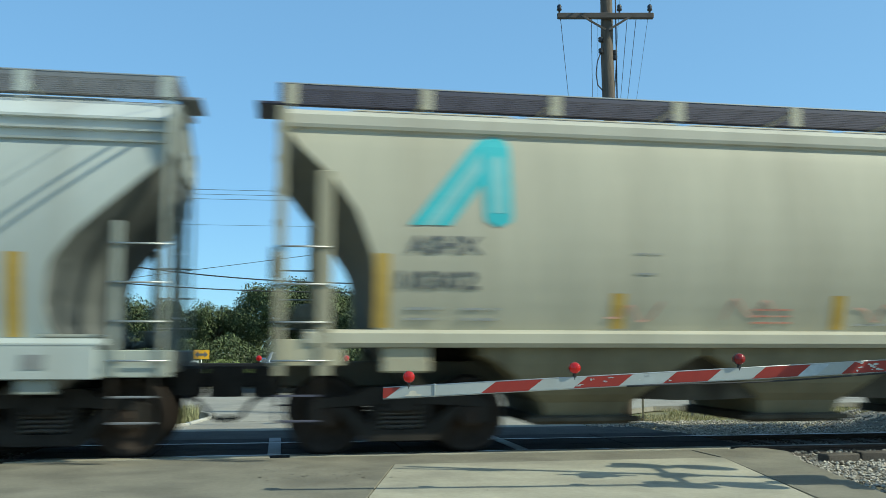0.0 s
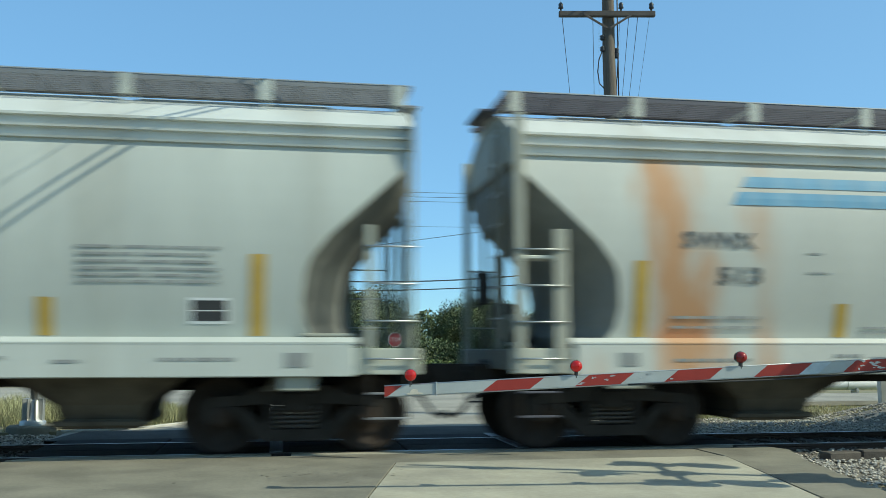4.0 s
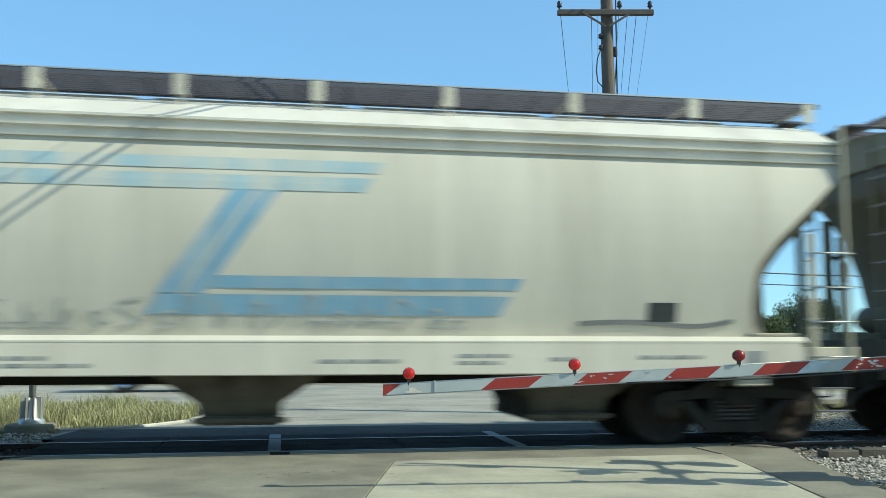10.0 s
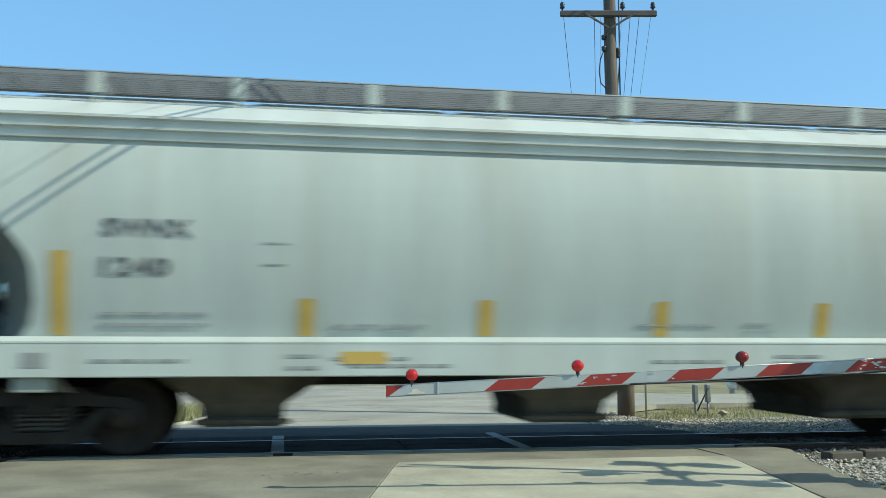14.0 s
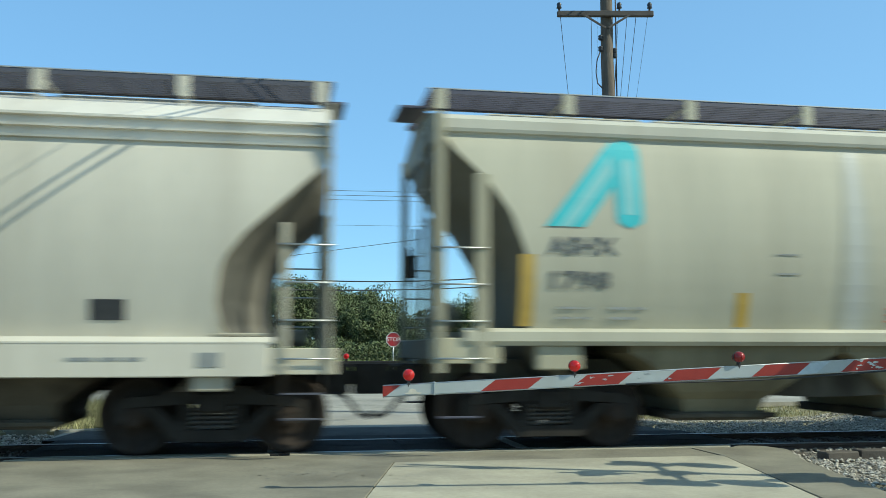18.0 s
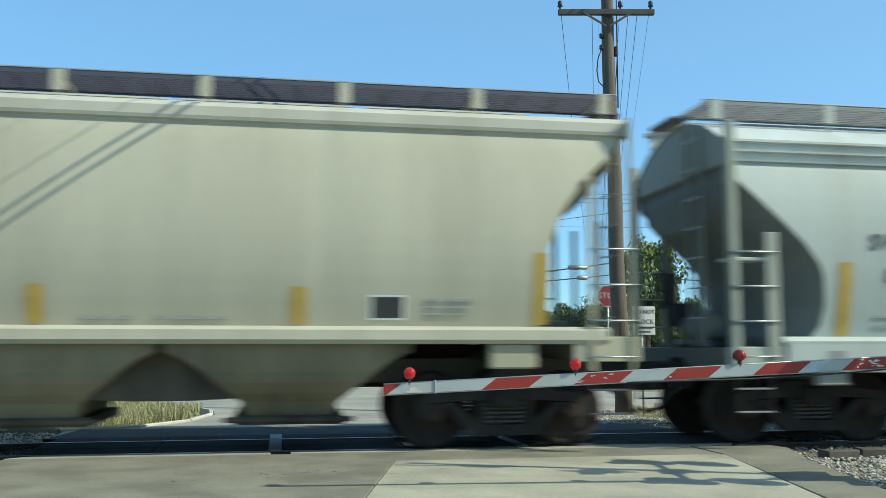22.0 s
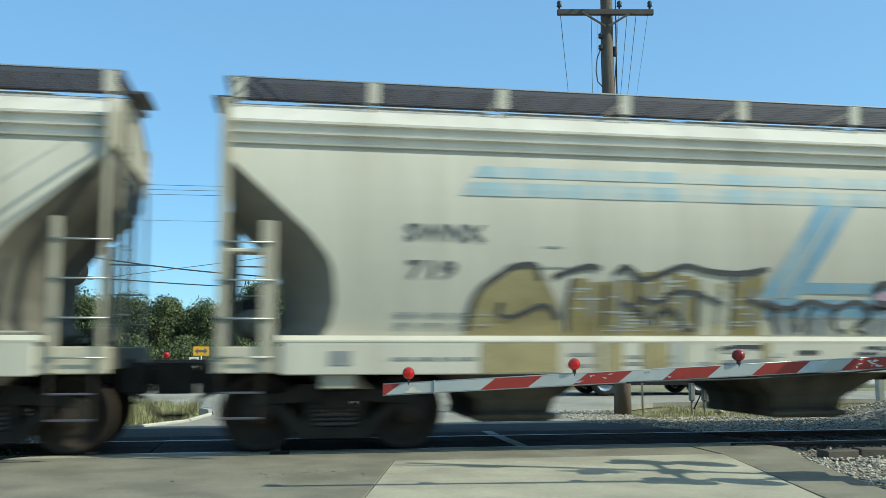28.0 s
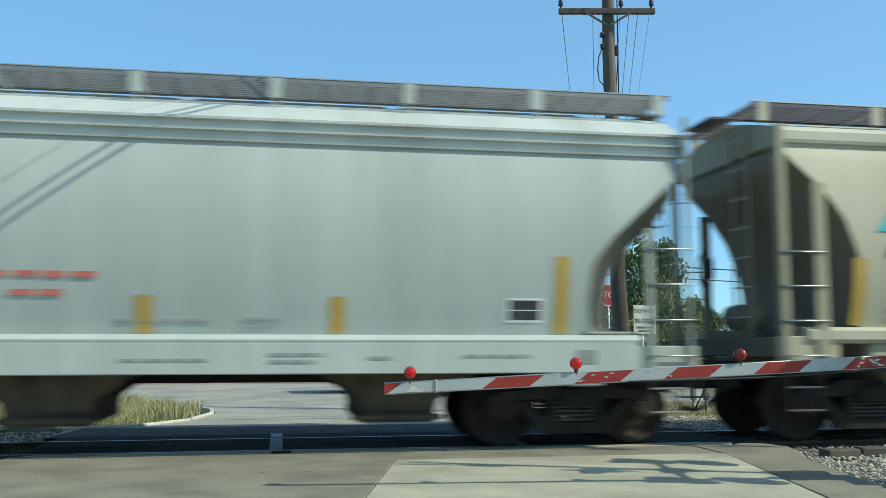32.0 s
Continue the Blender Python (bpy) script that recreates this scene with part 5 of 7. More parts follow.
def decorate(car, kind, mark, mx, number, nx, figure, extra, L):
    if kind == 'ribbed':
        if mark:
            word(car, kind, mark, mx, 2.555, 0.275, INK, "dark stencilled letters")
        if number:
            word(car, kind, number, nx, 2.125, 0.285, INK, "dark stencilled digits")
        ink_lines(car, kind, 1.95, 3.1, (1.62, 1.50))
        ink_lines(car, kind, 3.72, 4.0, (2.42, 2.18), h=0.02)
        ink_lines(car, kind, 4.5, 5.6, (1.50, 1.44), h=0.025)
        ink_lines(car, kind, 8.2, 9.2, (1.52,), h=0.03)
        ink_lines(car, kind, 9.6, 10.0, (1.54, 1.46), h=0.03)
        px = 12.28 if figure else 11.48 if number == "814" else 12.42 if number == "457" else 12.68
        rect(car, kind, "placard", px, px + 0.38, 1.545, 1.775, PLACARD, 0.002, "black consolidated stencil panel")
        if figure is None:
            rect(car, kind, "placard_border", px - 0.03, px + 0.41, 1.515, 1.805, WHITEINK, 0.0)
        if number == "457":
            ink_lines(car, kind, 11.2, 12.7, (2.36, 2.28, 2.20, 2.12, 2.05, 1.98), h=0.03)
        # writing along the sill
        s = Shape()
        for a, b, z in ((1.9, 2.9, 1.10), (4.0, 4.35, 1.15), (4.0, 4.35, 1.02), (4.5, 5.4, 1.12), (4.7, 5.9, 1.04), (8.3, 9.2, 1.08), (9.9, 10.5, 1.14), (9.9, 10.4, 1.06), (11.0, 11.3, 1.10), (12.1, 12.9, 1.12)):
            x = a
            while x < b:
                e = min(b, x + random.uniform(0.1, 0.3))
                s.box(x, e, -1.637, -1.632, z - 0.018, z + 0.018)
                x = e + 0.05
        s.box(1.2, 1.44, -1.637, -1.632, 1.03, 1.19)
        s.box(L - 1.44, L - 1.2, -1.637, -1.632, 1.03, 1.19)
        tagged(part("sill_stencil", s, STENCIL, car), kind="stuff")
        if "bars" in extra or "rust" in extra:
            for x in (1.44, 13.05 if number == "457" else L - 1.67):
                rect(car, kind, "reflective_strip", x, x + 0.18, 1.38, 2.30, YELLOW, 0.003, "upright yellow reflective strip")
            for x in (3.8, 5.35, 7.43, 9.45, 10.77) if number == "457" else (4.12, 6.22, 8.42, 10.56):
                rect(car, kind, "reflective_strip", x, x + 0.18, 1.38, 1.80, YELLOW, 0.003)
        if "red" in extra:
            ink_lines(car, kind, 6.85, 8.0, (2.02,), REDINK, 0.07)
            ink_lines(car, kind, 7.1, 7.7, (1.82,), REDINK, 0.07)
        if figure is not None:
            band(car, figure)
        if "sticker" in extra:
            for x in {"457": (4.3, 9.2), "263": (3.15,)}.get(number, (4.6,)):
                part("sill_sticker", Shape().box(x, x + 0.52, -1.640, -1.633, 1.06, 1.20), YELLOW, car, "yellow rectangular sill sticker")
        if number == "263":
            ink_lines(car, kind, 1.0, 1.38, (2.86, 2.78, 2.70, 2.62), RUSTINK, 0.035)
        if "graffiti" in extra:
            graffiti(car)
    else:
        emblem(car, {"10302": 0.06, "1206": 0.03, "1400": -0.20, "1155": -0.15, "1798": -0.14}.get(number, -0.12))
        word(car, kind, mark, mx, 2.45, 0.29, INK, "dark stencilled letters")
        if number:
            word(car, kind, number, nx, 2.04, 0.29, INK, "dark stencilled digits")
        ink_lines(car, kind, 1.45, 1.85, (1.72, 1.60), h=0.03)
        ink_lines(car, kind, 2.1, 2.55, (1.72, 1.60), h=0.03)
        ink_lines(car, kind, 4.25, 4.55, (2.40, 2.16), h=0.02)
        ink_lines(car, kind, 7.2, 7.8, (1.56,), h=0.03)
        ink_lines(car, kind, 8.0, 8.8, (1.56,), h=0.03)
        px = 10.20 + {"10302": 0.42, "1206": 0.43, "1400": 0.22, "1798": 0.13, "1155": 0.31}.get(number, 0.2)
        ink_lines(car, kind, px + 0.62, px + 1.2, (1.78, 1.70, 1.62), h=0.03)
        rect(car, kind, "placard", px, px + 0.36, 1.57, 1.81, PLACARD, 0.002, "black consolidated stencil panel")
        rect(car, kind, "placard_border", px - 0.03, px + 0.39, 1.545, 1.835, WHITEINK, 0.0)
        slip = {"10302": 0.29, "1155": 0.13}.get(number, 0.07)
        for x in (0.93 + slip * 0.5, L - 1.2):
            rect(car, kind, "reflective_strip", x, x + 0.18, 1.50, 2.35, YELLOW, 0.003, "upright yellow reflective strip")
        for x in (3.66 + slip, 6.58 + slip, 9.42 + slip):
            rect(car, kind, "reflective_strip", x, x + 0.18, 1.50, 1.92, YELLOW, 0.003)
        if "streak" in extra:
            for x0, x1, x2, x3, m, lift in ((5.08, 5.66, 5.52, 5.24, PALESTREAK, 0.0), (5.16, 5.56, 5.48, 5.30, PALESTREAK2, 0.0015), (5.24, 5.46, 5.44, 5.35, PALESTREAK3, 0.003)):
                patch(car, kind, "wash_streak", [(x0, 1.46), (x1, 1.46), (x1 - 0.06, 2.4), (x2, 3.76), (x3, 3.76), (x0 + 0.05, 2.4)], m, lift, "pale washed vertical streak")
        ink_lines(car, kind, 5.8, 6.3, (1.74, 1.66, 1.58), RUSTINK, 0.022)
    rnd = random.Random(3 + len(number) + int(mx * 100))
    if "smudges" in extra:
        # faint upright scrawls
        for xa in (4.0, 4.25, 4.9, 5.15, 6.1, 6.4):
            strokes(car, kind, [curve([(xa, 1.9), (xa + rnd.uniform(-0.1, 0.1), 1.75), (xa + rnd.uniform(-0.05, 0.15), 1.6), (xa + 0.12, 1.52)])], 0.016, SMUDGE)
            strokes(car, kind, [curve([(xa - 0.1, 1.88), (xa + 0.08, 1.92), (xa + 0.2, 1.86)])], 0.014, SMUDGE)
    if "tags" in extra:
        for xa in (3.9, 5.4, 7.2, 8.4):
            strokes(car, kind, [curve([(xa + 0.14 * i, 1.66 + 0.12 * math.sin(i * 2.1 + xa) + 0.1 * rnd.random()) for i in range(6)])], 0.012, FADEDRED)
    if "scribble" in extra:
        # a run of scrawled letters: loops and tails
        x, end, r, m = (2.0, 9.6, 0.013, SMUDGE) if kind == 'ribbed' else (2.72, 3.75, 0.024, INK)
        z0 = 1.45 if kind == 'ribbed' else 1.72
        while x < end:
            w = rnd.uniform(0.16, 0.34)
            h = rnd.uniform(0.18, 0.36) * (1.0 if kind == 'ribbed' else 0.7)
            form = rnd.choice(([(0, 0), (0.3, 1), (0.7, 0.9), (0.5, 0.4), (1, 0)], [(0, 0.6), (0.5, 1), (1, 0.6), (0.5, 0.1), (0.1, 0.4)], [(0.1, 1), (0, 0), (0.6, 0.6), (1, 0)], [(0.9, 1), (0.1, 0.8), (0.9, 0.3), (0, 0)]))
            strokes(car, kind, [curve([(x + w * a, z0 + h * b) for a, b in form])], r, m)
            x += w + rnd.uniform(0.0, 0.18 if kind == 'ribbed' else 0.02)
        if kind == 'ribbed':
            strokes(car, kind, [curve([(11.4, 1.52), (12.1, 1.54), (12.9, 1.49), (13.4, 1.56)])], 0.03, INK)


HOPPERS = []
MODEL = {}
for row in TRAIN:
    kind = row[0]
    if kind not in MODEL:
        car = MODEL[kind] = build_hopper(kind)
    else:
        car = copy_thing(MODEL[kind], pose(0, 0, 0))
    HOPPERS.append((car, *row))
# tone per part: below 1 paints in shade and grime, above 1 lightens
SHADE_TONE = {"end_slope_sheet": 0.40, "roof": 1.12, "hopper_bay": 0.26, "bay_web": 0.22, "centre_sill": 0.25, "bolster_gusset": 0.8, "jacking_pad": 0.7, "air_reservoir": 0.4, "brake_cylinder": 0.4, "end_brace": 0.35, "ladder_post": 0.70, "end_plate": 0.62, "end_platform": 0.30, "platform_side": 0.9, "end_bracket": 0.6, "edge_flange": 0.8, "ladder_rail": 0.5}
GRATING = {SAGE: (0.20, 0.205, 0.215, 1), GREEN_GREY: (0.20, 0.205, 0.215, 1), BEIGE: (0.075, 0.075, 0.105, 1)}
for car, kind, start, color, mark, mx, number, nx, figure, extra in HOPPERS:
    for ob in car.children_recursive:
        k = SHADE_TONE.get(ob.name.split(".")[0], 1.0)
        if ob.name.split(".")[0] in ("grating", "crossover_board", "stirrup_step"):
            ob.color = GRATING.get(color, (0.085, 0.085, 0.105, 1))
            continue
        # shade on the slope sheets is painted in, deepest at the trailing end
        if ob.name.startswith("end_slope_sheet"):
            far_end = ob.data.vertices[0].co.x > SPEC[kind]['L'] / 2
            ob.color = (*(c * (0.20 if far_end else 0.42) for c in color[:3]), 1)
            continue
        # the shade on undersides and ends, with some road grime, is painted warm brown-grey
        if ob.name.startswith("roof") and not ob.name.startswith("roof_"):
            # roofs are lighter and greyer than the sides
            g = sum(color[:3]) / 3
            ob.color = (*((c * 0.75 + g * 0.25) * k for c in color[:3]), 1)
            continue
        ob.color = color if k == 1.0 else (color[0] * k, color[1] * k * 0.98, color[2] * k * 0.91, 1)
        if "rust" in extra and ob.name.split(".")[0] in ("side_sheet", "roof", "side_sill"):
            ob.material_slots[0].link = 'OBJECT'
            ob.material_slots[0].material = RUSTPAINT
    tint = "grey-green" if color == GREEN_GREY or number == "457" else ("beige" if kind == 'rounded' else "cream")
    what = "rust streaks and blue stripes" if "rust" in extra else "sprayed graffiti" if "graffiti" in extra else "a teal emblem" if kind == 'rounded' else "broad blue stripes" if figure else "yellow reflective strips"
    tagged(car, tint + (" ribbed-roof" if kind == 'ribbed' else " round-sided") + " covered hopper with " + what, "railway car", "cars of the freight train")
for car, kind, start, color, mark, mx, number, nx, figure, extra in HOPPERS:
    decorate(car, kind, mark, mx, number, nx, figure, extra, SPEC[kind]['L'])
    car.matrix_basis = pose(start, 0, 0)


# ---- crossing gate on the near side ----
MAST_X, MAST_Y = 6.55, -4.45
gate = thing("crossing_gate", "lowered red and white striped gate arm with red lamps", "crossing gate")
ARM0, ARM1 = Vector((0.84, -4.08, 0.86)), Vector((6.45, -4.62, 1.145))
arm_dir = (ARM1 - ARM0).normalized()
arm_m = Matrix.Translation(ARM0) @ Matrix(((arm_dir.x, -arm_dir.y, 0, 0), (arm_dir.y, arm_dir.x, 0, 0), (arm_dir.z, 0, 1, 0), (0, 0, 0, 1)))


def arm_h(u):
    return 0.044 + 0.0012 * u


arm_len = (ARM1 - ARM0).length
edges = [(0.045, 0.07, GATERED, 0), (0.07, 0.49, GATEWHITE, 0), (0.49, 0.90, GATEWHITE, 1), (0.90, 1.32, GATERED, 1), (1.32, 1.72, GATEWHITE, 1), (1.72, 2.13, GATERED, 1), (2.13, 2.53, GATEWHITE, 1), (2.53, 2.94, GATERED, 1), (2.94, 3.35, GATEWHITE, 1), (3.35, 3.77, GATERED, 1),
         (3.77, 3.95, GATEWORN, 1), (3.95, 4.18, GATEWHITE, 1), (4.18, 4.60, GATERED, 1), (4.60, arm_len, GATEWHITE, 1)]
for a, b, m, tilt in edges:
    ha, hb = arm_h(a), arm_h(b)
    sa = 0.0 if a in (0.045, 0.49) else 0.13
    sb = 0.0 if b in (0.49, arm_len) else 0.13
    pts = [(a, -ha), (b, -hb), (min(b + sb, arm_len), hb), (a + sa, ha)]
    s = Shape().prism(pts, -0.02, 0.02)
    for v in range(len(s.v)):
        s.v[v] = tuple(arm_m @ Vector(s.v[v]))
    part("arm_stripe", s, m, gate, {"red_gate_sheeting": "red reflective stripe", "white_gate_sheeting": "white reflective stripe"}.get(m.name, "scuffed bare stripe"))
rim = Shape()
for z in (-1, 1):
    rim.tube([arm_m @ Vector((u, -0.012, z * (arm_h(u) + 0.004))) for u in (0.045, 1.5, 3.0, arm_len)], 0.006, 5)
part("arm_rim", rim, ALU, gate, "bare metal edge trim")
part("arm_tip_plate", Shape().bev(0.49, 0.50, -0.03, 0.03, -0.06, 0.06, 0.002, 0, arm_m), ALU, gate)
scuff = Shape()
rnd = random.Random(8)
for k in range(26):
    u = rnd.choice((rnd.uniform(1.75, 2.1), rnd.uniform(2.2, 2.6), rnd.uniform(4.3, 4.55)))
    h = rnd.uniform(-0.03, 0.045)
    sl, sh = rnd.uniform(0.008, 0.035), rnd.uniform(0.004, 0.012)
    scuff.add([arm_m @ Vector((u + sl * rnd.uniform(0.4, 1.2) * math.cos(j * 0.785), -0.0225, h + sh * rnd.uniform(0.4, 1.3) * math.sin(j * 0.785))) for j in range(8)], [tuple(range(8))])
tagged(part("scuff_mark", scuff, ALU, gate, "scraped bare patches"), kind="stuff")
# warm glint on the reflective sheeting, painted as a cream patch
part("worn_patch", Shape().prism([(0.24, -0.030), (0.37, -0.032), (0.385, -0.020), (0.34, -0.010), (0.33, 0.010), (0.30, 0.018), (0.275, 0.008), (0.265, -0.014), (0.235, -0.020)], -0.0245, -0.0205), GLINTTIP, gate, "cream patch painted as a glint near the tip", arm_m)
ARM_LAMPS = []
for u, lit in ((0.27, True), (1.74, True), (3.24, False)):
    lamp = new("arm_lamp")
    lamp.parent = gate
    lamp.matrix_basis = Matrix.Translation(arm_m @ Vector((u, 0, arm_h(u))))
    part("lens", Shape().lathe([(0.005, -0.062), (0.028, -0.058), (0.044, -0.042), (0.050, -0.02), (0.050, 0.02), (0.044, 0.042), (0.028, 0.058), (0.005, 0.062)], (0, 0, 0.085), 'y', 18), REDGLOW if lit else REDLENS, lamp, "glowing red lens" if lit else "dark red lens")
    part("lamp_bracket", Shape().bev(-0.012, 0.012, -0.02, 0.02, -0.02, 0.045, 0.003).lathe([(0.051, -0.012), (0.054, 0), (0.051, 0.012)], (0, 0, 0.085), 'y', 18), SIGBLACK, lamp)
part("arm_cable", Shape().tube([arm_m @ Vector((u, -0.03, -arm_h(u) - 0.02 - 0.012 * math.sin(u * 2.2))) for u in [2.2 + 0.2 * k for k in range(17)]], 0.008, 5), BLACKGEAR, gate)
part("gate_mechanism", Shape().bev(MAST_X - 0.25, MAST_X + 0.28, MAST_Y - 0.30, MAST_Y + 0.22, 0.72, 1.45, 0.03), ALU, gate)
part("arm_clamp", Shape().bev(MAST_X - 0.55, MAST_X - 0.05, MAST_Y - 0.26, MAST_Y - 0.08, 1.06, 1.30, 0.02), SIGBLACK, gate)


def flasher(parent, name, c, yaw, lit, material=REDGLOW, hood=True):
    """A round crossing lamp: black background disc, hood, lens and housing, facing -y at yaw 0."""
    f = new(name)
    f.parent = parent
    f.matrix_basis = pose(c[0], c[1], c[2], 0, 0, yaw)
    part("background_disc", Shape().lathe([(0.10, 0.0), (0.25, 0.0), (0.255, 0.008), (0.25, 0.016), (0.10, 0.016)], (0, 0, 0), 'y', 28), SIGBLACK, f)
    part("lens", Shape().lathe([(0.005, -0.035), (0.06, -0.030), (0.11, -0.01), (0.115, 0.01)], (0, 0, 0), 'y', 20), material if lit else REDLENS, f, "round red lens")
    s = Shape()
    rows = []
    for y in (-0.26, 0.0):
        rows.append([(0.135 * math.cos(math.radians(a)), y * (1 if 20 < a < 160 else 0.55), 0.135 * math.sin(math.radians(a))) for a in range(-40, 221, 20)])
    s.grid(rows)
    part("hood", s, SIGBLACK, f)
    part("housing", Shape().lathe([(0.13, 0.012), (0.125, 0.08), (0.09, 0.15), (0.005, 0.17)], (0, 0, 0), 'y', 18), ALU, f, "grey rounded lamp housing")
    return f


def signal_mast(x, y, face, label, CB=0.0, CY=-0.08):
    sg = thing("crossing_signal", label, "crossing signal", pose(x, y, 0, 0, 0, face))
    part("mast", Shape().tube([(0, 0, 0.1), (0, 0, 4.45)], 0.055, 14), ALU, sg, "galvanised tubular mast")
    part("mast_cap", Shape().lathe([(0.06, 4.44), (0.05, 4.50), (0.005, 4.53)], (0, 0, 0), 'z', 14), ALU, sg)
    part("base_casting", Shape().lathe([(0.20, 0.02), (0.20, 0.10), (0.12, 0.14), (0.09, 0.42), (0.07, 0.44)], (0, 0, 0), 'z', 16), ALU, sg)
    part("foundation", Shape().lathe([(0.01, 0.04), (0.36, 0.04), (0.385, 0.015), (0.385, -0.3)], (0, 0, 0), 'z', 28), CONCRETE2, sg)
    for k in range(8):
        part("base_fin", Shape().bev(0.07, 0.17, -0.012, 0.012, 0.10, 0.46, 0.004, 0, pose(0, 0, 0, 0, 0, k * 45 + 20)), ALU, sg)
    for s_ in (-1, 1):
        part("crossbuck_blade", Shape().bev(-0.55, 0.55, -0.012, 0.012, -0.115, 0.115, 0.01, 0, pose(CB, CY - 0.013 * s_, 3.92, 0, s_ * 45, 0)), SIGNBACK, sg, "grey back of a crossbuck blade")
    return sg


near_signal = signal_mast(MAST_X, MAST_Y, -8, "grey near-side crossing mast with crossbuck and black lamps")
part("lamp_crossarm", Shape().tube([(-0.42, -0.02, 2.62), (0.42, -0.02, 2.62)], 0.03, 8).tube([(0.0, -0.75, 2.35), (0.0, 0.75, 2.35)], 0.03, 8), SIGBLACK, near_signal)
for c, yaw in (((-0.40, -0.12, 2.62), 0), ((0.40, -0.12, 2.62), 0), ((-0.1, 0.72, 2.35), -70), ((-0.1, -0.72, 2.35), -70), ((0.1, 0.66, 2.0), 110), ((0.1, -0.66, 2.0), 110)):
    flasher(near_signal, "flasher", c, yaw, False)

far_signal = signal_mast(-3.86, 3.55, 4, "galvanised far-side crossing mast with crossbuck and flashing lamps", 0.10, 0.085)
part("lamp_crossarm", Shape().tube([(-0.42, -0.04, 2.56), (0.42, -0.04, 2.56)], 0.032, 8).bev(-0.10, 0.10, -0.1, 0.06, 2.48, 2.66, 0.02), SIGBLACK, far_signal)
part("side_bracket", Shape().tube([(0, 0, 3.0), (0.30, -0.05, 2.92), (0.36, -0.05, 3.0), (0.36, -0.05, 3.30)], 0.03, 8).tube([(0, 0, 3.46), (-0.45, 0.05, 3.46)], 0.03, 8), ALU, far_signal)
for c, yaw, lit in (((0.30, -0.12, 2.50), 6, False), ((-0.56, -0.12, 2.52), 6, True), ((0.50, 0.12, 2.48), 205, False), ((-0.25, 0.16, 2.46), 200, False), ((0.46, -0.02, 2.99), 125, False), ((0.60, 0.10, 2.92), 205, False), ((-0.17, 0.02, 3.32), 118, False), ((-0.44, 0.10, 3.42), 165, False)):
    flasher(far_signal, "flasher", c, yaw, lit)
part("gate_mechanism", Shape().bev(-0.28, 0.24, -0.02, 0.5, 0.72, 1.42, 0.03).bev(-0.7, -0.28, 0.1, 0.3, 0.95, 1.12, 0.02), ALU, far_signal, "grey cast gate mechanism box")

far_gate = thing("far_gate_arm", "lowered crossing gate arm seen from behind with red lamps", "crossing gate")
part("arm_bar", Shape().bev(-3.7, 2.3, 4.02, 4.06, 0.93, 1.03, 0.008), SIGBLACK, far_gate, "dark back of the gate arm")
for x in (-1.88, -0.36, 1.13):
    lamp = new("arm_lamp")
    lamp.parent = far_gate
    lamp.matrix_basis = pose(x, 4.04, 1.03)
    part("lens", Shape().lathe([(0.005, -0.06), (0.038, -0.05), (0.05, -0.02), (0.05, 0.02), (0.038, 0.05), (0.005, 0.06)], (0, 0, 0.08), 'y', 16), REDGLOW, lamp, "glowing red lens")
    part("lamp_bracket", Shape().bev(-0.012, 0.012, -0.02, 0.02, 0.0, 0.04, 0.003), SIGBLACK, lamp)
part("arm_pivot", Shape().bev(-4.1, -3.6, 3.98, 4.12, 0.9, 1.08, 0.02), ALU, far_gate)


# ---- utility pole, wires and signs ----
pole = thing("utility_pole", "weathered brown wooden utility pole with one crossarm", "utility pole")
P0, P1 = Vector((6.46, 4.85, -0.15)), Vector((6.245, 4.85, 9.4))
part("pole_shaft", Shape().tube([P0.lerp(P1, k / 12) + Vector((0.02 * math.sin(k * 1.3), 0, 0)) for k in range(13)], [0.165 - 0.055 * k / 12 for k in range(13)], 18), POLEWOOD, pole)
WIRE_DIR = Vector((0.33, 0.944, 0)).normalized()
ACROSS = Vector((0.985, -0.171, 0)).normalized()
ZC = 7.82
AC = P0.lerp(P1, (ZC + 0.15) / 9.55)
arm_off = AC - WIRE_DIR * 0.17
ca = Matrix.Translation(arm_off) @ Matrix(((ACROSS.x, -ACROSS.y, 0, 0), (ACROSS.y, ACROSS.x, 0, 0), (0, 0, 1, 0), (0, 0, 0, 1)))
part("crossarm", Shape().bev(-0.97, 0.93, -0.05, 0.05, -0.055, 0.055, 0.01, 0, ca), ARMWOOD, pole)
for sx in (-1, 1):
    part("arm_brace", Shape().bev(-0.27, 0.27, -0.012, 0.012, -0.02, 0.02, 0.004, 0, ca @ pose(sx * 0.26, -0.06, -0.16, 0, -sx * 32, 0)), ARMWOOD, pole)
PINS = (-0.93, 0.26, 0.86)
for u in PINS:
    part("insulator", Shape().lathe([(0.015, 0.05), (0.02, 0.10), (0.055, 0.12), (0.04, 0.16), (0.05, 0.19), (0.03, 0.23), (0.005, 0.24)], ca @ Vector((u, 0, 0)), 'z', 12), PORCELAIN, pole)
for dz, sx in ((-0.70, 1), (-0.80, 1), (-0.68, -1), (-0.45, -1)):
    part("spool_insulator", Shape().lathe([(0.03, -0.05), (0.055, -0.02), (0.03, 0.0), (0.055, 0.02), (0.03, 0.05)], AC + Vector((sx * 0.145, -0.05, dz)), 'z', 10), PORCELAIN, pole)
part("drop_loop", Shape().tube([AC + Vector((-0.14, -0.05, -0.70)), AC + Vector((-0.22, -0.05, -0.9)), AC + Vector((-0.25, -0.05, -1.15)), AC + Vector((-0.22, -0.05, -1.38)), AC + Vector((-0.12, -0.05, -1.48))], 0.012, 6), WIRE, pole)
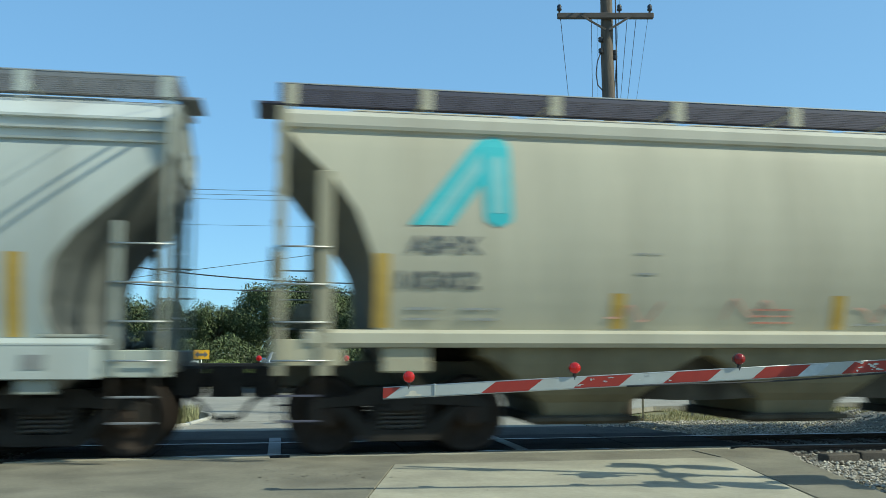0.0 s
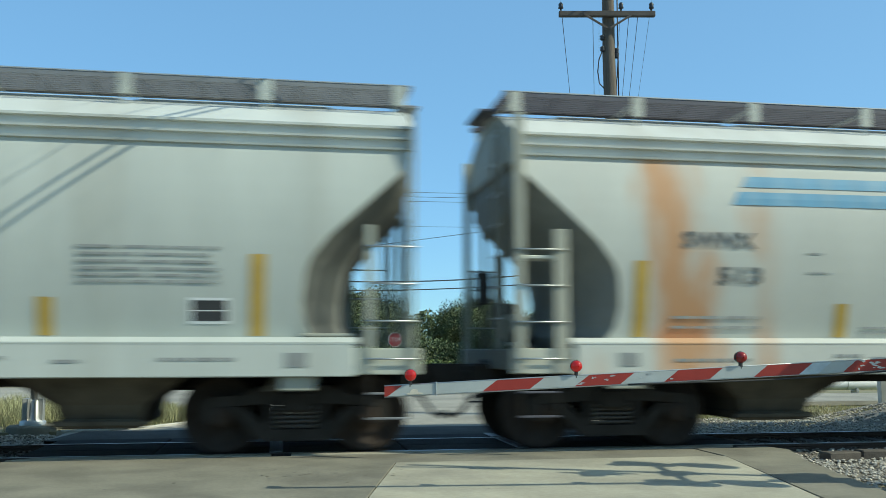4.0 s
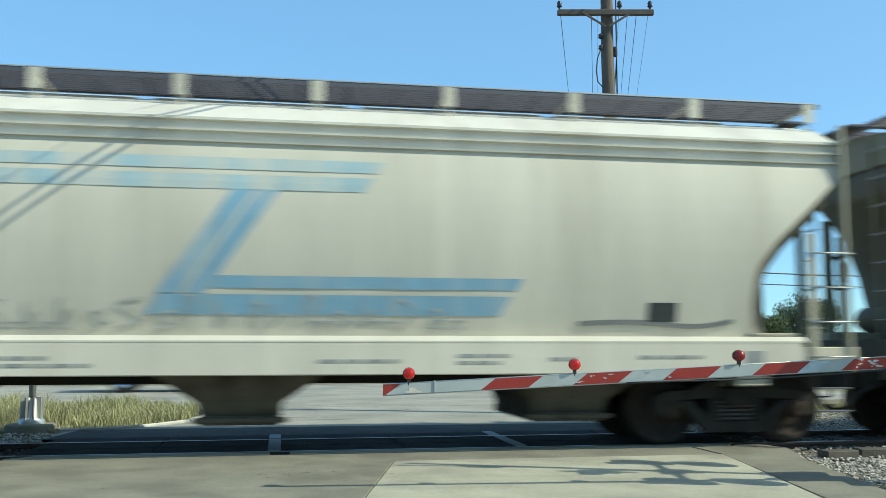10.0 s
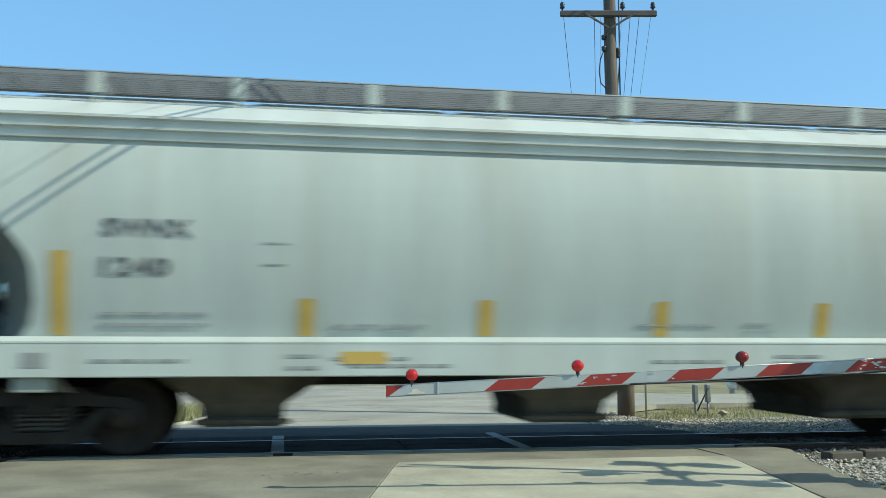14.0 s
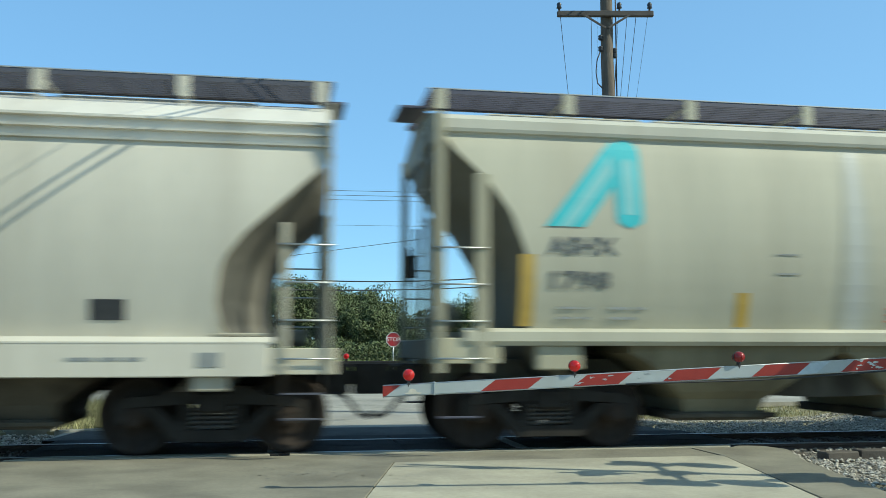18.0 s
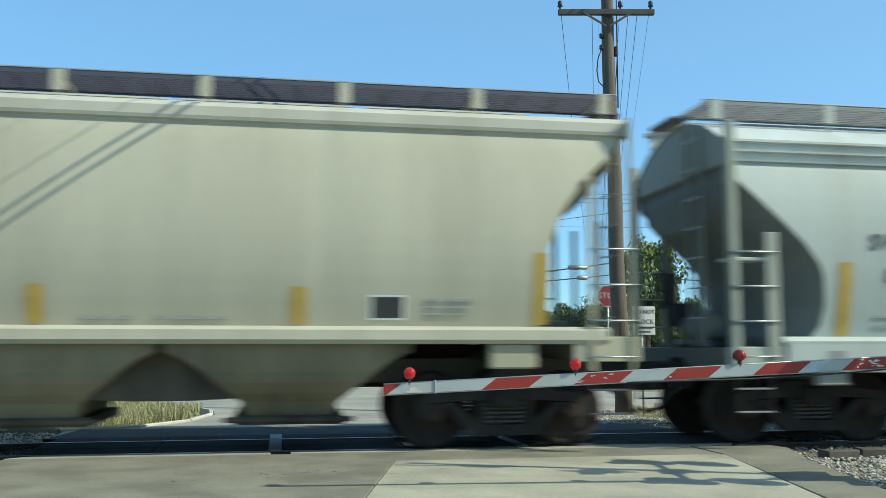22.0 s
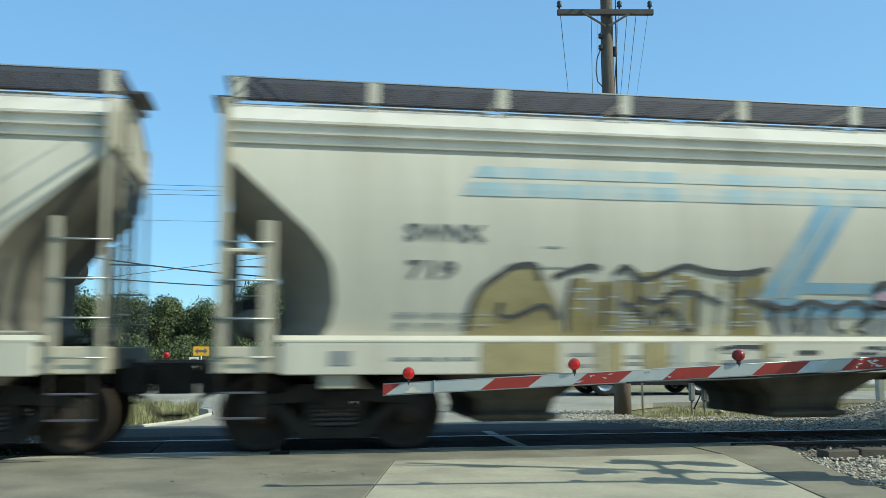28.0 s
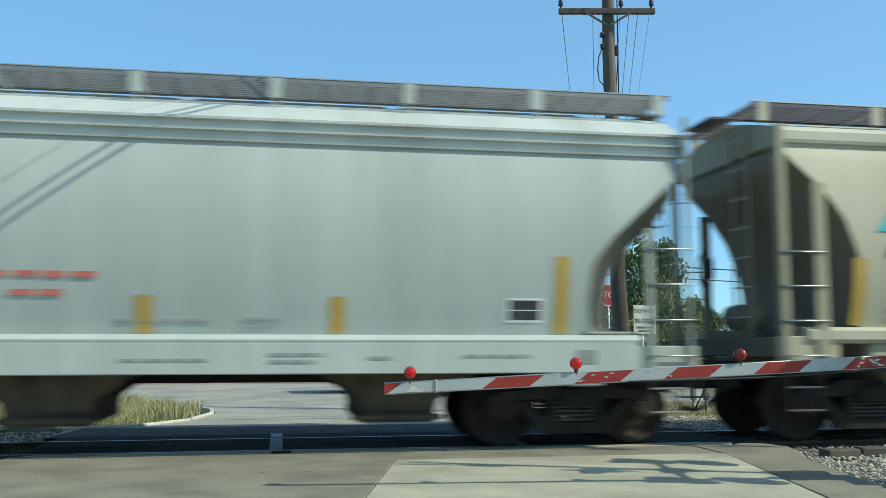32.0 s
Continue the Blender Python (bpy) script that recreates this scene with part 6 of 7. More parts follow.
part("conduit", Shape().tube([AC + Vector((0.16, -0.08, -1.9)), AC + Vector((0.17, -0.08, 0.4))], 0.014, 6), WIRE, pole)


def cable(name, a, b, sag, r, label, n=14, material=None):
    a, b = Vector(a), Vector(b)
    pts = [a.lerp(b, k / n) + Vector((0, 0, -sag * 4 * (k / n) * (1 - k / n))) for k in range(n + 1)]
    return thing(name, label, "cable", None, "overhead wires", "", Shape().tube(pts, r, 6), material or WIRE)


for u, r in zip(PINS, (0.006, 0.0035, 0.0035)):
    c = ca @ Vector((u, 0, 0.22))
    cable("overhead_wire", c, c + WIRE_DIR * 45 + Vector((0, 0, 0.3)), 0.5, r, "thin overhead power wire from the pole crossarm")
    cable("overhead_wire", c, c - Vector((0.105, 0, 0)) - WIRE_DIR * 42 + Vector((0, 0, 0.3)), 0.5, min(r, 0.0016), "thin overhead power wire from the pole crossarm")
for u in (-0.3, 0.42, 0.60):
    c = ca @ Vector((u, 0, 0.05))
    cable("overhead_wire", c, c + WIRE_DIR * 45 + Vector((0, 0, 0.2)), 0.5, 0.0055, "thin overhead power wire from the pole crossarm")
for sx, dz, tw, r in ((0.19, -0.75, 0.0, 0.021), (0.02, -0.72, 0.0, 0.019), (0.10, -0.30, 0.0, 0.007), (-0.20, 0.1, 0, 0.004)):
    c = AC + Vector((sx, -0.05, dz))
    cable("overhead_wire", c, c + WIRE_DIR * 45 + Vector((0, 0, 1.0)), 0.5, r * 0.4, "overhead service cable fixed to the pole")
    c = c - Vector((0.105, 0, 0))
    cable("overhead_wire", c + Vector((0, 0, 1.25)), c - WIRE_DIR * 42 + Vector((0, 0, 1.0)), 0.5, r, "overhead service cable fixed to the pole")
# lines along the far street
for z, y, r, sag in ((8.40, 30, 0.010, 0.15), (8.19, 30, 0.010, 0.15), (7.98, 30, 0.010, 0.15), (6.87, 30, 0.007, 0.2)):
    cable("street_wire", (-30, y, z), (34, y - 1, z + 0.3), sag, r, "dark cable strung along the far side street")
cable("street_wire", (-14, 30, 3.35), (30, 28, 9.7), 0.05, 0.013, "slanting dark cable above the far side street")
# two heavy telephone cables that sag between poles, each with a splice case
for za, zb, sag, r, xs, zs, ln in ((6.17, 5.10, 1.413, 0.03, 13.18, 4.86, 0.95), (4.84, 4.56, 0.923, 0.026, 13.39, 4.40, 0.55)):
    cable("telephone_cable", (-14, 28, za), (14.83, 28, zb), sag, r, "heavy dark telephone cable above the far side street", 24)
    thing("cable_splice_case", "grey cylindrical splice case hung on a telephone cable", "cable box", None, "splice cases", "", Shape().lathe([(0.02, -ln / 2), (0.10, -ln / 2 + 0.06), (0.105, 0.0), (0.10, ln / 2 - 0.06), (0.02, ln / 2)], (xs, 28, zs), 'x', 14), ALU)
    cable("telephone_cable", (14.83, 28, zb), (46, 31, zb + 0.4), 0.5, r, "heavy dark telephone cable above the far side street")


def sign_post(x, y, z0, z1, r=0.025):
    return Shape().tube([(x, y, z0), (x, y, z1)], r, 8)


block = thing("do_not_block_sign", "white rectangular sign with black lettering on a thin post", "road sign")
part("post", sign_post(6.98, 5.15, -0.15, 2.05, 0.022), ALU, block)
part("sign_plate", Shape().bev(6.78, 7.24, 5.10, 5.12, 1.48, 2.04, 0.006), SIGNWHITE, block, "white reflective plate")
letters("DO NOT", 0.112, INK, block, "lettering", pose(7.01, 5.096, 1.93, 90, 0, 0))
letters("BLOCK", 0.125, INK, block, "lettering", pose(7.01, 5.096, 1.74, 90, 0, 0))
part("stencil_mark", Shape().box(6.84, 7.18, 5.094, 5.097, 1.60, 1.63).box(6.88, 7.14, 5.094, 5.097, 1.53, 1.56), INK, block)
peg = thing("marker_post", "thin weathered wooden stake in the grass", "post", None, "", "", sign_post(6.72, 5.3, -0.15, 0.62, 0.03), POLEWOOD)
arrow = thing("two_way_arrow_sign", "yellow sign with a black double-headed arrow on posts", "road sign")
AX, AY, AZ = -3.42, 30.0, 1.10
part("post", sign_post(AX, AY + 0.03, -0.15, 1.2), ALU, arrow)
part("sign_plate", Shape().bev(AX - 0.34, AX + 0.34, AY - 0.01, AY + 0.01, AZ - 0.20, AZ + 0.20, 0.004), SIGNYELLOW, arrow)
part("arrow_mark", Shape().prism([(AX - 0.28, AZ), (AX - 0.13, AZ + 0.13), (AX - 0.13, AZ + 0.05), (AX + 0.13, AZ + 0.05), (AX + 0.13, AZ + 0.13), (AX + 0.28, AZ), (AX + 0.13, AZ - 0.13), (AX + 0.13, AZ - 0.05), (AX - 0.13, AZ - 0.05), (AX - 0.13, AZ - 0.13)], AY - 0.016, AY - 0.011), INK, arrow)
part("route_plate", Shape().bev(AX - 0.50, AX - 0.10, AY - 0.01, AY + 0.01, AZ - 0.72, AZ - 0.26, 0.004), SIGNWHITE, arrow, "small white plate with dark bars")
part("plate_bar", Shape().box(AX - 0.44, AX - 0.16, AY - 0.016, AY - 0.011, AZ - 0.40, AZ - 0.33).box(AX - 0.44, AX - 0.16, AY - 0.016, AY - 0.011, AZ - 0.60, AZ - 0.47), INK, arrow)


def stop_sign(x, y, z, r, label):
    st = thing("stop_sign", label, "road sign", None, "stop signs")
    outer = [(x + r * math.cos(math.radians(22.5 + 45 * k)), z + r * math.sin(math.radians(22.5 + 45 * k))) for k in range(8)]
    inner = [(x + r * 0.92 * math.cos(math.radians(22.5 + 45 * k)), z + r * 0.92 * math.sin(math.radians(22.5 + 45 * k))) for k in range(8)]
    part("post", sign_post(x, y + 0.03, -0.15, z + r * 0.8), ALU, st)
    part("sign_rim", Shape().prism(outer, y - 0.01, y + 0.01), SIGNWHITE, st)
    part("sign_plate", Shape().prism(inner, y - 0.016, y - 0.008), SIGNRED, st)
    letters("STOP", r * 0.74, SIGNWHITE, st, "lettering", pose(x, y - 0.02, z, 90))


stop_sign(4.95, 29.0, 1.68, 0.34, "red octagonal stop sign on a thin steel post")
stop_sign(9.98, 15.3, 2.84, 0.36, "red octagonal stop sign at the junction corner before trees")

# utility pedestals, tanks and the steel post by the heap
ped = thing("utility_pedestals", "two slim weathered metal pedestals beside a pale rock", "pedestal")
for x in (8.25, 8.52):
    part("pedestal", Shape().bev(x - 0.05, x + 0.05, 5.62, 5.73, 0.16, 0.52, 0.015).tube([(x, 5.68, -0.15), (x, 5.68, 0.17)], 0.025, 8), PLATE, ped)
part("strut", Shape().tube([(8.25, 5.6, 0.0), (8.5, 5.6, 0.45)], 0.014, 6), TRUCKIRON, ped)
thing("pale_rock", "pale rounded rock lying in the grass", "rock", None, "", "", stones(1, lambda r: (8.75, 5.5, -0.05), 0.22, 11), CONCRETE)
post = thing("steel_post", "grey square steel post beside the gravel heap", "post", None, "", "", Shape().bev(13.9, 14.05, 7.75, 7.9, -0.15, 1.0, 0.01), ALU)
TANK0 = 12.9
for k, (x, ln) in enumerate(((TANK0 + 0.46, 0.92), (TANK0 + 3.05, 4.1))):
    tk = thing("white_tank", "white horizontal cylindrical tank on low saddles", "tank", None, "tanks in the yard")
    part("shell", Shape().lathe([(0.01, -ln / 2), (0.10, -ln / 2 + 0.03), (0.17, -ln / 2 + 0.09), (0.195, -ln / 2 + 0.18), (0.195, ln / 2 - 0.18), (0.17, ln / 2 - 0.09), (0.10, ln / 2 - 0.03), (0.01, ln / 2)], (x, 13.6, 0.22), 'x', 20), TANKWHITE, tk)
    for sx in (-1, 1):
        part("saddle", Shape().bev(x + sx * ln * 0.28 - 0.05, x + sx * ln * 0.28 + 0.05, 13.45, 13.75, -0.16, 0.06, 0.01), ALU, tk)
        part("hoop", Shape().lathe([(0.196, -0.02), (0.203, 0.0), (0.196, 0.02)], (x + sx * ln * 0.2, 13.6, 0.22), 'x', 18), ALU, tk)
    part("valve", Shape().lathe([(0.05, 0), (0.05, 0.06), (0.02, 0.08)], (x, 13.6, 0.41), 'z', 10), ALU, tk)


# ---- trees and far planting ----
def make_crown(rnd, rx, rz, count, leaf, gaps):
    """A crown of leaf sprays gathered in clumps, with gaps between."""
    clumps = []
    for k in range(gaps):
        a, e = rnd.uniform(0, 6.28), rnd.uniform(-0.6, 1.0)
        rr = rnd.uniform(0.45, 0.95)
        clumps.append((rx * rr * math.cos(a) * math.cos(e * 0.9), rx * rr * math.sin(a) * math.cos(e * 0.9), rz * rr * math.sin(e) * 0.95, rnd.uniform(0.22, 0.42) * rx))
    v, f = [], []
    per = count // gaps
    for cx, cy, cz, cr in clumps:
        d = rnd.normal(0, 1, (per, 3))
        d /= np.linalg.norm(d, axis=1)[:, None]
        r = cr * rnd.uniform(0.1, 1.08, per) ** 0.5
        p = d * r[:, None] + (cx, cy, cz)
        for q, n in zip(p, d):
            t = np.cross(n + rnd.normal(0, 0.7, 3), rnd.normal(0, 1, 3))
            t /= np.linalg.norm(t) + 1e-6
            b = np.cross(n + rnd.normal(0, 0.5, 3), t)
            b /= np.linalg.norm(b) + 1e-6
            s = leaf * rnd.uniform(0.6, 1.4)
            o = len(v)
            v += [tuple(q - t * s), tuple(q + b * s * 0.55), tuple(q + t * s), tuple(q - b * s * 0.55)]
            f.append((o, o + 1, o + 2, o + 3))
    sh = Shape()
    sh.v, sh.f = v, f
    sh.smooth, sh.mi = [False] * len(f), [0] * len(f)
    return sh, clumps


def make_tree(seed, h, rx, rz, count, leaf, material, label):
    rnd = np.random.RandomState(seed)
    tr = thing("tree", label, "tree", group="trees beyond the street")
    zc = h - rz * 0.95
    crown, clumps = make_crown(rnd, rx, rz, count, leaf, 44)
    tk = Shape().tube([(0, 0, -0.2), (0.05, 0, zc * 0.5), (-0.05, 0.05, zc), (0, 0, zc + rz * 0.4)], [0.17, 0.14, 0.10, 0.03], 9)
    for cx, cy, cz, cr in clumps[:11]:
        tk.tube([(0, 0, zc * 0.75), (cx * 0.45, cy * 0.45, zc + cz * 0.5), (cx, cy, zc + cz)], [0.07, 0.045, 0.015], 6)
    part("trunk", tk, BARK, tr)
    part("crown", crown.mesh("crown", material), None, tr, "", pose(0, 0, zc))
    return tr


TREE_KINDS = [make_tree(11, 5.2, 2.3, 2.2, 21000, 0.064, LEAF, "dense dark green broadleaf tree beyond the street"),
              make_tree(12, 4.2, 2.1, 1.9, 19000, 0.064, LEAF, "low dark green broadleaf tree beyond the street"),
              make_tree(13, 4.6, 1.5, 2.3, 9000, 0.075, LEAF2, "bright green young tree beside the street")]
# kind, x, y, scale, turn
TREES = [(0, -0.2, 38.0, 1.0, 0), (0, 2.0, 39.5, 1.0, 90), (1, -3.4, 38.5, 0.95, 20), (1, -6.6, 38.0, 1.0, 70), (1, -9.8, 40, 1.05, 130), (1, 4.0, 38.0, 1.0, 200), (0, 4.9, 41.5, 0.95, 250), (1, 6.2, 39, 0.8, 300),
         (0, -12.5, 39, 0.95, 10), (1, -16, 40, 1.1, 80), (1, 10.8, 42, 1.0, 33), (0, 12.2, 44, 0.9, 77), (2, 14.95, 24.5, 1.5, 10), (1, 13.7, 28.5, 0.85, 140), (1, 11.8, 31, 0.78, 40), (1, 10.4, 32.5, 0.72, 10), (1, 13.0, 33, 0.8, 100), (2, 18.0, 27, 0.92, 60), (1, 19.8, 30, 0.75, 15), (1, 20.5, 36, 0.8, 10), (1, 22.5, 37, 0.7, 60), (0, 26, 44, 0.8, 12), (1, 32, 46, 0.9, 5),
         (0, 38, 50, 1.0, 44), (0, -22, 44, 1.1, 99), (1, -28, 46, 1.2, 160)]
used = set()
for k, x, y, sc, tn in TREES:
    src = TREE_KINDS[k]
    m = pose(x, y, -0.15, 0, 0, tn)
    if k in used:
        ob = copy_thing(src, m)
    else:
        used.add(k)
        ob = src
        ob.matrix_basis = m
    wide = sc * (0.66 if k == 2 else 1.0)
    ob.scale = (wide, wide, sc)


def brush(count, x0, x1, y0, y1, z0, z1, leaf, seed):
    rnd = np.random.RandomState(seed)
    v, f = [], []
    for k in range(count):
        x = rnd.uniform(x0, x1)
        top = z1 * (0.65 + 0.35 * noise.noise((x * 0.6, seed, 0)))
        q = np.array((x, rnd.uniform(y0, y1), z0 + (top - z0) * rnd.rand() ** 0.8))
        t, b = rnd.normal(0, 1, 3), rnd.normal(0, 1, 3)
        t, b = t / np.linalg.norm(t) * leaf, b / np.linalg.norm(b) * leaf * 0.6
        o = len(v)
        v += [tuple(q - t), tuple(q + b), tuple(q + t), tuple(q - b)]
        f.append((o, o + 1, o + 2, o + 3))
    sh = Shape()
    sh.v, sh.f = v, f
    sh.smooth, sh.mi = [False] * len(f), [0] * len(f)
    return sh


for lab, args, m in (("dense far tree line behind the street", (42000, -60, 14, 45, 50, -0.1, 4.6, 0.17, 31), LEAF), ("distant low woods behind the yard", (26000, 14, 110, 70, 76, -0.1, 3.0, 0.2, 32), LEAF), ("dark tangled undergrowth along the far side street", (46000, -30, 10, 33, 37, -0.1, 2.6, 0.085, 21), LEAF), ("sunny weeds before the far trees", (7000, -4, 8, 31, 33, -0.1, 1.1, 0.08, 22), LEAF2),
                     ("dark bushes behind the yard", (9000, 10, 60, 34, 38, -0.1, 1.1, 0.13, 23), LEAF)):
    thing("undergrowth", lab, "bushes", None, "", "stuff", brush(*args), m)


# ---- vehicles on the far street ----
def make_vehicle(paint, label, L=4.5, W=1.74, H=1.34):
    """A compact car, nose towards -y."""
    v = thing("car", label, "car")
    body = [(-L / 2, 0.42), (-L / 2 + 0.02, 0.78), (-L / 2 + 0.10, 0.84), (-L * 0.24, 0.92), (L / 2 - 0.15, 0.94), (L / 2 - 0.02, 0.88), (L / 2, 0.45), (L / 2 - 0.1, 0.28), (-L / 2 + 0.12, 0.28)]
    part("body", Shape().prism(body, -W / 2, W / 2, plane='yz'), paint, v)
    a, b = W / 2 - 0.06, W / 2 - 0.22
    low = [(-a, -L * 0.22), (a, -L * 0.22), (a, L / 2 - 0.25), (-a, L / 2 - 0.25)]
    top = [(-b, -L * 0.09), (b, -L * 0.09), (b, L / 2 - 0.55), (-b, L / 2 - 0.55)]
    p = [(x, y, 0.92) for x, y in low] + [(x, y, H - 0.05) for x, y in top]
    part("greenhouse", Shape().add(p, [(4, 5, 6, 7), (0, 1, 5, 4), (1, 2, 6, 5), (2, 3, 7, 6), (3, 0, 4, 7)]), GLASS, v, "dark tinted window band")
    part("roof", Shape().bev(-b - 0.03, b + 0.03, -L * 0.10, L / 2 - 0.52, H - 0.07, H, 0.03), paint, v)
    for sx in (-1, 1):
        part("windscreen_pillar", Shape().tube([(sx * a, -L * 0.22, 0.92), (sx * b, -L * 0.09, H - 0.04)], 0.035, 6), paint, v)
        part("mirror", Shape().bev(sx * (W / 2 + 0.02), sx * (W / 2 + 0.22), -L * 0.16 - 0.06, -L * 0.16 + 0.06, 0.90, 1.05, 0.03), paint, v)
        part("headlight", Shape().bev(sx * 0.50, sx * 0.86, -L / 2 - 0.02, -L / 2 + 0.06, 0.68, 0.84, 0.02), CHROME, v, "clear headlight")
        for y in (-L * 0.30, L * 0.29):
            w = new("wheel")
            w.parent = v
            w.matrix_basis = pose(sx * (W / 2 - 0.12), y, 0.34)
            part("tyre", Shape().lathe([(0.22, -0.11), (0.32, -0.11), (0.34, -0.07), (0.34, 0.07), (0.32, 0.11), (0.22, 0.11)], (0, 0, 0), 'x', 24), BLACKGEAR, w)
            part("rim", Shape().lathe([(0.01, sx * 0.09), (0.08, sx * 0.10), (0.20, sx * 0.08), (0.225, sx * 0.11), (0.225, -sx * 0.1)], (0, 0, 0), 'x', 20), CHROME, w, "bright alloy rim")
    part("grille", Shape().bev(-0.46, 0.46, -L / 2 - 0.015, -L / 2 + 0.05, 0.60, 0.82, 0.02), SIGBLACK, v)
    part("bumper", Shape().bev(-W / 2 + 0.04, W / 2 - 0.04, -L / 2 - 0.06, -L / 2 + 0.1, 0.36, 0.56, 0.04), paint, v)
    return v


def make_pickup(paint, label, L=4.6, W=1.56, H=1.24):
    """A crew-cab pickup, nose towards -y."""
    v = thing("pickup_truck", label, "pickup")
    h = L / 2
    hood = [(-h, 0.36), (-h + 0.02, 0.74), (-h + 0.14, 0.84), (-h * 0.46, 0.90), (-h * 0.46, 0.36)]
    part("front_body", Shape().prism(hood, -W / 2, W / 2, plane='yz'), paint, v)
    part("cab_body", Shape().bev(-W / 2, W / 2, -h * 0.46, h * 0.30, 0.36, 0.92, 0.04), paint, v)
    bed = Shape().bev(-W / 2, -W / 2 + 0.08, h * 0.31, h, 0.42, 0.94, 0.02).bev(W / 2 - 0.08, W / 2, h * 0.31, h, 0.42, 0.94, 0.02)
    bed.bev(-W / 2 + 0.08, W / 2 - 0.08, h * 0.31, h, 0.42, 0.55, 0.02)
    part("cargo_bed", bed, paint, v)
    part("tailgate", Shape().bev(-W / 2 + 0.06, W / 2 - 0.06, h - 0.02, h + 0.05, 0.50, 0.93, 0.02), paint, v)
    a, b = W / 2 - 0.05, W / 2 - 0.19
    p = [(x, y, 0.91) for x, y in ((-a, -h * 0.44), (a, -h * 0.44), (a, h * 0.28), (-a, h * 0.28))] + [(x, y, H - 0.04) for x, y in ((-b, -h * 0.18), (b, -h * 0.18), (b, h * 0.22), (-b, h * 0.22))]
    part("window_band", Shape().add(p, [(4, 5, 6, 7), (0, 1, 5, 4), (1, 2, 6, 5), (2, 3, 7, 6), (3, 0, 4, 7)]), GLASS, v, "dark tinted cab windows")
    part("roof", Shape().bev(-b - 0.03, b + 0.03, -h * 0.20, h * 0.24, H - 0.06, H, 0.03), paint, v)
    for sx in (-1, 1):
        for ya, yb in ((-h * 0.44, -h * 0.18), (0.0, 0.02), (h * 0.28, h * 0.22)):
            part("pillar", Shape().tube([(sx * (a + 0.012), ya, 0.90), (sx * (b + 0.012), yb, H - 0.04)], 0.034, 6), paint, v)
        part("mirror", Shape().bev(sx * (W / 2 + 0.02), sx * (W / 2 + 0.21), -h * 0.36 - 0.05, -h * 0.36 + 0.05, 0.90, 1.06, 0.03), CHROME, v, "bright door mirror")
        part("headlight", Shape().bev(sx * 0.52, sx * 0.84, -h - 0.02, -h + 0.06, 0.62, 0.78, 0.02), CHROME, v, "clear headlight")
        part("tail_light", Shape().bev(sx * (W / 2 - 0.12), sx * (W / 2 - 0.01), h - 0.01, h + 0.055, 0.60, 0.88, 0.01), REDLENS, v, "red tail light")
        for y in (-h * 0.66, h * 0.62):
            w = new("wheel")
            w.parent = v
            w.matrix_basis = pose(sx * (W / 2 - 0.11), y, 0.36)
            part("tyre", Shape().lathe([(0.22, -0.11), (0.34, -0.11), (0.36, -0.07), (0.36, 0.07), (0.34, 0.11), (0.22, 0.11)], (0, 0, 0), 'x', 24), BLACKGEAR, w)
            part("rim", Shape().lathe([(0.01, sx * 0.09), (0.08, sx * 0.10), (0.20, sx * 0.08), (0.225, sx * 0.12), (0.225, -sx * 0.1)], (0, 0, 0), 'x', 20), CHROME, w, "bright alloy rim")
    part("grille", Shape().bev(-0.48, 0.48, -h - 0.015, -h + 0.05, 0.50, 0.78, 0.02), SIGBLACK, v)
    part("bumper", Shape().bev(-W / 2 + 0.03, W / 2 - 0.03, -h - 0.08, -h + 0.1, 0.34, 0.50, 0.04), CHROME, v)
    return v


silver_truck = make_pickup(SILVER, "silver-blue crew-cab pickup waiting beyond the crossing")
white_truck = make_pickup(TANKWHITE, "white crew-cab pickup driving along the far street")
dark_car = make_vehicle(DARKCAR, "black compact car passing along the far street")


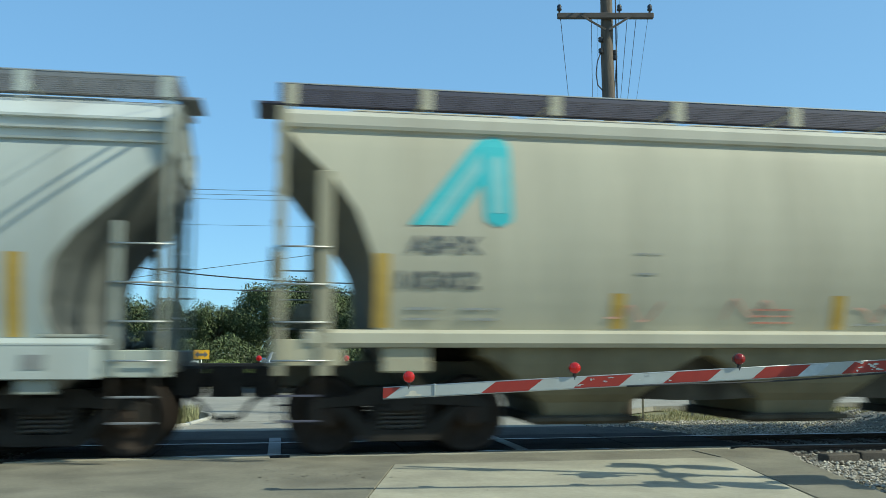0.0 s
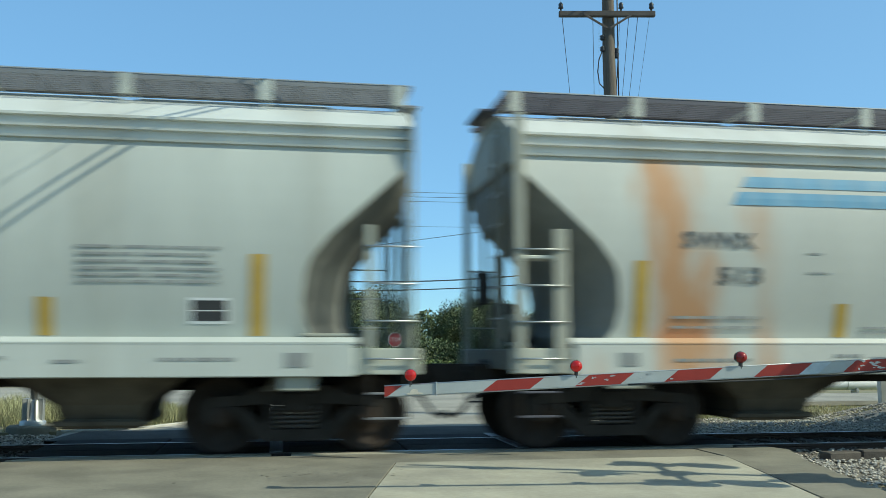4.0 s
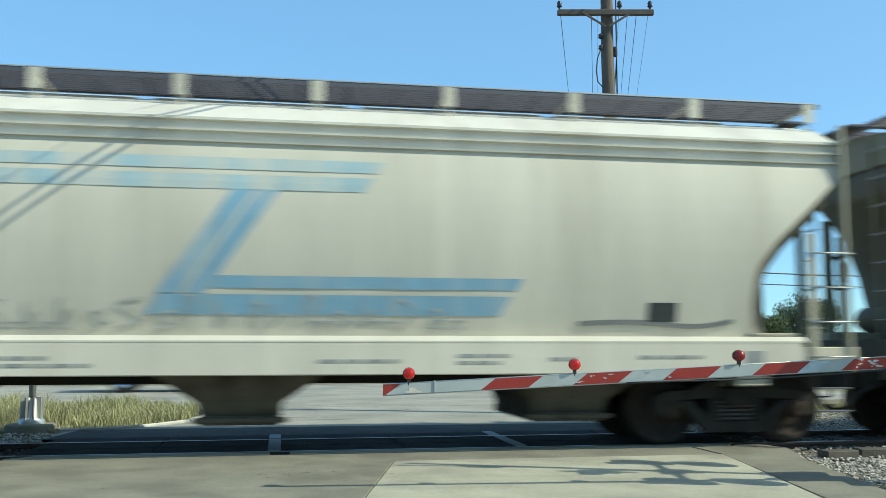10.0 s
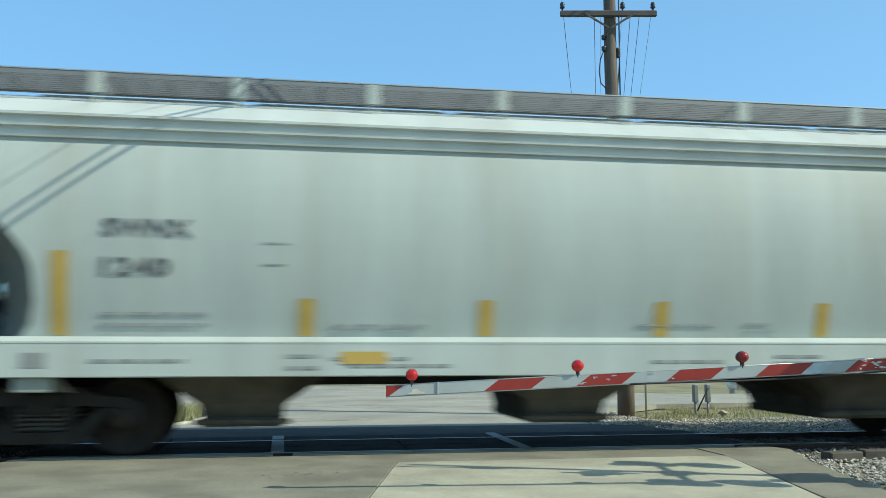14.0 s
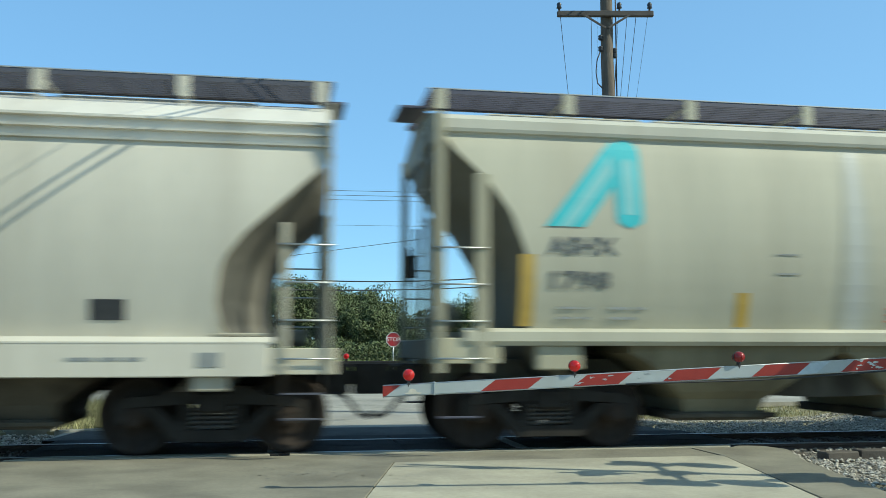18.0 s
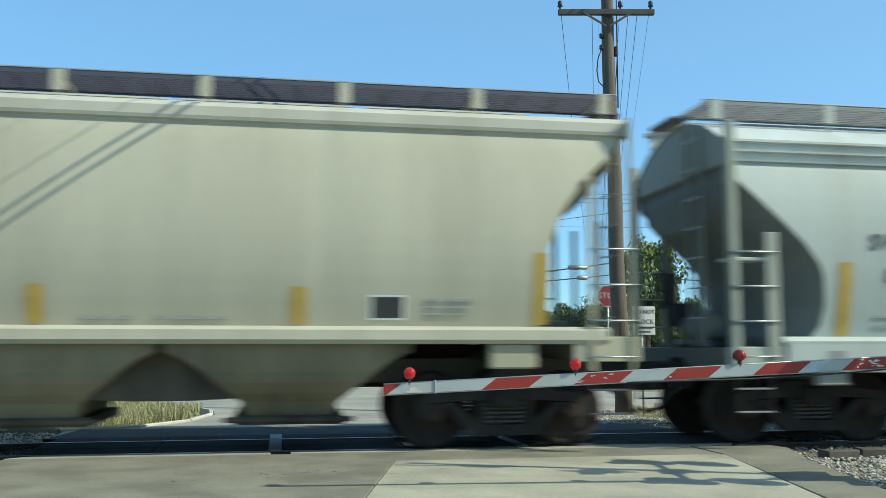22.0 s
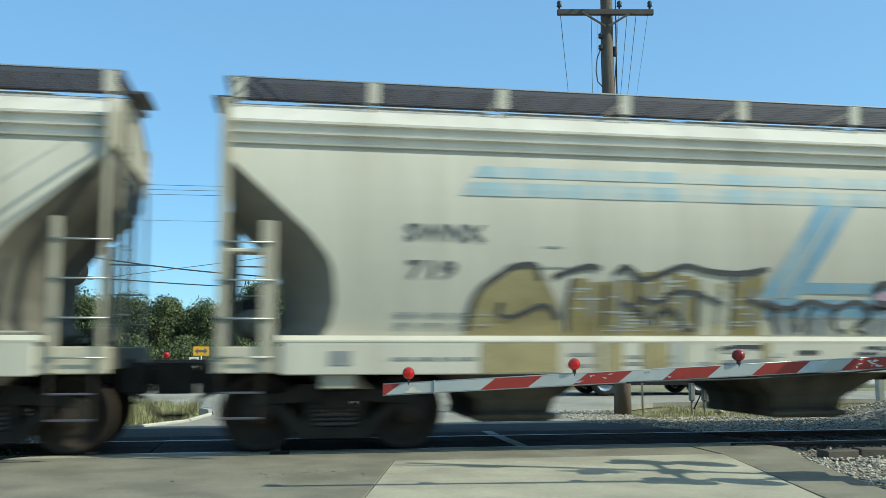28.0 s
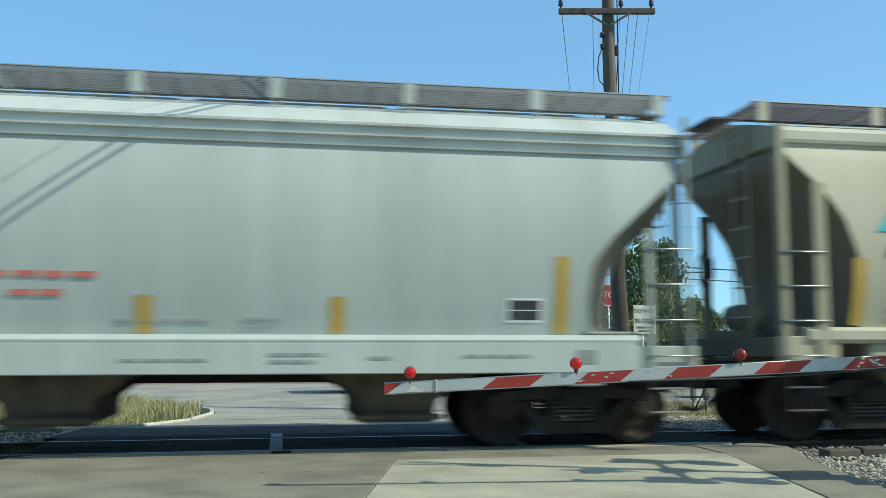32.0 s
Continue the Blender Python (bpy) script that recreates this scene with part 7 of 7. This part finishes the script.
# ---- what moves ----
def motions():
    steps = [-0.5] + [float(k) for k in range(0, 33)] + [32.5]
    for car, kind, start, *rest in HOPPERS:
        walk(car, [(t, pose(start - gone(t), 0, 0)) for t in steps])
        for tr in [c for c in car.children if c.name.split(".")[0] == "truck"]:
            for w in [c for c in tr.children if c.name.split(".")[0] == "wheelset"]:
                x = w.location.x
                # rolling wheels, keyed a tenth of a second apart
                walk(w, [(k / 10, pose(x, 0, 0.46) @ Matrix.Rotation(-gone(k / 10) / 0.457, 4, 'Y')) for k in range(0, 321)])
    walk(silver_truck, [(-0.5, pose(0.32, 19.2, -0.03, 0, 0, 3)), (0.0, pose(0.32, 19.0, -0.03, 0, 0, 3)), (2.0, pose(0.32, 18.2, -0.03, 0, 0, 3)), (4.3, pose(0.42, 17.2, -0.03, 0, 0, 3)), (6.6, pose(0.75, 16.2, -0.03, 0, 0, 5)),
                        (7.6, pose(1.7, 14.8, -0.03, 0, 0, 42)), (8.6, pose(3.0, 13.4, -0.03, 0, 0, 78)), (10.5, pose(14, 12.0, -0.03, 0, 0, 88)), (12.5, pose(34, 11.6, -0.03, 0, 0, 90)), (32.0, pose(85, 12.0, -0.03, 0, 0, 90))])
    walk(white_truck, [(0.0, pose(-66, 16.5, -0.03, 0, 0, 90)), (8.0, pose(-46, 16.5, -0.03, 0, 0, 90)), (10.2, pose(0.5, 16.2, -0.03, 0, 0, 88)), (10.7, pose(6.0, 15.6, -0.03, 0, 0, 82)), (11.6, pose(13.5, 12.3, -0.03, 0, 0, 80)), (14.0, pose(40, 11.6, -0.03, 0, 0, 90)), (32.0, pose(80, 11.9, -0.03, 0, 0, 90))])
    walk(dark_car, [(0.0, pose(84, 11.4, -0.03, 0, 0, -90)), (20.0, pose(46, 11.4, -0.03, 0, 0, -90)), (26.0, pose(14.5, 11.6, -0.03, 0, 0, -90)), (28.0, pose(9.8, 12.2, -0.03, 0, 0, -90)), (30.0, pose(5.9, 13.6, -0.03, 0, 0, -88)), (31.8, pose(3.6, 14.2, -0.03, 0, 0, -86)), (32.5, pose(2.9, 14.4, -0.03, 0, 0, -86))])


motions()
